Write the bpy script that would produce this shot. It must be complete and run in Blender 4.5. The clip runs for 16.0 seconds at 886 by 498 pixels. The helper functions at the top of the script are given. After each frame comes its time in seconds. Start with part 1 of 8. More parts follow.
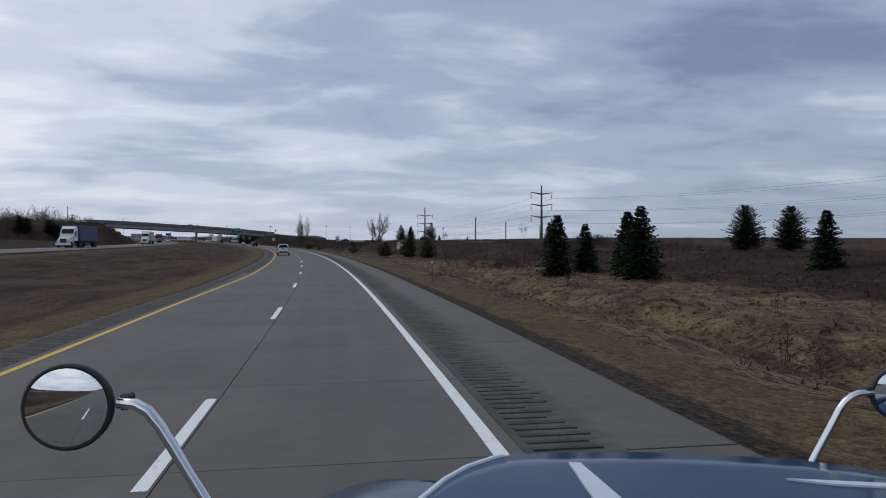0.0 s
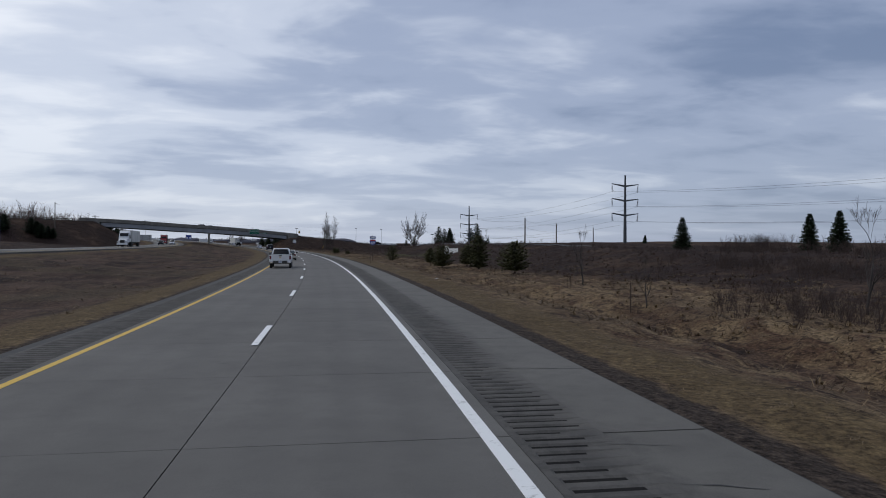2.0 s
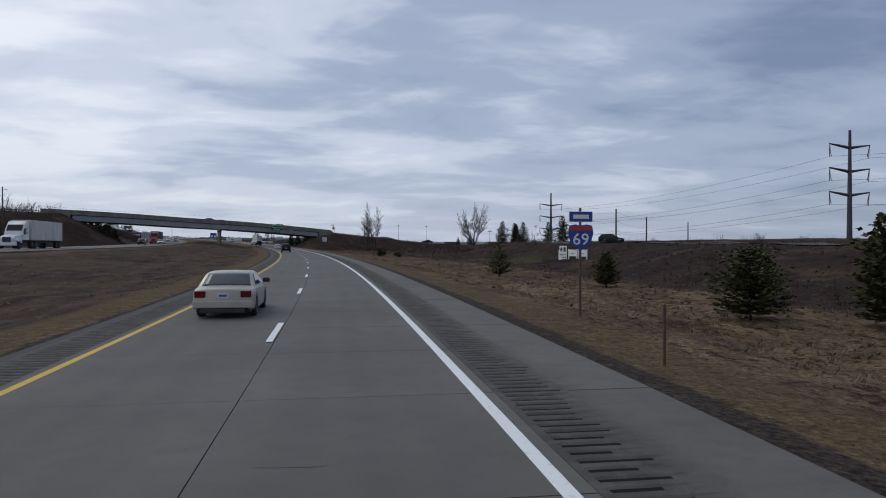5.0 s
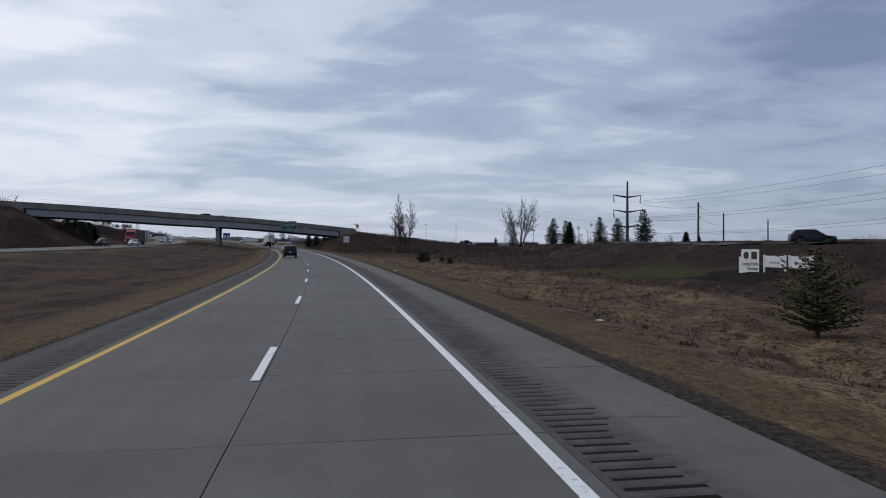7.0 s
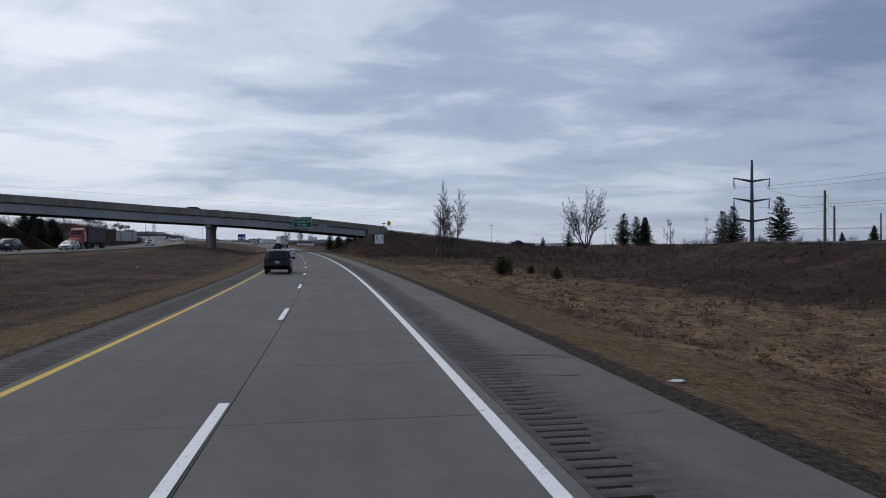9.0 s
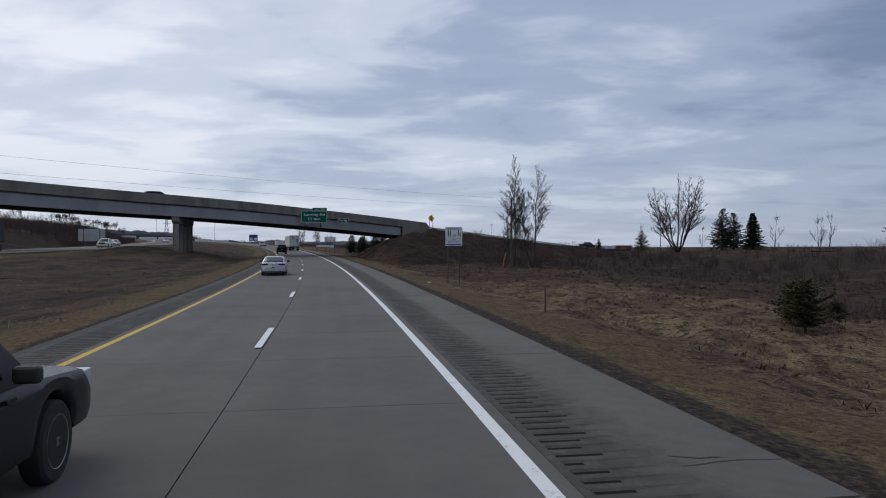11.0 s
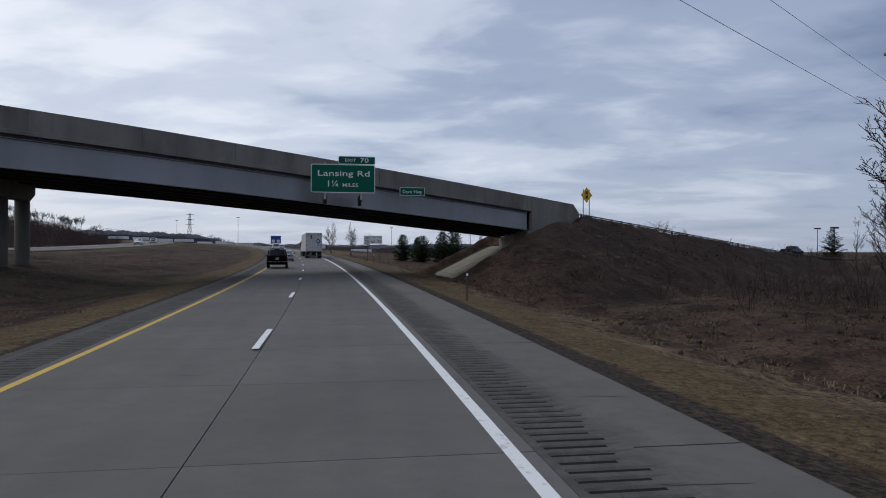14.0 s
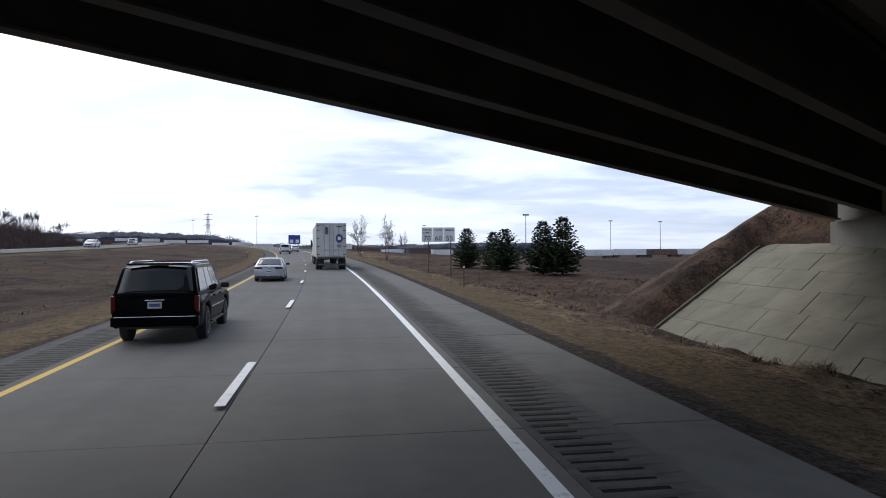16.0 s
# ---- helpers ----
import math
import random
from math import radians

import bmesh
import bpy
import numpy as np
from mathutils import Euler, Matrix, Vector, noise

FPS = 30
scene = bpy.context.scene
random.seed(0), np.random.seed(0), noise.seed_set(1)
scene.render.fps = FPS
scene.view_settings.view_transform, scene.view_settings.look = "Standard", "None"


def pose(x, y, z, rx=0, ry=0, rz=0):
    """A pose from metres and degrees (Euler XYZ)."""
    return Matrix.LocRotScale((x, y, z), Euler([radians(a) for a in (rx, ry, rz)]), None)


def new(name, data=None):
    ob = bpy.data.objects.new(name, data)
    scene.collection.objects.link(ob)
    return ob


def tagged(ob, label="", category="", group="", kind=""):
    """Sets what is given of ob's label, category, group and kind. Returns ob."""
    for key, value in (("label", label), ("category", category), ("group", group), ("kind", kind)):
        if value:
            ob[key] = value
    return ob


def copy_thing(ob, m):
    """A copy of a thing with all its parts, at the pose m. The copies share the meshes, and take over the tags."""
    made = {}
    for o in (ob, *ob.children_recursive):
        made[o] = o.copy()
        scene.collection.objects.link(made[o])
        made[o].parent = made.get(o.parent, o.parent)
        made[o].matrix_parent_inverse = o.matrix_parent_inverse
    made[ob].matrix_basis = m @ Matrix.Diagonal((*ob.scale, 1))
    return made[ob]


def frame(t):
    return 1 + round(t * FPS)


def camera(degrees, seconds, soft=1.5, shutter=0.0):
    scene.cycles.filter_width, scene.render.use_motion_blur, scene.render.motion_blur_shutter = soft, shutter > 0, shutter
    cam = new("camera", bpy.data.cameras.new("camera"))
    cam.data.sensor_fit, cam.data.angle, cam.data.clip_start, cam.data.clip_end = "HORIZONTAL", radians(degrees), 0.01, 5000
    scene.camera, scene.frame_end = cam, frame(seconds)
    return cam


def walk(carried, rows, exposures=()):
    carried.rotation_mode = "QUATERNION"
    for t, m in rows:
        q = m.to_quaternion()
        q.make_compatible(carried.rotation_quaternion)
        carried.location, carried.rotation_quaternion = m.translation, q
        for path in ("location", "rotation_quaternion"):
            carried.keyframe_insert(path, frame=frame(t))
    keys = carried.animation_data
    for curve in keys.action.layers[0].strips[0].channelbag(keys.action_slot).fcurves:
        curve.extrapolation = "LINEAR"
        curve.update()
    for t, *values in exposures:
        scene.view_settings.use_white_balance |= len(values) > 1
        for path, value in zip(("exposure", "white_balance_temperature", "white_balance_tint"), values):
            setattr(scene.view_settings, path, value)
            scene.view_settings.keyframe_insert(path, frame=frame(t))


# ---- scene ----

# ---- camera and its way along the lane ----
ROWS = (
    (0.0, 1.78, 5.63, 2.400, 89.53, 0.10, -8.34),
    (0.5, 1.70, 18.51, 2.375, 89.60, 0.02, -7.64),
    (1.0, 1.50, 31.39, 2.393, 89.73, 0.05, -6.84),
    (1.5, 1.12, 44.29, 2.420, 89.62, -0.04, -6.28),
    (2.0, 0.60, 57.18, 2.455, 89.84, -0.19, -5.91),
    (2.5, -0.04, 70.04, 2.495, 89.72, -0.14, -5.47),
    (3.0, -0.80, 82.85, 2.559, 90.00, -0.12, -4.86),
    (3.5, -1.71, 95.59, 2.612, 89.60, -0.17, -4.28),
    (4.0, -2.68, 108.20, 2.682, 89.79, -0.08, -3.76),
    (4.5, -3.85, 120.72, 2.746, 89.74, -0.06, -3.23),
    (5.0, -5.08, 133.16, 2.804, 89.70, -0.04, -2.72),
    (5.5, -6.44, 145.55, 2.861, 89.66, -0.02, -2.21),
    (6.0, -7.90, 157.95, 2.922, 89.62, 0.01, -1.70),
    (6.5, -9.48, 170.40, 2.991, 89.57, 0.03, -1.19),
    (7.0, -11.11, 182.90, 3.069, 89.75, -0.02, -0.88),
    (7.5, -12.82, 195.53, 3.098, 90.05, 0.02, -0.57),
    (8.0, -14.62, 208.23, 3.153, 89.78, 0.26, -0.14),
    (8.5, -16.53, 220.96, 3.211, 89.72, 0.26, 0.48),
    (9.0, -18.63, 233.68, 3.282, 89.85, 0.24, 1.16),
    (9.5, -20.85, 246.37, 3.353, 89.89, 0.19, 1.60),
    (10.0, -23.19, 259.02, 3.424, 89.94, 0.14, 2.04),
    (10.5, -25.65, 271.65, 3.495, 89.99, 0.09, 2.47),
    (11.0, -28.22, 284.26, 3.571, 90.04, 0.04, 2.89),
    (11.5, -30.89, 296.87, 3.651, 90.09, -0.01, 3.31),
    (12.0, -33.66, 309.46, 3.740, 90.18, -0.15, 3.94),
    (12.5, -36.56, 321.98, 3.793, 90.27, -0.22, 4.49),
    (13.0, -39.58, 334.35, 3.948, 90.37, -0.49, 5.02),
    (13.5, -42.57, 346.58, 4.058, 90.29, -0.28, 5.35),
    (14.0, -45.66, 358.81, 4.172, 90.36, -0.20, 5.78),
    (14.5, -48.93, 371.08, 4.269, 90.20, -0.04, 6.47),
    (15.0, -52.31, 383.45, 4.438, 90.25, -0.08, 7.04),
    (15.5, -55.83, 395.87, 4.611, 90.19, 0.20, 7.46),
    (16.0, -59.47, 408.39, 4.756, 90.29, 0.38, 7.95),
)
cam = camera(65.7, 16.0, soft=1.0)
walk(cam, [(t, pose(x, y, z, rx, ry, rz)) for t, x, y, z, rx, ry, rz in ROWS],
     exposures=((0.0, 0.0), (15.0, 0.0), (15.6, 0.30), (16.0, 0.72)))

# ---- light: broken overcast, weak wide sun from the left ----
SUN_ELEV, SUN_TURN = radians(46), radians(50)


def make_world():
    w = bpy.data.worlds.new("overcast_sky")
    scene.world = w
    w.use_nodes = True
    nt = w.node_tree
    nt.nodes.clear()
    N, L = nt.nodes.new, nt.links.new

    def m(op, a, b=None, clamp=False):
        n = N("ShaderNodeMath")
        n.operation, n.use_clamp = op, clamp
        for i, v in enumerate((a, b)):
            if v is None:
                continue
            if isinstance(v, (int, float)):
                n.inputs[i].default_value = v
            else:
                L(v, n.inputs[i])
        return n.outputs[0]

    def ramp(v, stops):
        n = N("ShaderNodeValToRGB")
        n.color_ramp.interpolation = "EASE"
        e = n.color_ramp.elements
        while len(e) < len(stops):
            e.new(0.5)
        for k, (p, c) in zip(e, stops):
            k.position, k.color = p, (*c, 1)
        L(v, n.inputs[0])
        return n.outputs[0]

    def mix(f, a, b, kind="MIX"):
        n = N("ShaderNodeMix")
        n.data_type, n.blend_type = "RGBA", kind
        for i, v in ((0, f), (6, a), (7, b)):
            if isinstance(v, (int, float)):
                n.inputs[i].default_value = v
            elif isinstance(v, tuple):
                n.inputs[i].default_value = (*v, 1)
            else:
                L(v, n.inputs[i])
        return n.outputs[2]

    def noise_at(vec, scale, detail, rough, dist=0.0):
        n = N("ShaderNodeTexNoise")
        n.inputs["Scale"].default_value, n.inputs["Detail"].default_value = scale, detail
        n.inputs["Roughness"].default_value, n.inputs["Distortion"].default_value = rough, dist
        L(vec, n.inputs["Vector"])
        return n.outputs["Fac"]

    sky = N("ShaderNodeTexSky")
    sky.sky_type, sky.sun_disc = "NISHITA", False
    sky.sun_elevation, sky.sun_rotation = SUN_ELEV, -SUN_TURN
    # a flat cloud layer seen in perspective
    tc, sep = N("ShaderNodeTexCoord"), N("ShaderNodeSeparateXYZ")
    L(tc.outputs["Generated"], sep.inputs[0])
    x, y, z = sep.outputs
    up = m("ADD", m("MAXIMUM", z, 0.0), 0.12)
    comb = N("ShaderNodeCombineXYZ")
    L(m("ADD", m("MULTIPLY", m("DIVIDE", x, up), 0.72), CLOUD_AT[0]), comb.inputs[0])
    L(m("ADD", m("DIVIDE", y, up), CLOUD_AT[1]), comb.inputs[1])
    big = noise_at(comb.outputs[0], 0.45, 3, 0.5, 0.6)
    mid = noise_at(comb.outputs[0], 1.4, 5, 0.5, 0.45)
    fine = noise_at(comb.outputs[0], 4.0, 4, 0.55, 0.5)
    d = m("ADD", m("MULTIPLY", big, 0.46), m("ADD", m("MULTIPLY", mid, 0.42), m("MULTIPLY", fine, 0.12)))
    # thicker cloud to the east, thinner to the west
    right = m("MAXIMUM", x, 0.0)
    d = m("ADD", d, m("ADD", m("MULTIPLY", m("MINIMUM", x, 0.0), CLOUD_WEST), m("MINIMUM", m("MULTIPLY", m("MULTIPLY", right, right), CLOUD_EAST), 0.085)))
    cloud = ramp(d, CLOUD_STOPS)
    # towards the horizon a pale even veil
    low = m("POWER", m("SUBTRACT", 1.0, m("MULTIPLY", m("MAXIMUM", z, 0.0), 3.2), True), 2.0)
    east = m("MULTIPLY", m("MAXIMUM", x, 0.0), 1.7, True)
    cloud = mix(m("MULTIPLY", low, 0.75), cloud, mix(east, VEIL, VEIL_EAST))
    # below the horizon: ground tone
    under = m("MULTIPLY", m("MULTIPLY", z, -1.0), 30.0, True)
    cloud = mix(under, cloud, (0.16, 0.13, 0.11))
    tot = mix(0.12, cloud, mix(1.0, sky.outputs[0], (0.09, 0.09, 0.09), "MULTIPLY"))
    bg, out = N("ShaderNodeBackground"), N("ShaderNodeOutputWorld")
    bg.inputs[1].default_value = SKY_STRENGTH
    L(tot, bg.inputs[0])
    L(bg.outputs[0], out.inputs[0])


CLOUD_EAST, CLOUD_WEST = 0.55, 0.185
CLOUD_AT = (0.0, 0.0)
CLOUD_STOPS = ((0.35, (0.86, 0.90, 0.98)), (0.45, (0.60, 0.66, 0.79)), (0.54, (0.35, 0.415, 0.57)), (0.66, (0.185, 0.245, 0.385)))
VEIL = (0.51, 0.575, 0.715)
VEIL_EAST = (0.36, 0.42, 0.54)
SKY_STRENGTH = 1.0
make_world()

sun_data = bpy.data.lights.new("sun", "SUN")
sun_data.energy, sun_data.angle, sun_data.color = 0.45, radians(25), (1.0, 0.96, 0.9)
sun = new("sun", sun_data)
sun.matrix_world = pose(0, 0, 60) @ Euler((radians(90) - SUN_ELEV, 0, SUN_TURN + radians(180))).to_matrix().to_4x4()

# ---- materials ----
MATS = {}


class Nodes:
    """Short-hand for one material's nodes."""

    def __init__(self, name):
        self.mat = bpy.data.materials.new(name)
        self.mat.use_nodes = True
        self.nt = self.mat.node_tree
        self.bsdf = self.nt.nodes["Principled BSDF"]
        self.pos = self.nt.nodes.new("ShaderNodeNewGeometry").outputs["Position"]
        MATS[name] = self.mat

    def put(self, v, socket):
        if isinstance(v, (int, float)):
            socket.default_value = v
        elif isinstance(v, tuple):
            socket.default_value = (*v, 1) if len(v) == 3 else v
        else:
            self.nt.links.new(v, socket)

    def math(self, op, a, b=0.0, clamp=False):
        n = self.nt.nodes.new("ShaderNodeMath")
        n.operation, n.use_clamp = op, clamp
        self.put(a, n.inputs[0]), self.put(b, n.inputs[1])
        return n.outputs[0]

    def noise(self, scale, detail=4, rough=0.6, stretch=None, vec=None, dist=0.0):
        n = self.nt.nodes.new("ShaderNodeTexNoise")
        n.inputs["Scale"].default_value, n.inputs["Detail"].default_value = scale, detail
        n.inputs["Roughness"].default_value, n.inputs["Distortion"].default_value = rough, dist
        v = vec or self.pos
        if stretch:
            k = self.nt.nodes.new("ShaderNodeVectorMath")
            k.operation = "MULTIPLY"
            self.nt.links.new(v, k.inputs[0])
            k.inputs[1].default_value = stretch
            v = k.outputs[0]
        self.nt.links.new(v, n.inputs["Vector"])
        return n.outputs["Fac"]

    def ramp(self, v, *stops):
        n = self.nt.nodes.new("ShaderNodeValToRGB")
        e = n.color_ramp.elements
        while len(e) < len(stops):
            e.new(0.5)
        for k, (p, c) in zip(e, stops):
            k.position, k.color = p, (*c, 1) if isinstance(c, tuple) else (c, c, c, 1)
        self.nt.links.new(v, n.inputs[0])
        return n.outputs[0]

    def mix(self, f, a, b, kind="MIX"):
        n = self.nt.nodes.new("ShaderNodeMix")
        n.data_type, n.blend_type = "RGBA", kind
        self.put(f, n.inputs[0]), self.put(a, n.inputs[6]), self.put(b, n.inputs[7])
        return n.outputs[2]

    def attr(self, name):
        n = self.nt.nodes.new("ShaderNodeAttribute")
        n.attribute_name = name
        return n.outputs["Fac"]

    def rand(self):
        return self.nt.nodes.new("ShaderNodeObjectInfo").outputs["Random"]

    def island(self):
        n = self.nt.nodes.new("ShaderNodeNewGeometry")
        return n.outputs["Random Per Island"]

    def finish(self, color, rough=0.8, metal=0.0, bump=None, strength=0.3, dist=0.02, **more):
        self.put(color, self.bsdf.inputs["Base Color"])
        self.put(rough, self.bsdf.inputs["Roughness"])
        self.put(metal, self.bsdf.inputs["Metallic"])
        for k, v in more.items():
            self.put(v, self.bsdf.inputs[k.replace("_", " ")])
        if bump is not None:
            b = self.nt.nodes.new("ShaderNodeBump")
            b.inputs["Strength"].default_value, b.inputs["Distance"].default_value = strength, dist
            self.put(bump, b.inputs["Height"])
            self.nt.links.new(b.outputs[0], self.bsdf.inputs["Normal"])
        return self.mat


def grainy(name, c1, c2, scale=3.0, rough=0.8, metal=0.0, fine=40.0, bump=0.2, dirt=None, dirt_amount=0.5, stretch=None, spec=0.5, dist=0.01):
    """Two tones at a large scale, grain at a fine one, and optional dirt patches."""
    k = Nodes(name)
    n1, n2 = k.noise(scale, 4, 0.6, stretch), k.noise(fine, 3, 0.6)
    c = k.mix(k.ramp(n1, (0.35, 0.0), (0.65, 1.0)), c1, c2)
    c = k.mix(0.35, c, k.mix(n2, (0.3, 0.3, 0.3), (0.75, 0.75, 0.75)), "SOFT_LIGHT")
    if dirt:
        f = k.ramp(k.noise(scale * 0.45, 6, 0.7, stretch), (0.5, 0.0), (0.72, 1.0))
        c = k.mix(k.math("MULTIPLY", f, dirt_amount), c, dirt)
    return k.finish(c, k.math("ADD", k.math("MULTIPLY", n1, 0.16), rough - 0.08), metal, n2, bump, dist, **{"Specular_IOR_Level": spec})


def concrete_road(name, base, dark, wear, tracks=None, dirty=0.0, spec=0.3):
    """tracks: where in the slab the wheels run; dirty: oily dirt next to the rumble strip (attribute 'across')."""
    k = Nodes(name)
    r = k.rand()
    n1, n2, n3 = k.noise(0.35, 4, 0.6), k.noise(2.3, 5, 0.65), k.noise(70, 3, 0.7)
    c = k.mix(k.ramp(n1, (0.3, 0.0), (0.7, 1.0)), base, dark)
    c = k.mix(k.math("MULTIPLY", k.ramp(n2, (0.45, 0.0), (0.75, 1.0)), 0.35), c, wear)
    c = k.mix(0.5, c, k.mix(r, (0.44, 0.44, 0.44), (0.56, 0.56, 0.56)), "SOFT_LIGHT")
    c = k.mix(0.7, c, k.mix(n3, (0.28, 0.28, 0.28), (0.72, 0.72, 0.72)), "SOFT_LIGHT")
    spots = k.ramp(k.noise(1.1, 6, 0.75), (0.66, 0.0), (0.72, 1.0))
    c = k.mix(k.math("MULTIPLY", spots, 0.35), c, (0.05, 0.047, 0.044))
    if tracks:
        tc, sep = k.nt.nodes.new("ShaderNodeTexCoord"), k.nt.nodes.new("ShaderNodeSeparateXYZ")
        k.nt.links.new(tc.outputs["Object"], sep.inputs[0])
        x = k.math("ADD", sep.outputs[0], k.math("MULTIPLY", k.math("SUBTRACT", n2, 0.5), 0.5))
        mid = sum(tracks) / 2
        off = k.math("ABSOLUTE", k.math("SUBTRACT", k.math("ABSOLUTE", k.math("SUBTRACT", x, mid)), tracks[1] - mid))
        f = k.ramp(off, (0.1, 1.0), (0.55, 0.0))
        c = k.mix(k.math("MULTIPLY", f, 0.16), c, (0.07, 0.068, 0.065))
        oil = k.ramp(k.math("ABSOLUTE", k.math("SUBTRACT", x, mid)), (0.05, 1.0), (0.45, 0.0))
        c = k.mix(k.math("MULTIPLY", oil, 0.14), c, (0.05, 0.049, 0.048))
    if dirty:
        x = k.math("ADD", k.attr("across"), k.math("MULTIPLY", k.math("SUBTRACT", k.noise(1.6, 6, 0.7, dist=0.6), 0.5), 1.1))
        x = k.math("ADD", x, k.math("MULTIPLY", k.math("SUBTRACT", k.noise(0.07, 3, 0.6), 0.5), 1.6))
        f = k.ramp(k.math("SUBTRACT", x, 4.6), (0.0, 1.0), (0.75, 0.0))
        blot = k.ramp(k.noise(2.2, 6, 0.75, dist=0.8), (0.36, 0.25), (0.58, 1.0))
        c = k.mix(k.math("MULTIPLY", k.math("MULTIPLY", f, blot), dirty), c, (0.027, 0.0255, 0.024))
    return k.finish(c, 0.86, 0, n3, 0.25, 0.006, Specular_IOR_Level=spec)


concrete_road("lane_concrete", (0.138, 0.131, 0.119), (0.108, 0.102, 0.093), (0.082, 0.077, 0.070), (0.95, 2.75))
concrete_road("lane_concrete_plain", (0.138, 0.131, 0.119), (0.108, 0.102, 0.093), (0.082, 0.077, 0.070))
concrete_road("shoulder_slab_concrete", (0.134, 0.126, 0.111), (0.106, 0.099, 0.088), (0.055, 0.051, 0.046), None, 0.85)
concrete_road("shoulder_concrete", (0.124, 0.116, 0.103), (0.098, 0.092, 0.081), (0.056, 0.052, 0.048))
concrete_road("dirty_shoulder_concrete", (0.118, 0.110, 0.097), (0.088, 0.082, 0.073), (0.050, 0.047, 0.043), None, 0.6)
# concrete inside the rumble grooves, their shade put into the near-black colour
concrete_road("groove_shade_concrete", (0.022, 0.021, 0.020), (0.015, 0.014, 0.013), (0.013, 0.012, 0.012), spec=0.03)
grainy("joint_filler", (0.03, 0.03, 0.03), (0.05, 0.048, 0.045), 2.0, 0.9)


def line_paint(name, col, worn):
    k = Nodes(name)
    n = k.noise(6, 6, 0.75)
    c = k.mix(k.ramp(n, (0.56, 0.0), (0.68, 1.0)), col, worn)
    c = k.mix(0.4, c, k.mix(k.noise(60, 3, 0.6), (0.35, 0.35, 0.35), (0.65, 0.65, 0.65)), "SOFT_LIGHT")
    return k.finish(c, 0.7, 0, n, 0.2, 0.004)


line_paint("white_paint", (0.78, 0.78, 0.76), (0.42, 0.41, 0.39))
line_paint("yellow_paint", (0.62, 0.39, 0.045), (0.32, 0.22, 0.07))


def ground_material():
    """Matted dormant grass: a mown straw strip, a pale tussocky field, dark weedy banks; bare earth close to the
    shoulders.
    Attributes: 'verge' metres from the pavement, 'bank' weedy banks and the ditch's painted shade, 'lawn' mown green
    grass, 'median' the mown median, 'brushy' dark brush."""
    k = Nodes("dormant_grass")
    patch, mid = k.noise(0.10, 4, 0.6, dist=0.6), k.noise(0.42, 5, 0.68, (1.3, 0.6, 1.0), dist=0.9)
    clump, small = k.noise(1.7, 5, 0.72, (1.0, 0.8, 1.0), dist=1.1), k.noise(0.9, 6, 0.7, dist=0.5)
    fine, fibre = k.noise(8, 4, 0.7), k.noise(34, 3, 0.7, (1.0, 0.45, 1.0))
    # pale field with brown and olive patches
    c = k.mix(k.ramp(mid, (0.38, 0.0), (0.58, 1.0)), (0.072, 0.043, 0.026), FIELD_PALE)
    c = k.mix(k.math("MULTIPLY", k.ramp(patch, (0.50, 0.0), (0.60, 1.0)), 0.55), c, (0.066, 0.044, 0.027))
    c = k.mix(k.math("MULTIPLY", k.ramp(clump, (0.53, 0.0), (0.59, 1.0)), 0.85), c, (0.024, 0.015, 0.011))
    fleck = k.noise(3.1, 5, 0.75, (1.0, 0.7, 1.0), dist=0.4)
    c = k.mix(k.math("MULTIPLY", k.ramp(fleck, (0.57, 0.0), (0.62, 1.0)), 0.75), c, (0.026, 0.017, 0.012))
    c = k.mix(k.math("MULTIPLY", k.ramp(fleck, (0.35, 1.0), (0.40, 0.0)), 0.5), c, (0.235, 0.175, 0.105))
    # weedy banks; the ditch's painted shade uses the same dark tones
    weeds = k.mix(k.ramp(mid, (0.36, 0.0), (0.62, 1.0)), (0.030, 0.020, 0.014), BANK_PALE)
    weeds = k.mix(k.math("MULTIPLY", k.ramp(patch, (0.36, 1.0), (0.45, 0.0)), 0.55), weeds, (0.118, 0.078, 0.050))
    weeds = k.mix(k.math("MULTIPLY", k.ramp(clump, (0.53, 0.0), (0.58, 1.0)), 0.65), weeds, (0.014, 0.009, 0.008))
    bank = k.math("ADD", k.attr("bank"), k.math("MULTIPLY", k.math("SUBTRACT", small, 0.5), 1.5), True)
    c = k.mix(k.ramp(bank, (0.42, 0.0), (0.62, 1.0)), c, weeds)
    c = k.mix(k.math("MULTIPLY", k.ramp(fleck, (0.59, 0.0), (0.64, 1.0)), 0.5), c, (0.014, 0.009, 0.008))
    brush_cover = k.math("MULTIPLY", k.attr("brushy"), k.ramp(k.math("ADD", k.math("MULTIPLY", patch, 0.6), k.math("MULTIPLY", mid, 0.4)), (0.36, 0.2), (0.52, 0.85)))
    c = k.mix(brush_cover, c, k.mix(k.ramp(clump, (0.4, 0.0), (0.6, 1.0)), (0.030, 0.019, 0.016), (0.013, 0.009, 0.008)))
    # mown median with streaks along the road
    streak = k.noise(0.5, 5, 0.65, (1.0, 0.16, 1.0), dist=0.4)
    mown = k.mix(k.ramp(streak, (0.36, 0.0), (0.60, 1.0)), (0.024, 0.016, 0.013), (0.082, 0.054, 0.038))
    mown = k.mix(k.math("MULTIPLY", k.ramp(patch, (0.48, 0.0), (0.58, 1.0)), 0.5), mown, (0.064, 0.051, 0.030))
    mown = k.mix(k.math("MULTIPLY", k.ramp(clump, (0.57, 0.0), (0.62, 1.0)), 0.6), mown, (0.022, 0.014, 0.011))
    c = k.mix(k.attr("median"), c, mown)
    c = k.mix(k.math("MULTIPLY", k.attr("lawn"), 0.7), c, k.mix(small, (0.036, 0.040, 0.014), (0.075, 0.066, 0.024)))
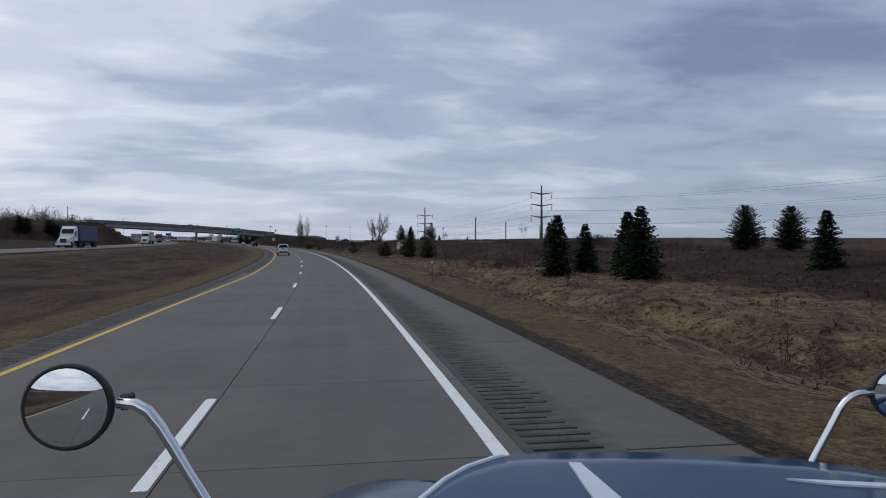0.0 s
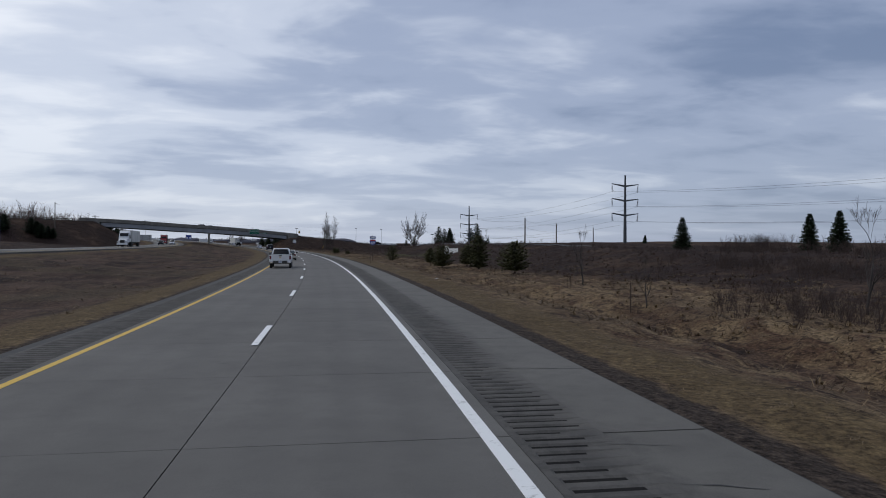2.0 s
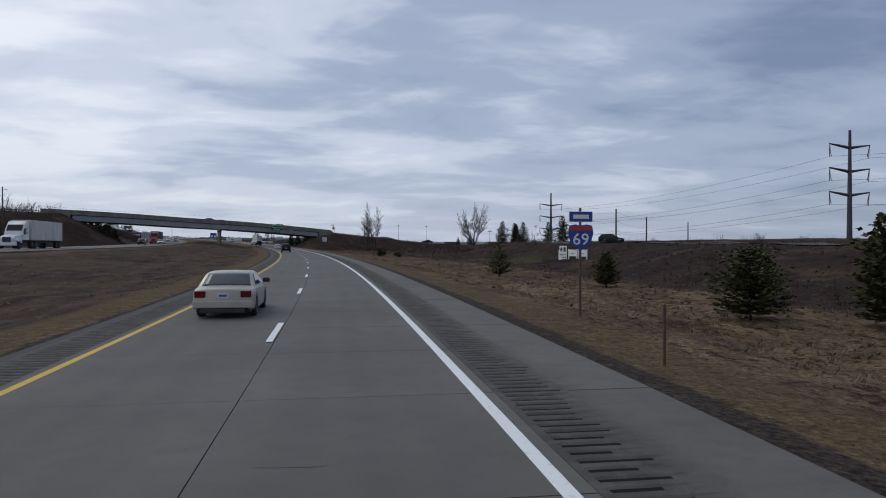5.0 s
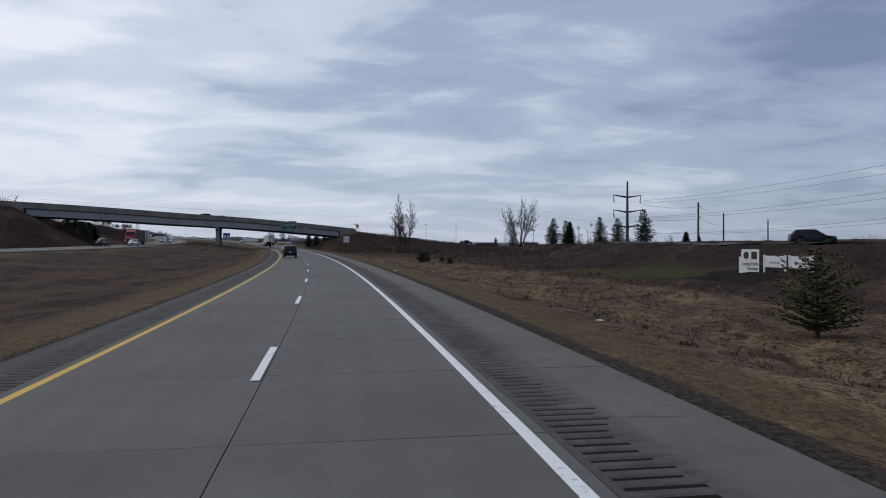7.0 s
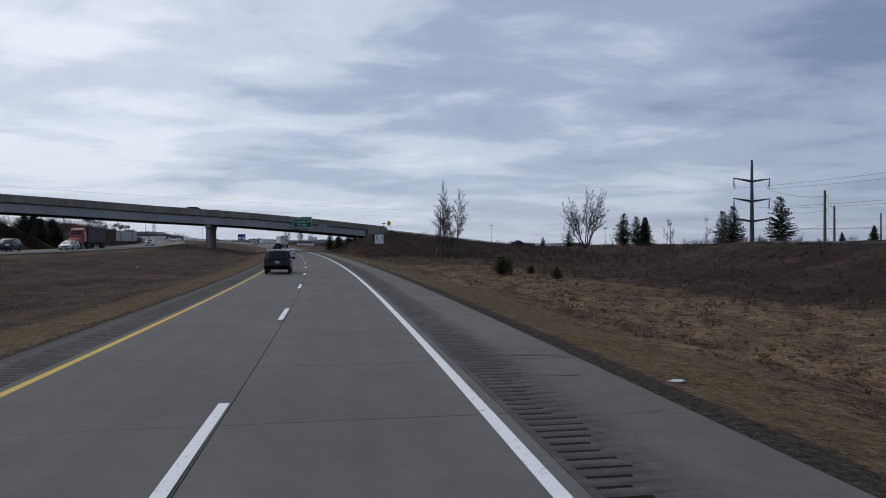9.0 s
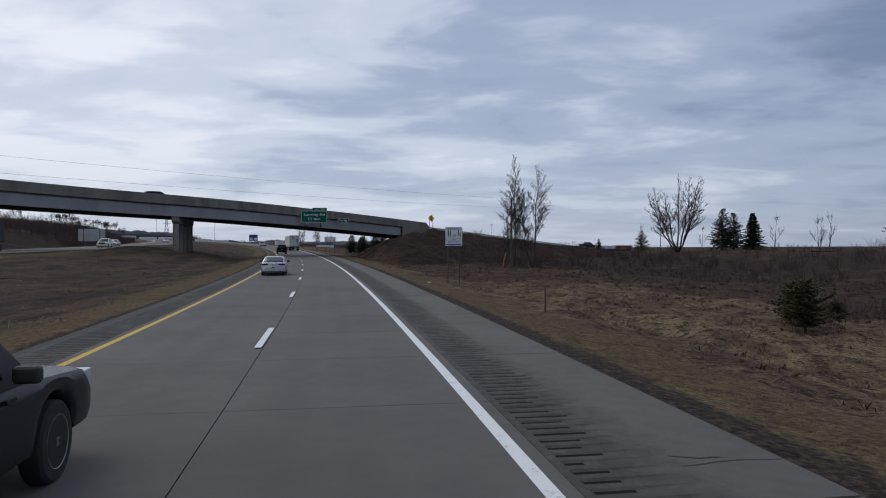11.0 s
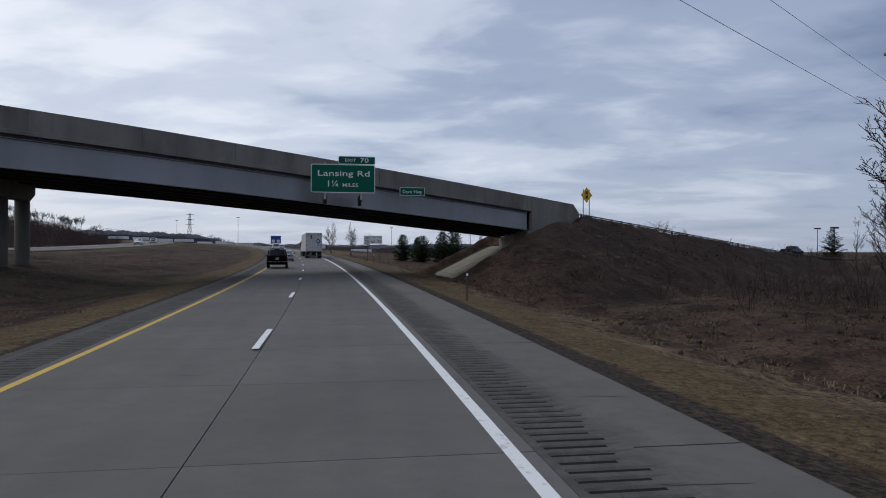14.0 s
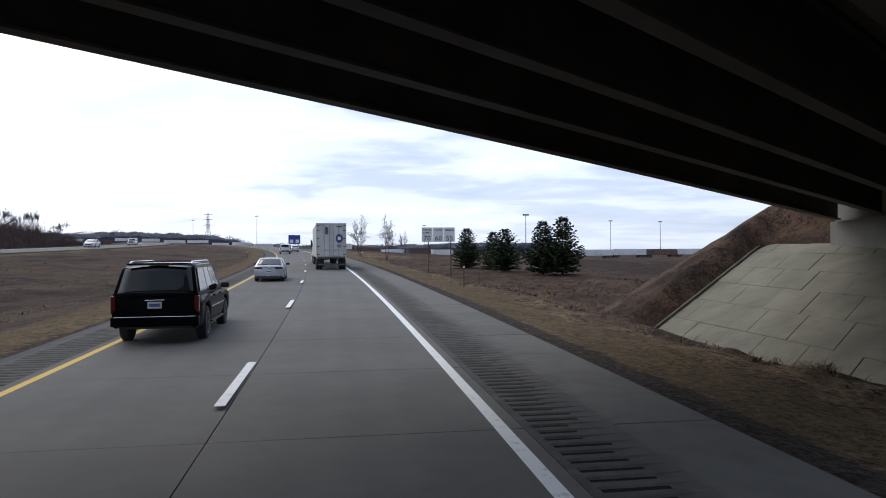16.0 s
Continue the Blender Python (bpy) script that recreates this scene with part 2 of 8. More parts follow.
    # mown straw strip, then bare earth and gravel at the pavement's edge
    strip = k.math("ADD", k.attr("verge"), k.math("MULTIPLY", k.math("SUBTRACT", small, 0.5), 1.5))
    straw = k.ramp(k.math("DIVIDE", strip, 6.0), (0.12, 0.0), (0.20, 1.0), (0.47, 1.0), (0.62, 0.0))
    turf = k.mix(k.ramp(clump, (0.36, 0.0), (0.56, 1.0)), (0.128, 0.094, 0.046), (0.086, 0.062, 0.031))
    c = k.mix(k.math("MULTIPLY", straw, 0.85), c, k.mix(k.math("MULTIPLY", k.ramp(k.noise(3.4, 5, 0.7, dist=0.8), (0.60, 0.0), (0.66, 1.0)), 0.7), turf, (0.026, 0.018, 0.012)))
    edge = k.math("ADD", k.attr("verge"), k.math("MULTIPLY", k.math("SUBTRACT", small, 0.5), 0.9))
    grav = k.ramp(k.math("DIVIDE", edge, 6.0), (0.12, 1.0), (0.16, 0.0))
    c = k.mix(grav, c, k.mix(k.ramp(fine, (0.35, 0.0), (0.65, 1.0)), (0.028, 0.021, 0.016), (0.056, 0.043, 0.032)))
    c = k.mix(0.85, c, k.mix(k.ramp(fine, (0.36, 0.0), (0.64, 1.0)), (0.22, 0.22, 0.22), (0.80, 0.80, 0.80)), "OVERLAY")
    c = k.mix(0.9, c, k.mix(fibre, (0.2, 0.2, 0.2), (0.8, 0.8, 0.8)), "SOFT_LIGHT")
    c = k.mix(1.0, c, (1.0, 0.975, 1.0), "MULTIPLY")
    h = k.math("ADD", clump, k.math("ADD", k.math("MULTIPLY", fine, 0.45), k.math("MULTIPLY", fibre, 0.15)))
    return k.finish(c, 0.95, 0, h, 0.8, 0.14, Specular_IOR_Level=0.1)


FIELD_PALE = (0.182, 0.132, 0.073)
BANK_PALE = (0.086, 0.054, 0.034)
ground_material()
grainy("bridge_concrete", (0.215, 0.20, 0.172), (0.150, 0.139, 0.120), 0.5, 0.88, 0, 25, 0.3, (0.075, 0.068, 0.060), 0.65, (1, 1, 0.35))
grainy("slope_concrete", (0.205, 0.186, 0.134), (0.140, 0.126, 0.090), 0.5, 0.9, 0, 18, 0.3, (0.085, 0.078, 0.055), 0.7)
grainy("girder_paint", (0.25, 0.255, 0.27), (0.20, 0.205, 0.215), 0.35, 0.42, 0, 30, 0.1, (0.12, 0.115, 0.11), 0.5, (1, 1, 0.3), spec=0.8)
# girder steel with the underside's shade put into its tone; also on sign brackets
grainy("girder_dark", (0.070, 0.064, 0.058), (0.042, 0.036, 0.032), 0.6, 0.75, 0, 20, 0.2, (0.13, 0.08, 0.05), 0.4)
grainy("asphalt", (0.06, 0.058, 0.056), (0.045, 0.044, 0.043), 0.6, 0.9)


def foliage(name, dark, light, rough=0.7, clumps=0.8):
    """Leaves, needles or blades: each a tone of its own, and darker and lighter clumps."""
    k = Nodes(name)
    c = k.mix(k.island(), dark, light)
    c = k.mix(0.5 if clumps < 1 else 0.8, c, k.mix(k.ramp(k.noise(clumps, 4, 0.6), (0.35, 0.0), (0.65, 1.0)), (0.2, 0.2, 0.2), (0.8, 0.8, 0.8)), "SOFT_LIGHT")
    return k.finish(c, rough, Specular_IOR_Level=0.2)


foliage("spruce_needles", (0.0104, 0.0195, 0.0104), (0.0364, 0.0533, 0.0260))
foliage("pine_needles", (0.026, 0.030, 0.012), (0.098, 0.096, 0.038))
foliage("dark_pine_needles", (0.012, 0.022, 0.011), (0.046, 0.066, 0.027))
foliage("thin_pine_needles", (0.035, 0.034, 0.016), (0.085, 0.078, 0.034))
foliage("dry_blades", (0.070, 0.046, 0.025), (0.172, 0.118, 0.064), clumps=1.1)
foliage("dark_weeds", (0.022, 0.013, 0.010), (0.088, 0.052, 0.034), clumps=1.3)
grainy("bark", (0.055, 0.045, 0.040), (0.030, 0.025, 0.023), 2.0, 0.9, 0, 20, 0.5, stretch=(1, 1, 0.2))
grainy("thicket_bark", (0.088, 0.052, 0.045), (0.052, 0.032, 0.030), 0.3, 0.9)
grainy("brush_bark", (0.066, 0.041, 0.033), (0.038, 0.025, 0.021), 0.3, 0.9)
# far woods in pale blue-grey: distance haze put into the base colour
grainy("far_wood_haze", (0.105, 0.104, 0.124), (0.072, 0.072, 0.090), 0.09, 0.95, fine=0.6, spec=0.1)
grainy("weathered_pole_wood", (0.10, 0.085, 0.07), (0.06, 0.05, 0.042), 1.5, 0.9, 0, 30, 0.4, stretch=(1, 1, 0.1))
grainy("pylon_steel", (0.060, 0.066, 0.076), (0.045, 0.049, 0.057), 0.4, 0.6, 0.3)
grainy("galvanised", (0.36, 0.37, 0.38), (0.28, 0.29, 0.30), 4, 0.5, 0.7)
grainy("rusty_post", (0.10, 0.065, 0.045), (0.06, 0.045, 0.035), 6, 0.85)
grainy("wire_grey", (0.10, 0.10, 0.11), (0.08, 0.08, 0.09), 1, 0.6, 0.5)
grainy("white_car_paint", (0.62, 0.63, 0.64), (0.56, 0.57, 0.58), 1.0, 0.3, 0, 200, 0.02, (0.35, 0.33, 0.30), 0.25)
grainy("silver_car_paint", (0.42, 0.44, 0.48), (0.39, 0.41, 0.45), 1.0, 0.27, 0.55, 300, 0.02, (0.28, 0.27, 0.26), 0.2)
grainy("beige_car_paint", (0.40, 0.375, 0.325), (0.36, 0.335, 0.29), 1.0, 0.35, 0.3, 300, 0.02, (0.22, 0.2, 0.17), 0.3)
grainy("black_car_paint", (0.003, 0.003, 0.004), (0.005, 0.005, 0.006), 1.0, 0.12, 0, 200, 0.02, (0.010, 0.009, 0.008), 0.2, spec=0.01)
grainy("dark_car_paint", (0.012, 0.014, 0.022), (0.010, 0.011, 0.018), 1.0, 0.25, 0, 200, 0.02, spec=0.2)
grainy("red_cab_paint", (0.22, 0.012, 0.02), (0.18, 0.010, 0.016), 1.0, 0.35, 0, 200, 0.02)
grainy("blue_container", (0.035, 0.04, 0.12), (0.03, 0.033, 0.095), 0.6, 0.6, 0, 40, 0.1, (0.08, 0.05, 0.04), 0.4)
grainy("black_trim", (0.018, 0.018, 0.018), (0.028, 0.027, 0.026), 3, 0.6)
grainy("tyre_rubber", (0.014, 0.014, 0.014), (0.024, 0.023, 0.022), 5, 0.9, 0, 60, 0.3)
grainy("wheel_alloy", (0.42, 0.42, 0.43), (0.33, 0.33, 0.34), 5, 0.4, 0.8)
grainy("trailer_white", (0.52, 0.52, 0.50), (0.44, 0.435, 0.41), 1.2, 0.55, 0, 40, 0.1, (0.20, 0.18, 0.15), 0.6, (1, 1, 0.35))
grainy("trailer_frame", (0.10, 0.10, 0.10), (0.06, 0.06, 0.058), 2, 0.7, 0, 40, 0.2, (0.09, 0.07, 0.05), 0.5)
grainy("blue_emblem", (0.035, 0.05, 0.16), (0.045, 0.06, 0.18), 3, 0.6)
grainy("plate_white", (0.55, 0.56, 0.58), (0.48, 0.5, 0.52), 10, 0.5)
grainy("plate_blue", (0.05, 0.08, 0.25), (0.06, 0.09, 0.27), 10, 0.5)
grainy("chrome", (0.72, 0.73, 0.74), (0.66, 0.67, 0.68), 6, 0.14, 1.0, 60, 0.02)
grainy("gold_badge", (0.55, 0.38, 0.10), (0.5, 0.34, 0.08), 6, 0.35, 0.8)
grainy("sign_green", (0.003, 0.105, 0.066), (0.003, 0.090, 0.056), 0.8, 0.5, 0, 60, 0.03, spec=0.12)
grainy("sign_white", (0.72, 0.73, 0.72), (0.66, 0.67, 0.66), 0.8, 0.5, 0, 60, 0.03)
grainy("sign_blue", (0.02, 0.05, 0.28), (0.018, 0.045, 0.25), 0.8, 0.5)
grainy("sign_red", (0.42, 0.03, 0.03), (0.38, 0.03, 0.03), 0.8, 0.5)
grainy("sign_yellow", (0.75, 0.46, 0.02), (0.70, 0.42, 0.02), 0.8, 0.5)
grainy("sign_black", (0.02, 0.02, 0.02), (0.03, 0.03, 0.03), 2, 0.6)
grainy("sign_back", (0.40, 0.41, 0.42), (0.33, 0.34, 0.35), 0.8, 0.6, 0.1)
grainy("tree_print_green", (0.02, 0.10, 0.03), (0.025, 0.12, 0.035), 3, 0.6)
grainy("hood_blue", (0.020, 0.052, 0.112), (0.014, 0.036, 0.085), 1.6, 0.13, 0.0, 200, 0.02, (0.06, 0.08, 0.11), 0.25, spec=0.25)
grainy("trim_white", (0.62, 0.66, 0.72), (0.55, 0.59, 0.66), 6, 0.3)
grainy("dark_mulch", (0.014, 0.010, 0.009), (0.024, 0.017, 0.015), 3, 0.97, 0, 30, 0.5, spec=0.05)
grainy("railcar_rust", (0.14, 0.085, 0.06), (0.11, 0.07, 0.055), 0.2, 0.8)
grainy("railcar_pale", (0.70, 0.70, 0.69), (0.56, 0.56, 0.56), 0.2, 0.7)
grainy("litter_white", (0.6, 0.6, 0.58), (0.5, 0.5, 0.48), 8, 0.7)


def plain_glass(name, tint, rough=0.04):
    k = Nodes(name)
    return k.finish(k.mix(k.noise(3, 3, 0.5), tint, tuple(c * 1.3 for c in tint)), rough, 0, Specular_IOR_Level=0.3)


plain_glass("tinted_glass", (0.004, 0.005, 0.006))
plain_glass("grey_glass", (0.05, 0.06, 0.065))
plain_glass("red_lens", (0.085, 0.008, 0.010), 0.12)
plain_glass("clear_lens", (0.45, 0.46, 0.47), 0.1)
k = Nodes("mirror_silver")
k.finish((0.86, 0.87, 0.88), 0.015, 1.0)

# ---- the road's line: s metres along, d metres to the right of the lane joint ----
KNOTS = np.array([-600, -100, 0, 100, 200, 300, 400, 500, 700, 850, 1000, 4200.0])
BENDS = np.array([0.0004, 0.00074, 0.00074, 0.00074, 0.000703, 0.000661, 0.000622, 0.000866, 0.000866, 0.0005, 0.0, 0.0])
GRADES = np.array([0, 0, 0, 0.00535, 0.00424, 0.00663, 0.012, 0.0186, 0.02, 0.016, 0.006, 0.0])
STEP = 1.0
S = np.arange(-600, 4200 + STEP, STEP)
_k, _g = np.interp(S, KNOTS, BENDS), np.interp(S, KNOTS, GRADES)
_zero = int(np.argmin(abs(S)))
TURN = np.concatenate([[0], np.cumsum((_k[1:] + _k[:-1]) / 2 * STEP)])
TURN -= TURN[_zero]
_mid = (TURN[1:] + TURN[:-1]) / 2
CX = np.concatenate([[0], np.cumsum(-np.sin(_mid) * STEP)])
CY = np.concatenate([[0], np.cumsum(np.cos(_mid) * STEP)])
CZ = np.concatenate([[0], np.cumsum((_g[1:] + _g[:-1]) / 2 * STEP)])
CX, CY, CZ = CX - CX[_zero], CY - CY[_zero], CZ - CZ[_zero]


def heading(s):
    return np.interp(s, S, TURN)


def road_z(s):
    return np.interp(s, S, CZ)


def plan(s, d):
    t = heading(s)
    return np.interp(s, S, CX) + d * np.cos(t), np.interp(s, S, CY) + d * np.sin(t)


def at(s, d, z=0.0):
    """A point at height z over the road's surface."""
    x, y = plan(s, d)
    return Vector((float(x), float(y), float(road_z(s)) + z))


def along(s, d, z=0.0, turn=0.0):
    """Pose on the road: local y runs ahead, x to the right."""
    p = at(s, d, z)
    return pose(p.x, p.y, p.z, 0, 0, math.degrees(float(heading(s))) + turn)


# ---- overpass line: u metres from the right-hand girder end, v metres beyond its near face ----
OVER = Vector((-44.2, 426.2))
OVER_DIR = Vector((math.cos(radians(49.2)), math.sin(radians(49.2))))
OVER_N = Vector((-OVER_DIR.y, OVER_DIR.x))
OVER_W = 10.9


def over_uv(x, y):
    dx, dy = x - OVER.x, y - OVER.y
    return dx * OVER_DIR.x + dy * OVER_DIR.y, dx * OVER_N.x + dy * OVER_N.y


def over_xy(u, v):
    return OVER + OVER_DIR * u + OVER_N * v


DECK_U = np.array([-420, -300, -200, -150, -100, -80, -58, -39, -13, 8, 25, 75, 130, 240, 2000.0])
DECK_Z = np.array([5.5, 8.5, 12.1, 12.8, 12.55, 12.05, 11.2, 10.75, 9.45, 8.15, 7.0, 3.6, 2.6, 3.2, 3.2])


def deck_z(u):
    """Height of the overpass's road surface."""
    fine = np.arange(-420, 2000, 4.0)
    z = np.interp(fine, DECK_U, DECK_Z)
    ker = np.ones(5) / 5
    zs = np.convolve(np.pad(z, 2, mode="edge"), ker, "valid")
    return np.interp(u, fine, zs)


def smooth(a, b, v):
    k = np.clip((v - a) / (b - a), 0, 1)
    return k * k * (3 - 2 * k)


def waves(x, y):
    """Uneven ground, a few centimetres to decimetres."""
    return (0.10 * np.sin(x * 0.21 + 1.3 * np.sin(y * 0.13)) + 0.08 * np.sin(y * 0.37 + x * 0.11 + 1.7 * np.sin(x * 0.09))
            + 0.05 * np.sin(x * 0.83 + y * 0.57 + 2 * np.sin(y * 0.31)) + 0.05 * np.sin(y * 1.13 - x * 0.71 + 2 * np.sin(x * 0.41)))


def hummocks(x, y):
    """Tussocky ground: lumps of a metre or two, a hand or two high."""
    a = np.sin(x * 2.1 + 1.7 * np.sin(y * 0.9)) * np.sin(y * 1.7 + 1.3 * np.sin(x * 1.1))
    b = np.sin(x * 4.1 + 2.0 * np.sin(y * 2.3 + x)) * np.sin(y * 3.7 + 1.9 * np.sin(x * 1.7 - y))
    return 0.085 * a + 0.05 * b


def ground_z(s, d):
    """Height of the natural ground, everywhere."""
    s, d = np.asarray(s, float), np.asarray(d, float)
    x, y = plan(s, d)
    base = road_z(s)
    # right: verge, ditch, bank and plateau
    crest = 52 + 55 * smooth(270, 430, s)
    rise = 0.55 + 0.35 * smooth(60, 130, s) + 0.95 * smooth(90, 240, s) - 2.0 * smooth(330, 440, s)
    foot = crest - 20
    right = (-0.05 - 0.17 * smooth(6.6, 8, d) - 1.35 * smooth(7.5, 20, d) - 0.5 * smooth(12.5, 15, d) * smooth(19, 16, d) + 1.85 * smooth(foot - 4, foot + 6, d) * 0.25
             + (rise + 1.4) * smooth(foot, crest, d) + (0.018 * smooth(120, 220, s) - 0.003) * np.clip(d - crest, 0, 120 - 85 * smooth(340, 280, s)) - 0.02 * np.clip(d - 88, 0, 150) * smooth(340, 280, s))
    right = right + 0.8 * smooth(15.5, 20, d) * smooth(44, 30, d) * smooth(150, 95, s)
    # left: median and the other carriageway's bed
    other = 1.22 + 0.12 * smooth(80, 300, s)
    left = (-0.12 - 0.35 * smooth(6.5, 10.5, -d) + (0.37 + other) * smooth(10, 30, -d)
            - 1.0 * smooth(44, 52, -d) + (2.4 - 2.0 * smooth(600, 680, s)) * smooth(54, 95, -d) + 4.6 * smooth(47, 68, -d) * smooth(415, 480, s) * smooth(690, 600, s))
    # low mound round the bridge's pier
    left = left + 0.8 * smooth(378, 398, s) * smooth(452, 425, s) * smooth(8, 17, -d) * smooth(31, 24, -d)
    z = base + np.where(d > 0, right, left)
    # the plain beyond the bridge stays low
    z = z + (1.7 + 0.004 * d - z) * smooth(32, 95, d) * smooth(440, 540, s)
    # hollow with a lawn in front of the low white signs
    z = z - 1.85 * smooth(222, 236, s) * smooth(300, 268, s) * smooth(34, 42, d) * smooth(53.5, 47, d)
    far = smooth(250, 900, abs(d) + 0)
    z = z + far * 1.5 * np.where(d > 0, smooth(300, 600, s), 1.0)
    rough = np.clip((abs(d) - 7.2) / 3, 0, 1) * np.clip(1 - (np.clip(-d - 28, 0, 99) > 0) * (np.clip(46 + d, 0, 99) > 0), 0, 1)
    z = z + waves(x, y) * rough
    lumps = hummocks(x, y) * np.where(d > 0, smooth(9.5, 13, d), 0.25 * smooth(8, 12, -d)) * rough
    z = z + lumps
    # banks of the overpass's approaches
    u, v = over_uv(x, y)
    top = deck_z(u) - 0.15
    side = np.maximum(np.maximum(-v - 1.0, v - OVER_W - 3.2), 0)
    # the bank ends in a cone in front of each abutment, along the highway
    bank_r = top - np.hypot(side / 1.9, np.clip(24.4 - d, 0, None) / 1.75)
    bank_l = top - np.hypot(side / 1.9, np.clip(64.5 + d, 0, None) / 1.75)
    bank = np.where(d > -18, bank_r, bank_l) + waves(x * 1.3, y * 1.3) * 0.8 + hummocks(x, y) * 1.1
    inside = (v > -0.9) & (v < OVER_W + 3.6)
    off = np.maximum(np.maximum(-0.8 - v, v - 14.45), 0)
    bank = np.where((off < 6) & (d < 24.4) & (d > -18), np.minimum(bank, base + 2.05 + 0.4 * smooth(0.0, 0.5, -0.8 - v) - np.clip(22.8 - d, 0, None) * 0.403 + np.clip(d - 22.0, 0, None) * 0.6 + off * 1.25), bank)
    # it drops along the near wing wall
    bank = np.where((v < 5) & (v > -12) & (d > 0), np.minimum(bank, np.maximum(top + 0.1 - np.clip(8.4 - u, 0, None) * 0.66 + np.clip(-0.6 - v, 0, None) * 0.75, base + 2.45 - np.clip(22.8 - d, 0, None) * 0.403 + off * 0.9)), bank)
    bank = np.where(inside & (d > -64.5) & (d < -18), np.minimum(bank, base + 6.6 - np.clip(62.8 + d, 0, None) / 1.75), bank)
    reach = (d > 8) | (d < -46)
    return np.where(reach, np.maximum(z, np.where(bank > z - 3, bank, z)), z)


def spans(*bits):
    """Grid lines from (start, stop, step) stretches."""
    out = []
    for a, b, c in bits:
        out += list(np.arange(a, b - c * 0.01, c))
    return np.array(out + [bits[-1][1]])


def grid_mesh(name, X, Y, Z, mats, attrs=()):
    n, m = X.shape
    me = bpy.data.meshes.new(name)
    idx = np.arange(n * m).reshape(n, m)
    faces = np.stack([idx[:-1, :-1], idx[:-1, 1:], idx[1:, 1:], idx[1:, :-1]], -1).reshape(-1, 4)
    me.vertices.add(n * m)
    me.vertices.foreach_set("co", np.stack([X, Y, Z], -1).ravel())
    me.loops.add(faces.size)
    me.loops.foreach_set("vertex_index", faces.ravel())
    me.polygons.add(len(faces))
    me.polygons.foreach_set("loop_start", np.arange(len(faces)) * 4)
    me.polygons.foreach_set("loop_total", np.full(len(faces), 4))
    me.update(calc_edges=True)
    for a, v in attrs:
        me.attributes.new(a, "FLOAT", "POINT").data.foreach_set("value", v.astype(np.float32).ravel())
    for mt in mats:
        me.materials.append(MATS[mt])
    me.polygons.foreach_set("use_smooth", np.ones(len(faces), bool))
    return me


def build_ground():
    s = spans((-600, -40, 40), (-40, 0, 4), (0, 475, 0.5), (475, 620, 2.5), (620, 1000, 10), (1000, 4200, 160))
    d = spans((-950, -300, 65), (-300, -100, 12), (-100, -66, 2.5), (-66, -46, 1.2), (-46, -28, 3), (-28, -5.1, 0.8), (-5.1, 6.4, 2.3), (6.4, 40, 0.5),
              (40, 70, 1.0), (70, 150, 4), (150, 400, 16), (400, 3600, 220))
    D, SS = np.meshgrid(d, s)
    X, Y = plan(SS, D)
    Z = ground_z(SS, D)
    # hollow under the pavements
    Z = np.where((D > -5.0) & (D < 6.3), road_z(SS) - 0.35, Z)
    verge = np.where(D > 0, D - 6.6, np.where(D > -20, -5.1 - D, np.where(D > -37, D + 30.4, -43.4 - D)))
    lawn = smooth(18, 4, abs(SS - 258)) * smooth(30, 34, D) * smooth(48, 43, D)
    bank = np.maximum(np.maximum(0.95 * smooth(26, 34, D), 1.0 * smooth(320, 380, SS) * smooth(620, 520, SS) * smooth(9.5, 13.5, D)), 0.9 * smooth(-44, -50, D))
    median = smooth(-6, -9, D) * smooth(-48, -44, D)
    # dark line along the ditch: shade of its far side, painted through the mask
    bank = np.maximum(bank, smooth(13.8, 15.0, D) * smooth(17.2, 15.8, D) * 1.3 * smooth(330, 250, SS))
    ob = new("ground", grid_mesh("ground", X, Y, Z, ["dormant_grass"], (("verge", verge), ("lawn", lawn), ("bank", bank), ("median", median), ("brushy", smooth(27, 35, D) * smooth(345, 300, SS) * smooth(110, 70, D) + 0.8 * smooth(36, 46, D) * smooth(320, 350, SS) * smooth(110, 80, D) + smooth(-48, -54, D) + 0.75 * smooth(392, 408, SS) * smooth(440, 428, SS) * smooth(15, 19, D) * smooth(46, 36, D)))))
    return tagged(ob, "brown dormant grass and weeds, uneven, with a gravelly verge", "ground", kind="structure")


ground = build_ground()


def part(name, bm, material, parent=None, label="", smooth_faces=False):
    """Links a bmesh as one mesh object, under a thing if one is given."""
    me = bpy.data.meshes.new(name)
    bm.normal_update()
    bm.to_mesh(me)
    bm.free()
    me.materials.append(MATS[material] if isinstance(material, str) else material)
    if smooth_faces:
        me.polygons.foreach_set("use_smooth", np.ones(len(me.polygons), bool))
    ob = new(name, me)
    if parent:
        ob.parent = parent
    if label:
        ob["label"] = label
    return ob


def box(bm, x0, x1, y0, y1, z0, z1, m=None, taper=None):
    """A box in bm; taper: (x, y) factors for its top."""
    tx, ty = taper or (1, 1)
    cx, cy = (x0 + x1) / 2, (y0 + y1) / 2
    vs = []
    for z, fx, fy in ((z0, 1, 1), (z1, tx, ty)):
        for x, y in ((x0, y0), (x1, y0), (x1, y1), (x0, y1)):
            v = Vector((cx + (x - cx) * fx, cy + (y - cy) * fy, z))
            vs.append(bm.verts.new(m @ v if m else v))
    for f in ((3, 2, 1, 0), (4, 5, 6, 7), (0, 1, 5, 4), (1, 2, 6, 5), (2, 3, 7, 6), (3, 0, 4, 7)):
        bm.faces.new([vs[i] for i in f])
    return vs


def bevel(bm, w, seg=2):
    bmesh.ops.bevel(bm, geom=bm.edges[:], offset=w, segments=seg, affect="EDGES", profile=0.6, clamp_overlap=True)
    return bm


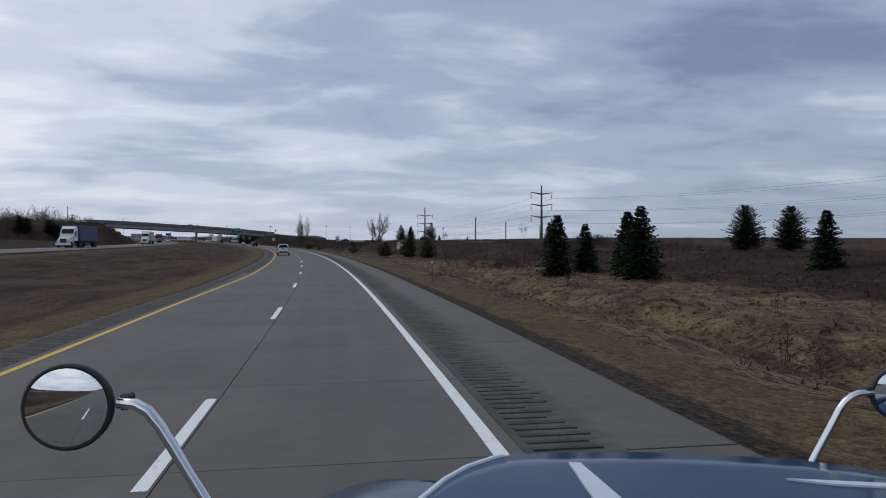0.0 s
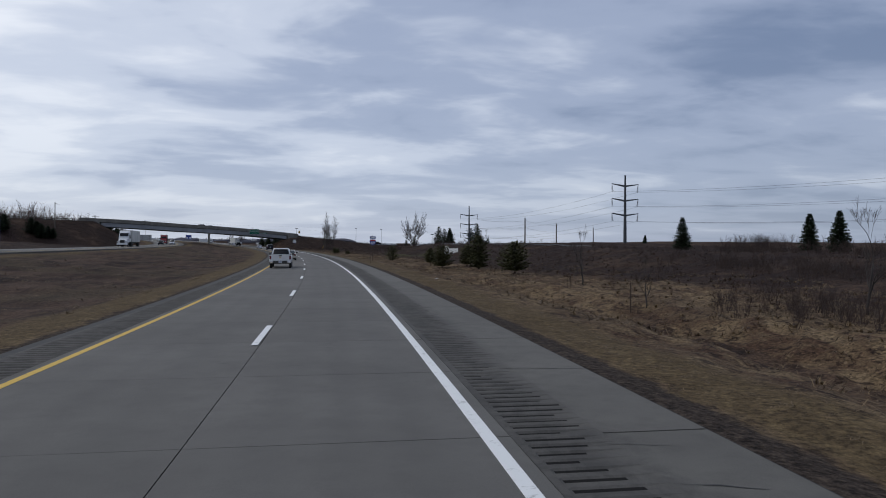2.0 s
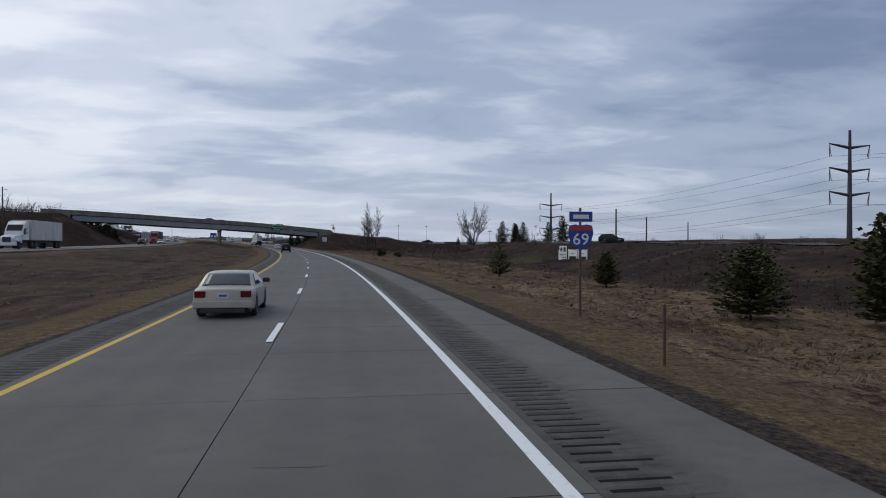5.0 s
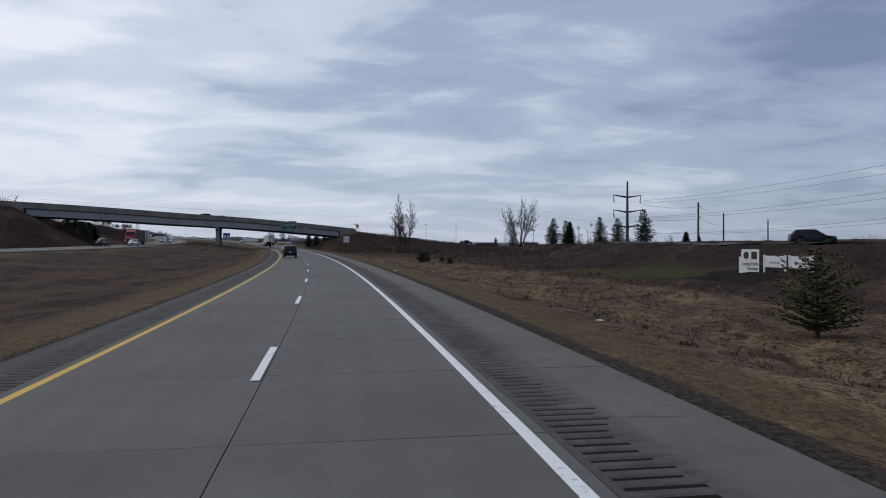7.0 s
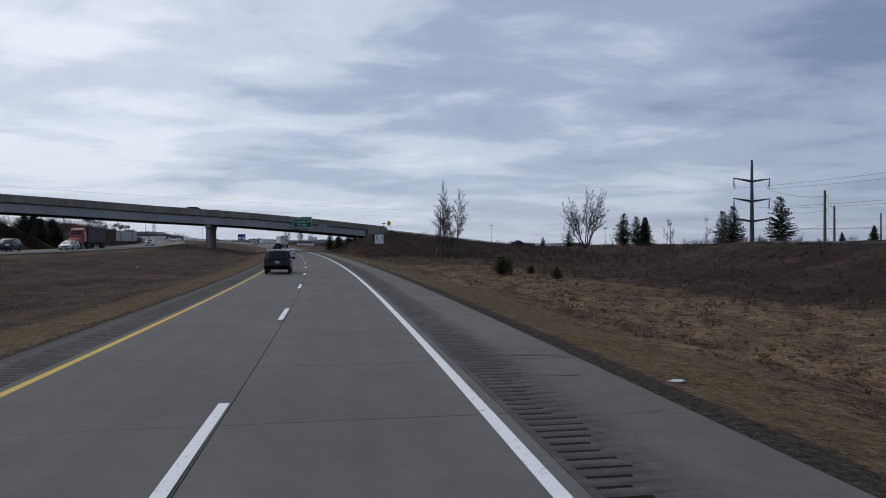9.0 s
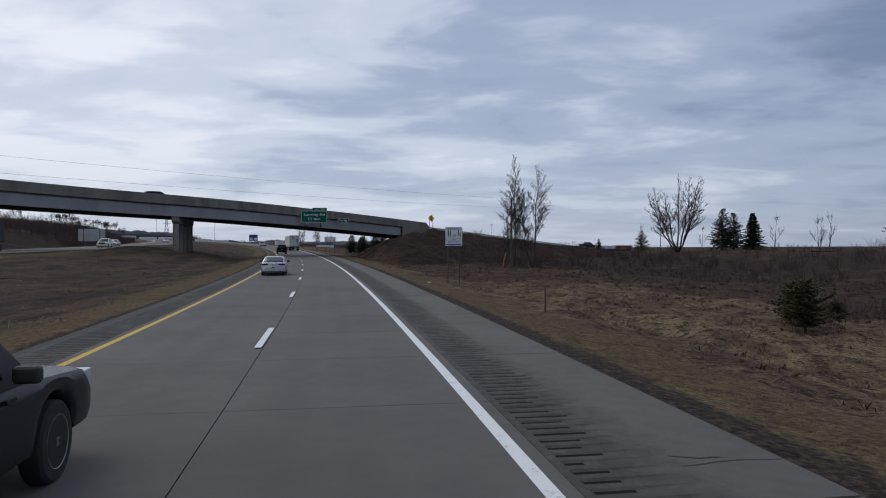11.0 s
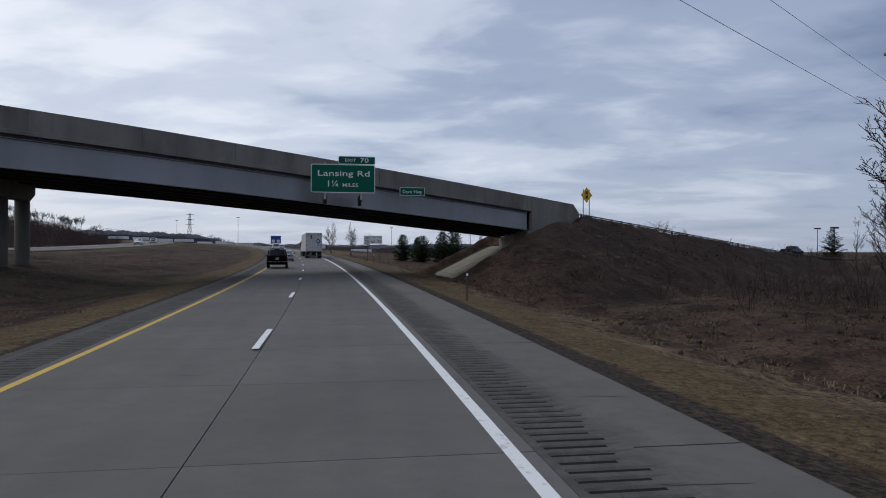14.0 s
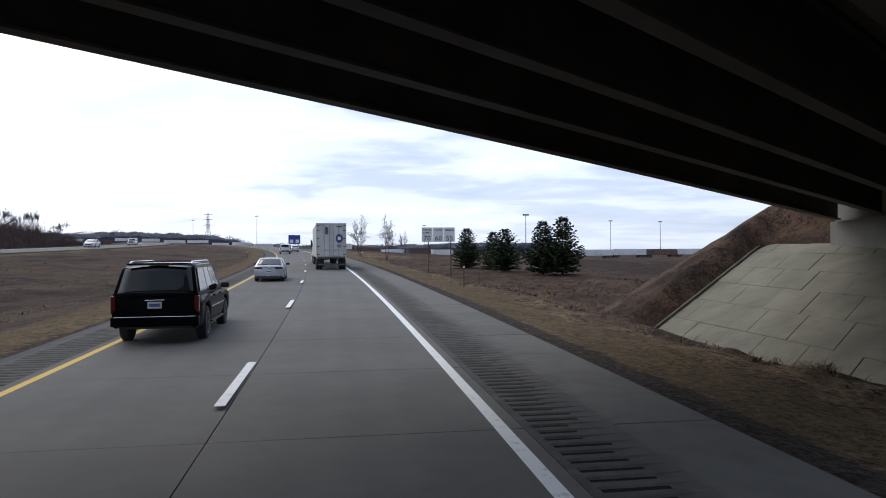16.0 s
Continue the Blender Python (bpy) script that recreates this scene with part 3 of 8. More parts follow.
def tube(bm, pts, radii, n=8, cap=True):
    """A tapered tube through points."""
    rings = []
    for i, p in enumerate(pts):
        p = Vector(p)
        a = Vector(pts[max(i - 1, 0)])
        b = Vector(pts[min(i + 1, len(pts) - 1)])
        q = (b - a).to_track_quat("Z", "Y")
        r = radii[i] if isinstance(radii, (list, tuple)) else radii
        rings.append([bm.verts.new(p + q @ Vector((r * math.cos(6.2832 * j / n), r * math.sin(6.2832 * j / n), 0))) for j in range(n)])
    for a, b in zip(rings, rings[1:]):
        for j in range(n):
            bm.faces.new((a[j], a[(j + 1) % n], b[(j + 1) % n], b[j]))
    if cap and n > 2:
        bm.faces.new(rings[0][::-1]), bm.faces.new(rings[-1])
    return rings


def lathe(bm, prof, n=20, m=None):
    """Turns (x, radius) points about the x axis."""
    rings = []
    for x, r in prof:
        ring = [Vector((x, r * math.cos(6.2832 * j / n), r * math.sin(6.2832 * j / n))) for j in range(n)]
        rings.append([bm.verts.new(m @ v if m else v) for v in ring])
    for a, b in zip(rings, rings[1:]):
        for j in range(n):
            bm.faces.new((a[j], a[(j + 1) % n], b[(j + 1) % n], b[j]))
    bm.faces.new(rings[0]), bm.faces.new(rings[-1][::-1])


def across(ob, values):
    """Keeps each vertex's distance across the road as an attribute."""
    ob.data.attributes.new("across", "FLOAT", "POINT").data.foreach_set("value", np.array(values, np.float32))
    return ob


def widen(s):
    """The median side lies farther out at the start of the way."""
    return -0.58 * float(smooth(62, 30, s))


def sweep(name, s0, s1, step, prof, material, parent=None, label="", closed=False, shift=None):
    """A strip with the cross-section prof (d, height over the road), swept along the road."""
    bm = bmesh.new()
    last = None
    n = max(2, int(round((s1 - s0) / step)) + 1)
    for s in np.linspace(s0, s1, n):
        k = shift(s) if shift else 0.0
        row = [bm.verts.new(at(s, d + k, z)) for d, z in prof]
        if last:
            m = len(row)
            for i in range(m if closed else m - 1):
                bm.faces.new((last[i], last[(i + 1) % m], row[(i + 1) % m], row[i]))
        last = row
    return across(part(name, bm, material, parent, label), [d for d, z in prof] * n)


# ---- carriageway ----
SLAB = 4.354
road = tagged(new("road"), "two-lane grey concrete carriageway with sawn joints", "road", kind="structure")
sweep("road_bed", -600, 1800, 6, ((-5.65, -0.3), (-5.6, -0.1), (6.6, -0.045), (6.65, -0.3)), "joint_filler", road)
sweep("lane_far", 480, 1800, 6, ((-3.9, -0.04), (-3.9, 0), (3.9, 0), (3.9, -0.04)), "lane_concrete_plain", road)
sweep("lane_behind", -600, -13, 6, ((-3.9, -0.04), (-3.9, 0), (3.9, 0), (3.9, -0.04)), "lane_concrete_plain", road)
shoulder_right = tagged(new("shoulder_right"), "stained concrete shoulder with milled rumble strip", "shoulder", kind="structure")
shoulder_left = tagged(new("shoulder_left"), "narrow concrete shoulder with dark rumble strip", "shoulder", kind="structure")


def corrugated(name, s0, s1, d0, d1, pitch, parent, mat="dirty_shoulder_concrete", shift=None, ragged=0.1, side=1):
    """Milled grooves across the shoulder, their outer ends ragged. side: 1 where the outer end is at d1, -1 where it is at d0."""
    bm = bmesh.new()
    rnd = random.Random(4)
    last, s, vals, wander = None, s0, [], 0.0
    while s < s1:
        wander = 0.85 * wander + rnd.gauss(0, 0.35) * ragged
        cut = max(0.02, ragged + wander + rnd.gauss(0, 0.4) * ragged)
        # the right-hand grooves are shorter from the bridge on
        cut += 0.30 * float(smooth(409, 414, s)) if side > 0 else 0.0
        g0, g1 = (d0 + 0.04, max(d0 + 0.15, d1 - cut - 0.03)) if side > 0 else (min(d1 - 0.15, d0 + cut + 0.03), d1 - 0.04)
        deep = rnd.uniform(-0.024, -0.014)
        for off, z in ((0, -0.002), (0.12, -0.002), (0.135, deep), (0.245, deep)):
            k = shift(s) if shift else 0.0
            row = [bm.verts.new(at(s + off, d + k, h)) for d, h in ((d0, -0.002), (g0, z), (g1, z), (d1, -0.002))]
            vals += [d0, g0, g1, d1]
            if last:
                for q in range(3):
                    f = bm.faces.new((last[q], last[q + 1], row[q + 1], row[q]))
                    # the sunk faces take the darker copy, with groove shade painted in
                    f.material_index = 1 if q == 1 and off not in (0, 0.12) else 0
            last = row
        s += pitch
    ob = tagged(across(part(name, bm, mat, parent), vals), kind="stuff")
    ob.data.materials.append(MATS["groove_shade_concrete"])
    return ob


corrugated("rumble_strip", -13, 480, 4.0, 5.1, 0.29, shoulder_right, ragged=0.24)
sweep("shoulder_strip", -600, 1800, 5, ((3.902, -0.04), (3.902, -0.001), (4.0, -0.002), (4.0, -0.04)), "dirty_shoulder_concrete", shoulder_right)
sweep("shoulder_far", 480, 1800, 6, ((4.12, -0.04), (4.12, -0.002), (6.55, -0.01), (6.6, -0.06)), "shoulder_concrete", shoulder_right)
sweep("shoulder_behind", -600, -13, 6, ((4.12, -0.04), (4.12, -0.002), (6.55, -0.01), (6.6, -0.06)), "shoulder_concrete", shoulder_right)
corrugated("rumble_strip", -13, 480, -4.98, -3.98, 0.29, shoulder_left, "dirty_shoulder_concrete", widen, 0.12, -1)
sweep("shoulder_strip", -600, 1800, 5, ((-3.98, -0.04), (-3.98, -0.001), (-3.902, -0.001), (-3.902, -0.04)), "shoulder_concrete", shoulder_left, shift=widen)
sweep("lane_widening", -600, 62, 2, ((-4.5, -0.04), (-4.5, -0.003), (-3.9, -0.003), (-3.9, -0.04)), "lane_concrete_plain", road)
sweep("shoulder_outer", -600, 1800, 5, ((-5.1, -0.06), (-5.08, -0.01), (-4.98, -0.002), (-4.98, -0.04)), "dirty_shoulder_concrete", shoulder_left, shift=widen)

edge_line = sweep("edge_line", -600, 1800, 4, ((3.53, 0.0), (3.532, 0.004), (3.712, 0.004), (3.714, 0.0)), "white_paint")
tagged(edge_line, "solid white painted edge line, slightly worn", "road marking", kind="structure")
median_line = sweep("median_line", -600, 1800, 4, ((-3.79, 0.0), (-3.788, 0.004), (-3.632, 0.004), (-3.63, 0.0)), "yellow_paint", shift=widen)
tagged(median_line, "solid yellow painted line beside the median", "road marking", kind="structure")

DASH0, PERIOD, DASH = 1.348, 15.24, 4.0
bm = bmesh.new()
box(bm, -0.08, 0.08, -DASH, 0, 0.0, 0.004)
lane_dash = tagged(part("lane_dash", bm, "white_paint"), "worn white painted lane dash on concrete", "road marking", "lane dashes", "structure")
lane_dash.matrix_basis = along(DASH0, -0.12)
for i in range(1, 60):
    copy_thing(lane_dash, along(DASH0 + PERIOD * i - DASH * 0.0, -0.12))

# ---- the other carriageway ----
OTHER = -36.7


def other_z(s):
    return 1.27 + 0.12 * float(smooth(80, 300, s))


def sweep_other(name, d0, d1, lift, material, parent=None):
    bm = bmesh.new()
    last = None
    for s in np.arange(-300, 1800, 6.0):
        row = [bm.verts.new(at(s, d, other_z(s) + z)) for d, z in ((d0, lift - 0.3), (d0, lift), (d1, lift), (d1, lift - 0.3))]
        if last:
            for i in range(3):
                bm.faces.new((last[i], last[i + 1], row[i + 1], row[i]))
        last = row
    return part(name, bm, material, parent)


other_road = tagged(new("other_road"), "opposite concrete carriageway beyond the grass median", "road", kind="structure")
sweep_other("other_shoulder", OTHER - 6.6, OTHER + 6.1, -0.01, "shoulder_concrete", other_road)
sweep_other("other_lanes", OTHER - 3.9, OTHER + 3.9, 0.0, "lane_concrete_plain", other_road)
tagged(sweep_other("other_median_line", OTHER + 3.6, OTHER + 3.76, 0.006, "yellow_paint"), "yellow line of the opposite carriageway", "road marking", kind="structure")
tagged(sweep_other("other_edge_line", OTHER - 3.8, OTHER - 3.64, 0.006, "white_paint"), "white edge line of the opposite carriageway", "road marking", kind="structure")

# ---- overpass ----
overpass = tagged(new("overpass"), "two-span concrete and steel girder road bridge", "bridge", kind="structure")


def over_sweep(name, u0, u1, step, prof, material, label=""):
    """prof: (v, height over the deck's surface), a closed loop."""
    bm = bmesh.new()
    last, first = None, None
    for u in np.linspace(u0, u1, max(2, int((u1 - u0) / step) + 1)):
        z = float(deck_z(u))
        row = [bm.verts.new((*over_xy(u, v), z + h)) for v, h in prof]
        m = len(row)
        if last:
            for i in range(m):
                bm.faces.new((last[i], last[(i + 1) % m], row[(i + 1) % m], row[i]))
        first, last = first or row, row
    bm.faces.new(first[::-1]), bm.faces.new(last)
    bmesh.ops.recalc_face_normals(bm, faces=bm.faces[:])
    return part(name, bm, material, overpass, label)


def skew(v):
    """How far the bridge's end shifts along u, v metres beyond the near face: the abutments run with the highway."""
    return v * 0.735


UL, UR, UP = -100.0, 0.0, -48.2
over_sweep("deck", UL - 4, UR + 14, 3, ((0.25, -0.32), (0.25, -0.02), (OVER_W - 0.25, -0.02), (OVER_W - 0.25, -0.32)), "bridge_concrete")
over_sweep("parapet", UL - 9, UR + 7.5, 2.5, ((-0.04, -0.28), (-0.04, -0.06), (0.0, -0.04), (0.0, 1.18), (0.3, 1.18), (0.42, 0.1), (0.42, -0.28)), "bridge_concrete", "weathered concrete parapet")
over_sweep("parapet", UL + 2, UR + 18, 2.5, ((OVER_W - 0.42, -0.42), (OVER_W - 0.42, 0.1), (OVER_W - 0.3, 1.18), (OVER_W, 1.18), (OVER_W, -0.42)), "bridge_concrete")
# joints in the parapet's near face
for i in range(18):
    u = UL + 2.4 + i * 6.1
    bm = bmesh.new()
    z = float(deck_z(u))
    p, q = over_xy(u - 0.012, -0.004), over_xy(u + 0.012, -0.004)
    r = over_xy(u, 0.03)
    a = [bm.verts.new((k.x, k.y, z + h)) for k, h in ((p, -0.40), (q, -0.40), (q, 1.17), (p, 1.17))]
    b = [bm.verts.new((r.x, r.y, z + h)) for h in (-0.40, 1.17)]
    bm.faces.new(a), bm.faces.new((a[0], a[3], b[1], b[0])), bm.faces.new((a[1], b[0], b[1], a[2]))
    part("parapet_joint", bm, "joint_filler", overpass)
for i in range(6):
    v = 0.32 + i * (OVER_W - 0.64) / 5
    k = skew(v)
    prof = ((v - 0.16, -2.15), (v - 0.16, -2.10), (v - 0.02, -2.08), (v - 0.02, -0.54), (v - 0.16, -0.50), (v - 0.16, -0.48),
            (v + 0.16, -0.48), (v + 0.16, -0.50), (v + 0.02, -0.54), (v + 0.02, -2.08), (v + 0.16, -2.10), (v + 0.16, -2.15))
    # only the fascia keeps the grey paint; inner girders carry painted underside shade
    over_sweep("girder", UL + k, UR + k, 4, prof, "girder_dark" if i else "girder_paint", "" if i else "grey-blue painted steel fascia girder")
    # dark strip standing for the shadow gap between deck and girder
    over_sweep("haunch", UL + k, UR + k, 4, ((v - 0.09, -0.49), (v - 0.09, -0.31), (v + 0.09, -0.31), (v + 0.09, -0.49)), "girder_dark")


def abutment(u0, sign):
    bm = bmesh.new()
    for v0, v1 in ((-0.05, OVER_W + 0.05),):
        row = []
        for v, u in ((v0, u0 + skew(v0)), (v1, u0 + skew(v1))):
            z = float(deck_z(u))
            for du, zz in ((0, z - 4.6), (sign * 2.2, z - 4.6), (sign * 2.2, z - 0.42), (sign * 0.6, z - 0.42), (sign * 0.6, z - 2.2), (0, z - 2.2)):
                p = over_xy(u + du, v)
                row.append(bm.verts.new((p.x, p.y, zz)))
        for i in range(6):
            bm.faces.new((row[i], row[(i + 1) % 6], row[6 + (i + 1) % 6], row[6 + i]))
        bm.faces.new(row[:6][::-1]), bm.faces.new(row[6:])
    bmesh.ops.recalc_face_normals(bm, faces=bm.faces[:])
    part("abutment", bm, "bridge_concrete", overpass, "concrete abutment with a bearing seat")
    # wing wall that closes the girder's end and drops with the bank
    bm = bmesh.new()
    pts = ((0.05, -4.6), (0.05, -2.25), (0.62, -2.25), (0.62, 1.18), (7.4, 1.18), (8.6, 0.2), (7.0, -1.5), (2.2, -4.6))
    rows = []
    for v in (-0.06, 0.34):
        rows.append([bm.verts.new((*over_xy(u0 + sign * a, v), float(deck_z(u0 + sign * a)) + h)) for a, h in pts])
    m = len(pts)
    for i in range(m):
        bm.faces.new((rows[0][i], rows[0][(i + 1) % m], rows[1][(i + 1) % m], rows[1][i]))
    bm.faces.new(rows[0][::-1]), bm.faces.new(rows[1])
    bmesh.ops.recalc_face_normals(bm, faces=bm.faces[:])
    part("wing_wall", bm, "bridge_concrete", overpass, "concrete wing wall")


abutment(UR, 1)
abutment(UL, -1)


def pier():
    """A cap on a row of square columns, all running with the highway."""
    z = float(deck_z(UP)) - 2.2
    a, b = over_xy(UP + skew(0.1), 0.1), over_xy(UP + skew(OVER_W - 0.1), OVER_W - 0.1)
    ang = math.degrees(math.atan2(b.y - a.y, b.x - a.x))
    ln = (b - a).length
    gz = road_z(402) + 0.4
    m = pose(a.x, a.y, 0, 0, 0, ang)
    bm = bmesh.new()
    vs = []
    for t, lo in ((-0.1, -0.7), (0.6, -1.15), (ln - 0.9, -1.15), (ln - 0.2, -0.7)):
        vs.append([bm.verts.new(m @ Vector((t, w, z + h))) for w, h in ((-0.5, lo), (0.5, lo), (0.5, 0), (-0.5, 0))])
    for p, q in zip(vs, vs[1:]):
        for i in range(4):
            bm.faces.new((p[i], p[(i + 1) % 4], q[(i + 1) % 4], q[i]))
    bm.faces.new(vs[0][::-1]), bm.faces.new(vs[-1])
    bmesh.ops.recalc_face_normals(bm, faces=bm.faces[:])
    part("pier_cap", bm, "bridge_concrete", overpass, "concrete pier cap with sloped ends")
    for i in range(5):
        t = 0.65 + i * (ln - 1.6) / 4
        bm = bmesh.new()
        lathe(bm, ((gz - 1.5, 0.48), (gz + 1.0, 0.47), (z - 1.1, 0.46)), 20, m @ Matrix.Translation((t, 0, 0)) @ Euler((0, radians(-90), 0)).to_matrix().to_4x4())
        bmesh.ops.recalc_face_normals(bm, faces=bm.faces[:])
        part("column", bm, "bridge_concrete", overpass, "round concrete pier column", True)


pier()


def slope_paving():
    """Concrete slope paving below the right-hand abutment, in panels."""
    thing = tagged(new("slope_paving"), "stained concrete slope paving of square panels under the bridge", "slope paving", kind="structure")
    rnd = random.Random(2)
    rows, cols = 6, 9
    for i in range(rows):
        for j in range(cols + 1):
            bm = bmesh.new()
            d0, d1 = 13.6 + i * 9.4 / rows + 0.015, 13.6 + (i + 1) * 9.4 / rows - 0.015
            shift = (0.0, 0.45, 0.2, 0.7, 0.35, 0.55)[i]
            v0, v1 = (max(-0.6, -0.6 + (j - shift) * 14.8 / cols + 0.012), min(14.2, -0.6 + (j + 1 - shift) * 14.8 / cols - 0.012))
            if v1 - v0 < 0.15:
                continue
            lift = rnd.uniform(0, 0.03)
            top = []
            for d, v in ((d0, v0), (d1, v0), (d1, v1), (d0, v1)):
                # place on the skewed strip: s follows v at this d
                s = 426.3 + (d - 21.3) * 0.61 + v * 1.22
                top.append(at(s, d, 2.4 - max(22.8 - d, 0) * 0.403 + lift))
            a = [bm.verts.new(p) for p in top]
            b = [bm.verts.new(p - Vector((0, 0, 0.25))) for p in top]
            bm.faces.new(a), bm.faces.new(b[::-1])
            for q in range(4):
                bm.faces.new((a[q], b[q], b[(q + 1) % 4], a[(q + 1) % 4]))
            bmesh.ops.recalc_face_normals(bm, faces=bm.faces[:])
            part("paving_panel", bm, "slope_concrete", thing)
    # raised kerbs along both sides
    for v in (-0.75, 14.35):
        bm = bmesh.new()
        last = None
        for d in np.linspace(13.3, 23.2, 8):
            row = []
            for dv, h in ((-0.15, -0.5), (-0.15, 0.14), (0.15, 0.14), (0.15, -0.5)):
                s = 426.3 + (d - 21.3) * 0.61 + (v + dv) * 1.22
                row.append(bm.verts.new(at(s, d, 2.4 - max(22.8 - d, 0) * 0.403 + h)))
            if last:
                for i in range(4):
                    bm.faces.new((last[i], last[(i + 1) % 4], row[(i + 1) % 4], row[i]))
            else:
                bm.faces.new(row[::-1])
            last = row
        bm.faces.new(last)
        bmesh.ops.recalc_face_normals(bm, faces=bm.faces[:])
        part("kerb", bm, "slope_concrete", thing, "raised concrete kerb")


slope_paving()


def local_road():
    bm = bmesh.new()
    last = None
    for s in np.arange(186, 420, 4.0):
        c = 52 + 55 * float(smooth(270, 430, s))
        row = []
        for d in (c + 2.5, c + 9.5):
            p = at(s, d)
            row.append(bm.verts.new((p.x, p.y, float(ground_z(s, d)) + 0.12)))
        if last:
            bm.faces.new((last[0], last[1], row[1], row[0]))
        last = row
    tagged(part("local_road", bm, "asphalt"), "grey asphalt service road along the top of the bank", "road", kind="structure")


local_road()
over_sweep("roadway", -400, 240, 6, ((0.6, 0.0), (0.6, 0.02), (OVER_W - 0.6, 0.02), (OVER_W - 0.6, 0.0)), "asphalt")

# ---- vegetation ----
def stand(s, d, lift=0.0, turn=0.0, size=1.0):
    """Pose on the natural ground."""
    x, y = plan(s, d)
    return pose(float(x), float(y), float(ground_z(s, d)) + lift, 0, 0, turn) @ Matrix.Scale(size, 4)


def mesh_from(name, verts, faces, material):
    me = bpy.data.meshes.new(name)
    me.from_pydata([tuple(v) for v in verts], [], faces)
    me.materials.append(MATS[material])
    return me


def under(name, me, parent, label=""):
    ob = new(name, me)
    ob.parent = parent
    if label:
        ob["label"] = label
    return ob


def conifer(kind, h, r, seed, needles, base=0.04, tiers=26, droop=0.25, round_top=0.0, per=9, card=1.0, gap=0.12, shoulder=0.0):
    """A trunk and a crown of many small sprays on branches."""
    rnd = random.Random(seed)
    thing = new(kind)
    bm = bmesh.new()
    lean = [rnd.uniform(-0.02, 0.02) * h for _ in range(2)]
    tube(bm, [(0, 0, -0.3), (0, 0, h * 0.3), (lean[0], lean[1], h * 0.98)], [0.028 * h + 0.02, 0.018 * h + 0.015, 0.012], 7)
    part("trunk", bm, "bark", thing, smooth_faces=True)
    V, F = [], []

    def spray(p, way, ln, w):
        side = way.cross(Vector((rnd.uniform(-1, 1), rnd.uniform(-1, 1), rnd.uniform(0.3, 1.5)))).normalized() * w
        q = p + way * ln
        m = p + way * ln * 0.55
        n = len(V)
        V.extend((p, m + side, q, m - side))
        F.extend(((n, n + 1, n + 2), (n, n + 2, n + 3)))

    for i in range(tiers):
        t = (i + rnd.uniform(-0.3, 0.3)) / tiers
        z = h * (base + (1 - base) * max(t, 0))
        k = max(t, 0.0)
        reach = r * ((1 - k) ** 0.85 * (1 - round_top) + round_top * math.sqrt(max(0.02, 1 - (1.7 * k - 0.7) ** 2)) * (0.45 + 0.55 * (1 - k ** 3)))
        if shoulder:
            reach = r * (1 - 0.32 * k / shoulder) if k < shoulder else r * 0.50 * (1 - (k - shoulder) / (1 - shoulder)) ** 0.8
        if k < 0.08:
            reach *= 0.75
        reach *= rnd.uniform(0.82, 1.12)
        n = max(4, int(per * (0.55 + 0.45 * (1 - k))))
        for j in range(n):
            if rnd.random() < gap:
                continue
            a = 6.2832 * (j + rnd.random()) / n + i * 1.3
            ln = reach * rnd.uniform(0.6, 1.1) * (1 + 0.14 * math.sin(2 * a + seed)) + 0.12
            up = rnd.uniform(-droop, 0.15) + 0.9 * k + (0.25 if round_top else 0)
            out = Vector((math.cos(a), math.sin(a), 0))
            steps = max(3, int(ln / (0.27 * card)))
            for m in range(steps):
                f = (m + 0.4) / steps
                p = Vector((lean[0] * k, lean[1] * k, z)) + out * ln * f + Vector((0, 0, ln * up * f - droop * 0.5 * ln * f * f))
                for sgn in (-1, 0, 1):
                    w = (out + Vector((-out.y, out.x, 0)) * sgn * rnd.uniform(0.5, 1.1) + Vector((0, 0, rnd.uniform(-0.25, 0.45)))).normalized()
                    spray(p, w, card * (0.36 + 0.22 * (1 - f)) * rnd.uniform(0.7, 1.3) * (0.6 + 0.4 * (1 - k)), card * rnd.uniform(0.07, 0.15))
    under("crown", mesh_from("crown", V, F, needles), thing)
    return thing


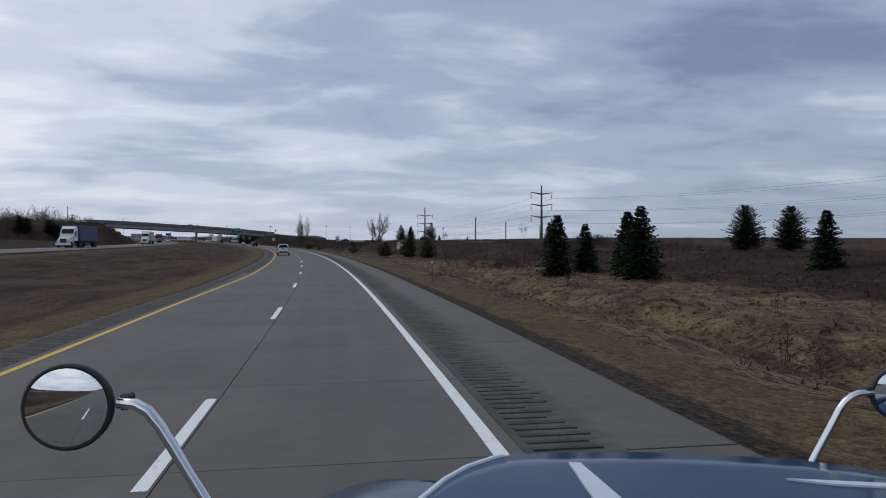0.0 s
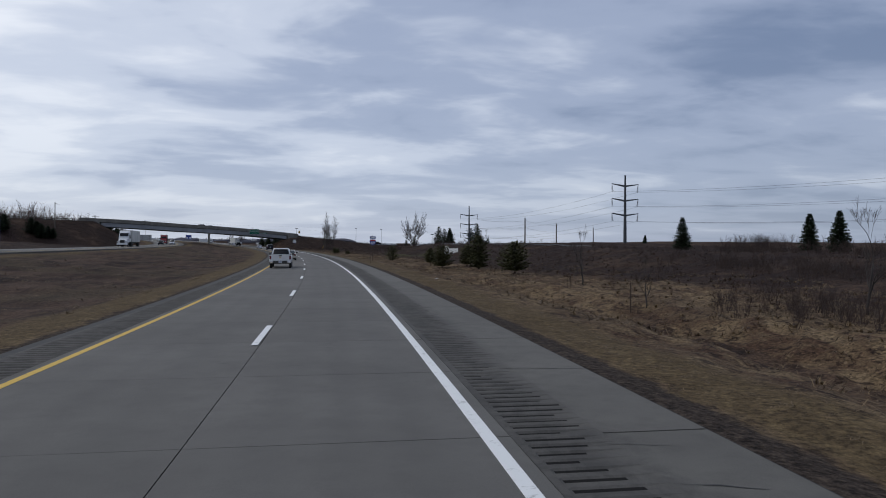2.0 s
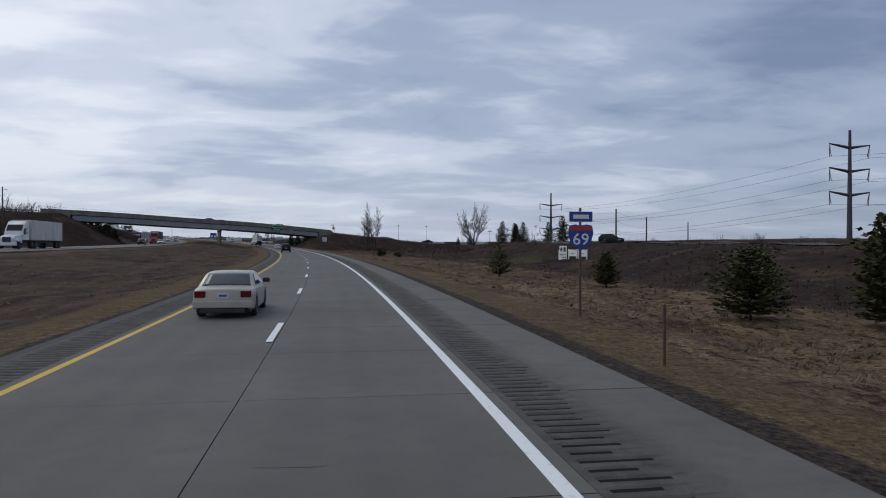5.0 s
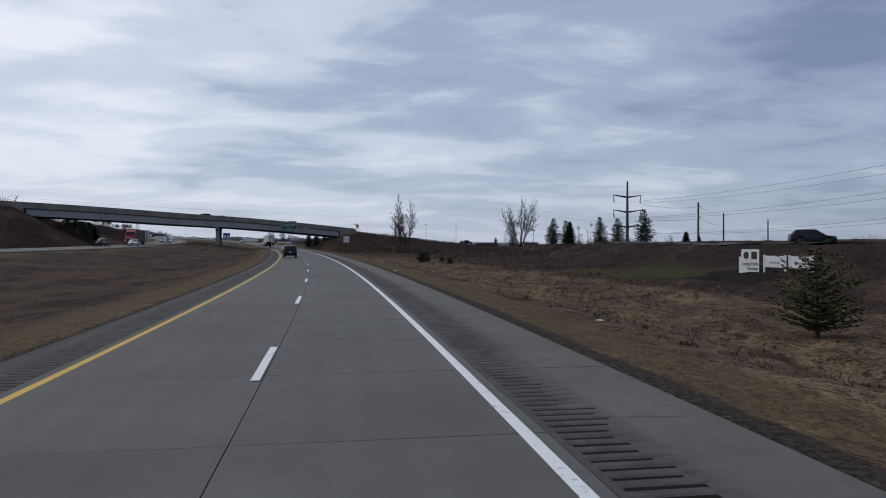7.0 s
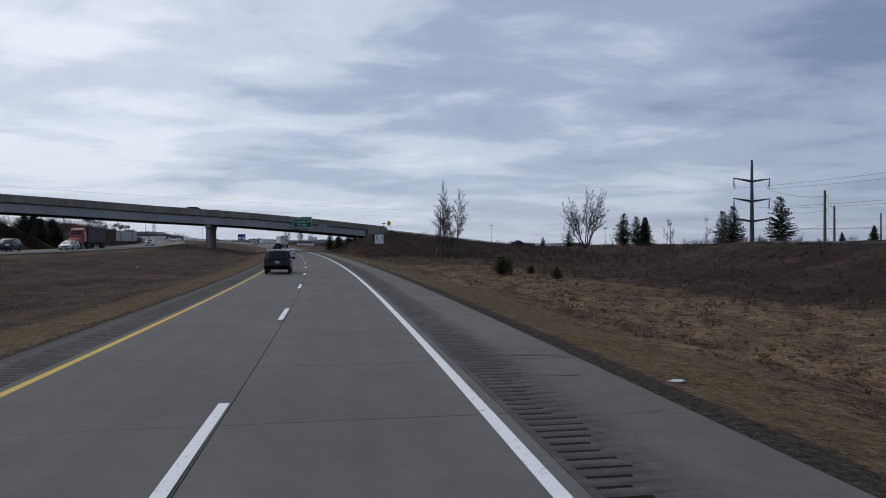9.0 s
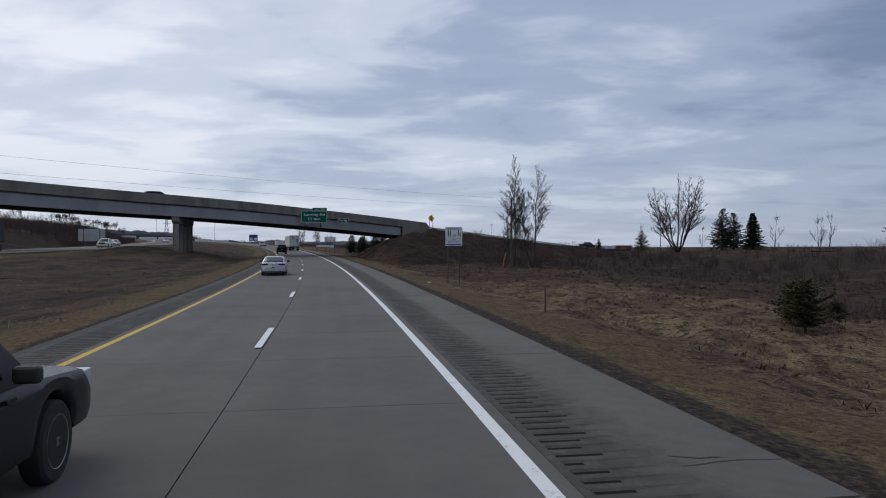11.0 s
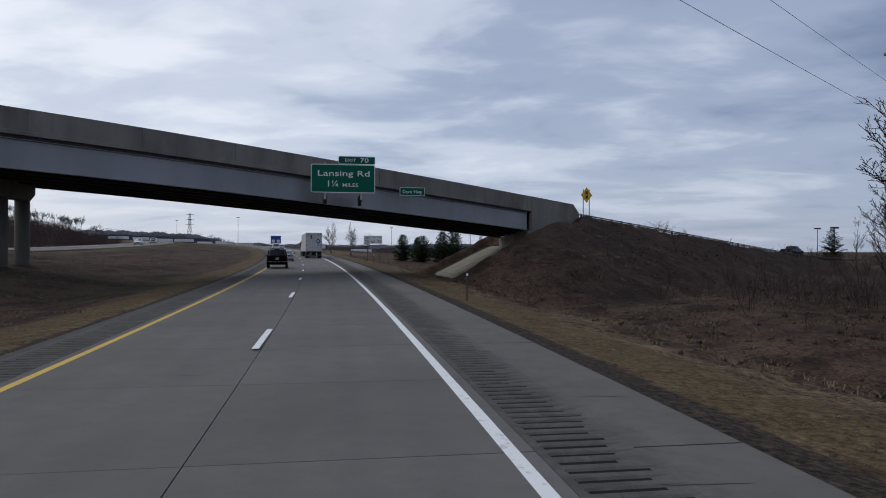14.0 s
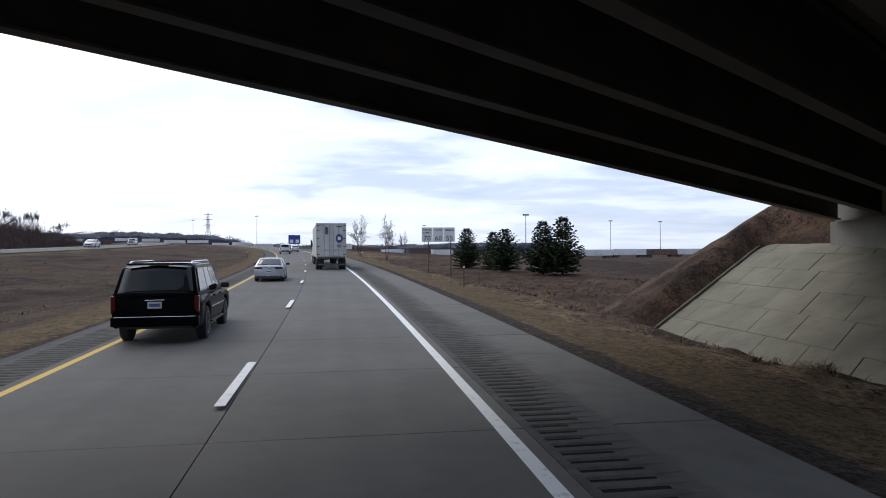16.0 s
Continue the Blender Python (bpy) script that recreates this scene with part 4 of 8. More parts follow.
def bare_tree(kind, h, seed, bark, spread=0.45, fork=0.3, depth=5, kids=3, thick=0.016, upward=0.55, limbs=1):
    """A leafless tree: tapered trunk and branching limbs down to twigs."""
    rnd = random.Random(seed)
    thing = new(kind)
    tr, br = bmesh.new(), bmesh.new()

    def grow(bm, p, way, ln, rad, level):
        pts, rads = [p], [rad]
        n = 4 if level < 2 else 3
        for i in range(n):
            way = (way + Vector((rnd.gauss(0, 0.13), rnd.gauss(0, 0.13), rnd.gauss(0.05, 0.06) + upward * 0.06 * level))).normalized()
            p = p + way * ln / n
            pts.append(p)
            rads.append(max(rad * (1 - 0.55 * (i + 1) / n), h * 0.0010))
        tube(bm, pts, rads, 7 if level == 0 else (5 if level == 1 else 3), cap=level == 0)
        if level >= depth:
            return
        for j in range(kids + (level > 0) + (level > 2)):
            f = rnd.uniform(0.35, 1.0) if j else 1.0
            k = min(int(f * n), n - 1)
            q = pts[k].lerp(pts[k + 1], f * n - k)
            a = rnd.uniform(0, 6.2832)
            side = Vector((math.cos(a), math.sin(a), 0))
            w = (way * (1 - spread) + side * spread * rnd.uniform(0.6, 1.5) + Vector((0, 0, upward * 0.35))).normalized()
            grow(br, q, w, ln * rnd.uniform(0.48, 0.72), rads[k] * rnd.uniform(0.5, 0.68), level + 1)

    for i in range(limbs):
        a = 6.2832 * i / limbs
        way = Vector((0.22 * math.cos(a) * (limbs > 1), 0.22 * math.sin(a) * (limbs > 1), 1)).normalized()
        grow(tr, Vector((0.15 * math.cos(a) * (limbs > 1), 0.15 * math.sin(a) * (limbs > 1), -0.3)), way, h * (fork + 0.12), h * thick, 0)
    # bring the grown tree to its height
    k = h / max(v.co.z for v in br.verts)
    for bm in (tr, br):
        bmesh.ops.scale(bm, vec=(k, k, k), verts=bm.verts[:])
    part("trunk", tr, bark, thing, smooth_faces=True)
    part("crown", br, bark, thing)
    return thing


def leader_tree(kind, h, seed, bark, limbs, lean, low, count, reach, thick=0.0085):
    """A leafless tree with one or more stems running its full height and side branches all along them."""
    rnd = random.Random(seed)
    thing = new(kind)
    tr, br = bmesh.new(), bmesh.new()

    def bough(p, way, ln, rad, level):
        pts, rads, n = [p], [rad], 4 if level == 0 else 2
        for i in range(n):
            way = (way + Vector((rnd.gauss(0, 0.16), rnd.gauss(0, 0.16), 0.13 if level == 0 else rnd.gauss(0.05, 0.08)))).normalized()
            p = p + way * ln / n
            pts.append(p)
            rads.append(max(rad * (1 - 0.7 * (i + 1) / n), h * 0.0010))
        tube(br, pts, rads, 4 if level == 0 else 3, False)
        if level == 2:
            return
        m = max(3, int(ln / h * (56 if level == 0 else 80)))
        for _ in range(m):
            f = rnd.uniform(0.2, 1.0)
            k = min(int(f * n), n - 1)
            q = pts[k].lerp(pts[k + 1], f * n - k)
            side = Vector((rnd.gauss(0, 1), rnd.gauss(0, 1), rnd.gauss(0.25, 0.5))).normalized()
            w = (way * 0.55 + side * 0.6).normalized()
            bough(q, w, ln * (1.05 - f * 0.55) * rnd.uniform(0.28, 0.5), rads[k] * 0.55, level + 1)

    for i in range(limbs):
        a = 6.2832 * (i + rnd.uniform(-0.25, 0.25)) / limbs
        out = Vector((math.cos(a), math.sin(a), 0))
        top = h * (1 if i == 0 else rnd.uniform(0.72, 0.97))
        tilt = lean * (0.3 if i == 0 else rnd.uniform(0.7, 1.25))
        pts, rads, n = [], [], 10
        for k in range(n + 1):
            f = k / n
            bend = tilt * h * f ** 0.75 if limbs > 1 else 0
            wob = Vector((rnd.gauss(0, 0.008), rnd.gauss(0, 0.008), 0)) * h * (k > 0)
            pts.append(out * (bend + 0.02 * h * (limbs > 1) * min(1, f * 4)) + wob + Vector((0, 0, top * f - 0.3 * (k == 0))))
            rads.append(h * thick * (1 - f) ** 0.9 * (1.0 if limbs == 1 else 0.85) + h * 0.0008)
        tube(tr, pts, rads, 7)
        for j in range(count):
            f = low + (0.99 - low) * (j + rnd.random()) / count
            k = min(int(f * n), n - 1)
            q = pts[k].lerp(pts[k + 1], f * n - k)
            b = rnd.uniform(0, 6.2832)
            side = Vector((math.cos(b), math.sin(b), 0)) + out * (0.5 if limbs > 1 else 0)
            rise = rnd.uniform(0.45, 1.0) + 0.5 * f
            ln = h * reach * (1.12 - f ** 1.6) * rnd.uniform(0.55, 1.15) * (0.6 + 0.4 * min(1, (f - low) * 5 + 0.3))
            bough(q, (side + Vector((0, 0, rise))).normalized(), ln, max(rads[k] * 0.42, h * 0.0011), 0)
    part("trunk", tr, bark, thing, smooth_faces=True)
    part("crown", br, bark, thing)
    return thing


def arrays(me):
    v = np.empty(len(me.vertices) * 3)
    me.vertices.foreach_get("co", v)
    return v.reshape(-1, 3), [tuple(p.vertices) for p in me.polygons]


def scatter(name, kinds, places, material, label, category):
    """Many copies of a few small meshes joined into one. places: (kind, x, y, z, turn, size)."""
    V, loops, sizes, n = [], [], [], 0
    flat = [(np.asarray(v), np.array([i for q in f for i in q]), np.array([len(q) for q in f])) for v, f in kinds]
    for k, x, y, z, a, size in places:
        v, lo, sz = flat[k]
        c, s = math.cos(a) * size, math.sin(a) * size
        V.append(np.stack([v[:, 0] * c - v[:, 1] * s + x, v[:, 0] * s + v[:, 1] * c + y, v[:, 2] * size + z], -1))
        loops.append(lo + n)
        sizes.append(sz)
        n += len(v)
    V, loops, sizes = np.concatenate(V), np.concatenate(loops), np.concatenate(sizes)
    me = bpy.data.meshes.new(name)
    me.vertices.add(n)
    me.vertices.foreach_set("co", V.astype(np.float32).ravel())
    me.loops.add(len(loops))
    me.loops.foreach_set("vertex_index", loops.astype(np.int32))
    me.polygons.add(len(sizes))
    me.polygons.foreach_set("loop_start", (np.cumsum(sizes) - sizes).astype(np.int32))
    me.polygons.foreach_set("loop_total", sizes.astype(np.int32))
    me.update(calc_edges=True)
    me.materials.append(MATS[material])
    return tagged(new(name, me), label, category, kind="stuff")


def tuft(seed, blades, h, lean, w=0.02):
    rnd = random.Random(seed)
    V, F = [], []
    for _ in range(blades):
        a = rnd.uniform(0, 6.2832)
        b = Vector((rnd.gauss(0, 0.07), rnd.gauss(0, 0.07), 0)) * h * 3
        out = Vector((math.cos(a), math.sin(a), 0))
        side = Vector((-out.y, out.x, 0)) * w
        hh = h * rnd.uniform(0.5, 1.15)
        m = b + out * hh * lean * 0.35 + Vector((0, 0, hh * 0.6))
        e = b + out * hh * lean * rnd.uniform(0.7, 1.4) + Vector((0, 0, hh * rnd.uniform(0.55, 1.0)))
        n = len(V)
        V.extend((b - side, b + side, m + side * 0.7, m - side * 0.7, e))
        F.extend(((n, n + 1, n + 2, n + 3), (n + 3, n + 2, n + 4)))
    return np.array([tuple(v) for v in V]), F


def weed(seed, h):
    """A dry upright stalk with side stems and seed heads."""
    rnd = random.Random(seed)
    bm = bmesh.new()
    for _ in range(3):
        b = Vector((rnd.gauss(0, 0.12), rnd.gauss(0, 0.12), -0.05))
        t = b + Vector((rnd.gauss(0, 0.10), rnd.gauss(0, 0.10), h * rnd.uniform(0.6, 1.0)))
        tube(bm, [b, t], [0.012, 0.006], 3, False)
        for _ in range(5):
            f = rnd.uniform(0.5, 1)
            p = b.lerp(t, f)
            q = p + Vector((rnd.gauss(0, 0.14), rnd.gauss(0, 0.14), rnd.uniform(0.03, 0.16)))
            tube(bm, [p, q], [0.006, 0.004], 3, False)
            tube(bm, [q, q + Vector((0, 0, 0.03)), q + Vector((0, 0, 0.07))], [0.008, 0.028, 0.006], 4, False)
    me = bpy.data.meshes.new("weed")
    bm.to_mesh(me)
    bm.free()
    return arrays(me)


def brush(seed, h, stems, twigs, k=1.0):
    """A leafless shrub: many thin stems with twigs."""
    rnd = random.Random(seed)
    bm = bmesh.new()
    for _ in range(stems):
        b = Vector((rnd.gauss(0, 0.22), rnd.gauss(0, 0.22), -0.1)) * h * 0.6
        t = b + Vector((rnd.gauss(0, 0.22) * h, rnd.gauss(0, 0.22) * h, h * rnd.uniform(0.6, 1.05)))
        m = b.lerp(t, 0.5) + Vector((rnd.gauss(0, 0.05), rnd.gauss(0, 0.05), 0)) * h
        tube(bm, [b, m, t], [0.010 * h * k, 0.007 * h * k, 0.003 * h * k], 3, False)
        for _ in range(twigs):
            f = rnd.uniform(0.3, 0.95)
            p = b.lerp(m, f * 2) if f < 0.5 else m.lerp(t, f * 2 - 1)
            q = p + Vector((rnd.gauss(0, 0.11), rnd.gauss(0, 0.11), rnd.uniform(0.05, 0.22))) * h
            tube(bm, [p, q], [0.005 * h * k, 0.002 * h * k], 3, False)
    me = bpy.data.meshes.new("brush")
    bm.to_mesh(me)
    bm.free()
    return arrays(me)


def spot(s, d, dz=0.0):
    x, y = plan(s, d)
    return float(x), float(y), float(ground_z(s, d)) + dz


SPRUCES = [conifer("spruce_tree", 7.0, 2.45, i, "spruce_needles", 0.01, 38, 0.30, per=17, gap=0.08) for i in (11, 12)]
SPRUCES.append(conifer("spruce_tree", 10.0, 4.1, 13, "spruce_needles", 0.06, 26, 0.30, 0.06, per=13, gap=0.14, card=1.2))
PINES = [conifer("pine_tree", 3.7, 2.05, i, "pine_needles", 0.10, 19, 0.12, 0.34, per=16, card=0.75, gap=0.08) for i in (21, 22)]
PINES.append(conifer("pine_tree", 3.2, 1.2, 23, "thin_pine_needles", 0.22, 11, 0.1, 0.5, per=6, card=0.8, gap=0.35))
PINES.append(conifer("pine_tree", 6.0, 2.5, 24, "pine_needles", 0.06, 26, 0.12, 0.42, per=13, card=1.15, gap=0.08))
PINES.append(conifer("pine_tree", 5.0, 3.3, 25, "pine_needles", 0.09, 17, 0.14, 0.14, per=12, card=0.75, gap=0.14))
BROAD = [conifer("spruce_tree", 7.0, 3.1, i, "spruce_needles", 0.03, 36, 0.18, 0.22, per=20, gap=0.05, card=0.9) for i in (14, 15)]
PINES.append(conifer("pine_tree", 6.0, 2.8, 26, "dark_pine_needles", 0.04, 24, 0.14, 0.25, per=15, card=1.0, gap=0.07))
USED = set()


def plant(proto, s, d, h, base_h, label, category, group="", turn=None, lift=0.0):
    """Stands a copy of the prototype, scaled to height h, on the ground; the first use moves the prototype itself."""
    m = stand(s, d, lift, (s * 37 + d * 11) % 360 if turn is None else turn, h / base_h)
    if proto.name in USED:
        ob = copy_thing(proto, m)
        ob.matrix_basis = m
    else:
        USED.add(proto.name)
        ob = proto
        ob.matrix_basis = m
    return tagged(ob, label, category, group)


for i, (s, d, h) in enumerate(((66.2, 23.2, 5.8), (73.1, 29.0, 5.0), (63.7, 29.0, 5.8), (57.4, 27.0, 5.9), (57.3, 44.2, 5.0))):
    plant(SPRUCES[i % 2], s, d, h, 7.0, "dark green spruce full to the ground in brown grass", "spruce", "roadside spruces")
for i, (s, d, h) in enumerate(((93.0, 62.8, 6.6), (91.4, 68.7, 6.3), (156.8, 59.9, 5.2), (147.2, 75.1, 5.6), (139.3, 72.9, 5.6), (244, 108, 3.2), (330, 92, 2.6), (318, 84, 2.2), (372, 128, 2.6))):
    plant((BROAD if i < 2 else SPRUCES)[(i + 1) % 2], s, d, h, 7.0, "dark spruce on top of the grassy bank", "spruce", "spruces on the bank")
for i, (s, d, h) in enumerate(((456, 122, 12.0), (466.6, 135, 11.5), (360.4, 100.3, 10), (394.6, 113, 9.6), (346.9, 78.5, 7.0), (449, 126, 10.5), (497, 124, 7.5), (560, 150, 6.0))):
    plant(SPRUCES[2 if i != 5 else 0], s, d, h, 10.0 if i != 5 else 7.0, "tall spruce with gaps between its tiers, beyond the bank", "spruce", "far spruces")
for i, (s, d, h) in enumerate(((189.7, 25.6, 3.0), (164.2, 21.9, 3.5), (173.3, 28.5, 3.6), (142.6, 26.8, 4.0), (314.1, 23.1, 2.3), (316.9, 24.6, 1.9), (304.2, 26.3, 1.4), (318.2, 28.2, 1.1))):
    plant(PINES[i % 2], s, d, h, 3.7, "young bushy pine with its trunk showing, in dormant grass", "pine", "roadside pines")
plant(PINES[3], 161.2, 27.1, 5.2, 6.0, "taller young pine with an uneven crown, in dormant grass", "pine", "roadside pines")
plant(PINES[4], 209.2, 21.5, 3.7, 5.0, "broad young pine with olive needles and a bare foot", "pine", "roadside pines")
plant(PINES[2], 156.4, 29.4, 3.2, 3.2, "thin brownish young pine with sparse needles", "pine", "roadside pines")
for i, (s, d, h) in enumerate(((514.3, 24.4, 5.9), (506, 25.9, 5.4), (497.9, 25.0, 5.4), (489.8, 27.0, 6.1), (488.7, 29.0, 6.5))):
    plant(PINES[5], s, d, h, 6.0, "dense dark pine beside the highway beyond the bridge", "pine", "pines beyond the bridge")

twin_a = leader_tree("bare_tree", 17, 31, "bark", 1, 0.0, 0.20, 66, 0.25, 0.0095)
plant(twin_a, 397.8, 36.0, 19.0, 17, "tall slender leafless tree at the foot of the bank", "bare tree", "trees at the bank's foot", 40)
twin_b = leader_tree("bare_tree", 17, 36, "bark", 2, 0.10, 0.28, 40, 0.31, 0.0105)
plant(twin_b, 395.5, 38.3, 17.3, 17, "tall leafless tree with a dark forked crown", "bare tree", "trees at the bank's foot", 10)
plant(twin_b, 396.3, 36.9, 8.8, 17, "smaller leafless tree between two tall ones", "bare tree", "trees at the bank's foot", 200)
plant(twin_a, 398.6, 35.0, 9.5, 17, "smaller leafless tree between two tall ones", "bare tree", "trees at the bank's foot", 120)
big_tree = leader_tree("bare_tree", 20, 44, "bark", 7, 0.34, 0.20, 24, 0.28, 0.0115)
plant(big_tree, 450, 102.8, 22, 20, "broad leafless tree with many rising limbs", "bare tree", turn=70)
young_bare = bare_tree("young_bare_tree", 6, 52, "bark", 0.42, 0.40, 4, 3, 0.017, 0.6)
for s, d, h in ((85.4, 26.4, 5.6), (117.4, 59.3, 4.2), (110.6, 22.5, 5.0), (91.5, 18.4, 3.0), (403, 102.5, 8), (406, 105, 7.5), (452, 118, 9), (470, 132, 10), (478, 110, 9), (458, 142, 11), (447, 150, 11), (472, 128, 8), (392, 47, 4), (430, 62, 5)):
    plant(young_bare, s, d, h, 6, "small leafless tree with thin upright twigs", "bare tree", "small bare trees")
for s, d, h in ((560, 14.0, 9.5), (556, 19.0, 9.5), (640, 44, 8), (585, 70, 9)):
    plant(twin_b, s, d, h, 17, "leafless tree in the field beyond the bridge", "bare tree", "far bare trees")
slim_tree = leader_tree("bare_tree", 12, 61, "bark", 2, 0.12, 0.25, 12, 0.24)
crowned = bare_tree("bare_tree", 9, 63, "bark", 0.40, 0.34, 5, 3, 0.015, 0.62)
rnd = random.Random(19)
for i in range(17):
    s, d = 500 + i * 7.2 + rnd.uniform(-3, 3), -rnd.uniform(52, 74)
    plant(crowned, s, d, rnd.uniform(5.0, 7.0), 9, "small leafless tree on the brushy bank across the highway", "bare tree", "bare trees across the highway")
for s, d, h in ((566, -56, 7.5), (573, -55, 7.8), (581, -54, 8.4), (540, -58, 7.0)):
    plant(crowned, s, d, h, 9, "leafless tree with a rounded crown above the brush", "bare tree", "bare trees across the highway")
for s, d, h in ((405, -74, 11), (412, -82, 12), (420, -70, 10), (436, -76, 11), (452, -66, 10), (466, -72, 11)):
    plant(slim_tree, s, d, h, 12, "leafless tree beyond the opposite carriageway", "bare tree", "bare trees across the highway")
for s, d, h in ((425, -60, 7.5), (431, -63, 8.0), (437, -60, 7.0), (418, -58, 6.0), (428, -57, 6.0), (434, -66, 7.5)):
    plant(BROAD[0], s, d, h, 7.0, "dark evergreen beside the far abutment", "evergreen", "evergreens by the far abutment")

for i, (s, d, h) in enumerate(((341.5, -82.0, 5.6), (342.5, -80.2, 4.6), (340, -78.6, 5.2), (342, -76.6, 4.3), (343, -75.2, 3.6), (335, -91.5, 7.0), (338, -89.6, 5.6))):
    plant(BROAD[i % 2], s, d, h, 7.0, "dark evergreen clumped on the brown approach bank", "evergreen", "evergreens on the approach bank")


def road_sd(x, y):
    """Distance along and across the highway of a place in plan."""
    ss = np.arange(0, 700, 0.5)
    qx, qy = plan(ss, ss * 0)
    j = int(np.argmin((qx - x) ** 2 + (qy - y) ** 2))
    a = heading(ss[j])
    return float(ss[j]), float(np.cos(a) * (x - qx[j]) + np.sin(a) * (y - qy[j]))


# brush, far woods, weeds and grass
rnd = random.Random(7)
SHRUBS = [brush(60 + i, 1.0, 9, 7) for i in range(4)]
places = []
# thin growth on the far side of the bridge's approach bank
for _ in range(330):
    u = -92 - 80 * rnd.random() ** 0.8
    q = over_xy(u, OVER_W + rnd.uniform(4, 16))
    s, d = road_sd(q.x, q.y)
    x, y, z = spot(s, d)
    places.append((rnd.randrange(4), x, y, z, rnd.uniform(0, 6.28), rnd.uniform(3.0, 5.0) + 8.0 * rnd.random() ** 2 * min(1, (-u - 90) / 40)))
# low brush at the foot of the bank
for _ in range(70):
    s, d = rnd.uniform(312, 340), -rnd.uniform(82, 100)
    x, y, z = spot(s, d)
    places.append((rnd.randrange(4), x, y, z, rnd.uniform(0, 6.28), rnd.uniform(1.5, 3.0)))
for _ in range(200):
    s, d = rnd.uniform(395, 640), -rnd.uniform(60, 110)
    x, y, z = spot(s, d)
    places.append((rnd.randrange(4), x, y, z, rnd.uniform(0, 6.28), rnd.uniform(2.5, 6.0)))
for _ in range(900):
    s, d = rnd.uniform(470, 640), -rnd.uniform(49, 80)
    x, y, z = spot(s, d)
    places.append((rnd.randrange(4), x, y, z, rnd.uniform(0, 6.28), rnd.uniform(1.6, 3.6)))
scatter("brush_across_highway", SHRUBS, places, "thicket_bark", "dense leafless brush beyond the opposite carriageway", "brush")
places = []
for _ in range(230):
    s, d = rnd.uniform(20, 420), rnd.uniform(30, 62)
    if abs(s - 252) < 26 and d < 56:
        continue
    x, y, z = spot(s, d)
    places.append((rnd.randrange(4), x, y, z, rnd.uniform(0, 6.28), rnd.uniform(0.5, 1.7)))
for _ in range(60):
    s, d = rnd.gauss(404, 9), rnd.gauss(40, 5)
    x, y, z = spot(s, d)
    places.append((rnd.randrange(4), x, y, z, rnd.uniform(0, 6.28), rnd.uniform(0.8, 2.6)))
for _ in range(260):
    s, d = rnd.uniform(360, 480), rnd.uniform(68, 112)
    x, y, z = spot(s, d)
    places.append((rnd.randrange(4), x, y, z, rnd.uniform(0, 6.28), rnd.uniform(1.0, 2.6)))
for _ in range(300):
    s = rnd.uniform(60, 340)
    x, y, z = spot(s, 52 + 55 * float(smooth(270, 430, s)) + rnd.uniform(-3, 3) + (7 if rnd.random() < 0.3 else 0))
    places.append((rnd.randrange(4), x, y, z, rnd.uniform(0, 6.28), rnd.uniform(0.4, 1.2)))
for s0, d0, a, b, n in ((84, 22, 0.5, 1.3, 34), (87, 26, 0.6, 1.5, 34), (107, 42, 0.8, 1.6, 40), (119, 43, 0.8, 1.5, 40), (136, 56, 0.9, 1.8, 40), (150, 68, 1.4, 3.0, 34), (128, 66, 1.2, 2.6, 30), (104, 58, 0.9, 2.2, 30)):
    for _ in range(n):
        x, y, z = spot(s0 + rnd.gauss(0, 3.4), d0 + rnd.gauss(0, 1.5))
        places.append((rnd.randrange(4), x, y, z, rnd.uniform(0, 6.28), rnd.uniform(a, b)))
SHRUBS.append(brush(66, 1.0, 7, 4, 1.3))
for _ in range(330):
    s, d = rnd.uniform(335, 445), rnd.uniform(40, 84)
    x, y, z = spot(s, d)
    places.append((4, x, y, z, rnd.uniform(0, 6.28), rnd.uniform(0.9, 2.1)))
scatter("bank_shrubs", SHRUBS, places, "brush_bark", "low leafless shrubs on the brown bank", "shrubs")

def canopy(seed, n):
    """A far leafless crown: many thin crossing slivers in a rounded outline."""
    rnd = random.Random(seed)
    V, F = [], []
    for _ in range(n):
        u = Vector((rnd.gauss(0, 1), rnd.gauss(0, 1), rnd.gauss(0, 1))).normalized() * rnd.random() ** 0.4
        c = Vector((u.x * 0.5, u.y * 0.5, 0.55 + u.z * 0.45))
        a, b = (Vector((rnd.gauss(0, 1), rnd.gauss(0, 1), rnd.gauss(0.6, 1))).normalized() for _ in range(2))
        V.extend((c - a * 0.03, c + a * 0.03, c + b * 0.07))
        F.append((len(V) - 3, len(V) - 2, len(V) - 1))
    return np.array([tuple(v) for v in V]), F


def far_belt(s0, d0, d1, low, high, depth, seed):
    """A dense belt of far woods with an uneven top, one closed ridge of stems and crowns."""
    rnd = random.Random(seed)
    bm, last, h = bmesh.new(), None, (low + high) / 2
    for d in np.arange(d0, d1, 1.6):
        h = min(high, max(low, h + rnd.gauss(0, 0.35)))
        row = []
        for off, k in ((0, 0.0), (0, 0.62), (depth * 0.25, 0.9), (depth * 0.5, 1.0), (depth, 0.7), (depth, 0.0)):
            x, y = plan(s0 + off, d)
            row.append(bm.verts.new((float(x), float(y), float(ground_z(s0 + off, d)) + h * k * rnd.uniform(0.95, 1.05) - (1.0 if k == 0 else 0))))
        if last:
            for i in range(len(row) - 1):
                bm.faces.new((last[i], last[i + 1], row[i + 1], row[i]))
        else:
            bm.faces.new(row[::-1])
        last = row
    bm.faces.new(last)
    bmesh.ops.recalc_face_normals(bm, faces=bm.faces[:])
    tagged(part("far_wood_belt", bm, "far_wood_haze"), "hazy belt of leafless woods on the horizon", "woods", kind="structure")


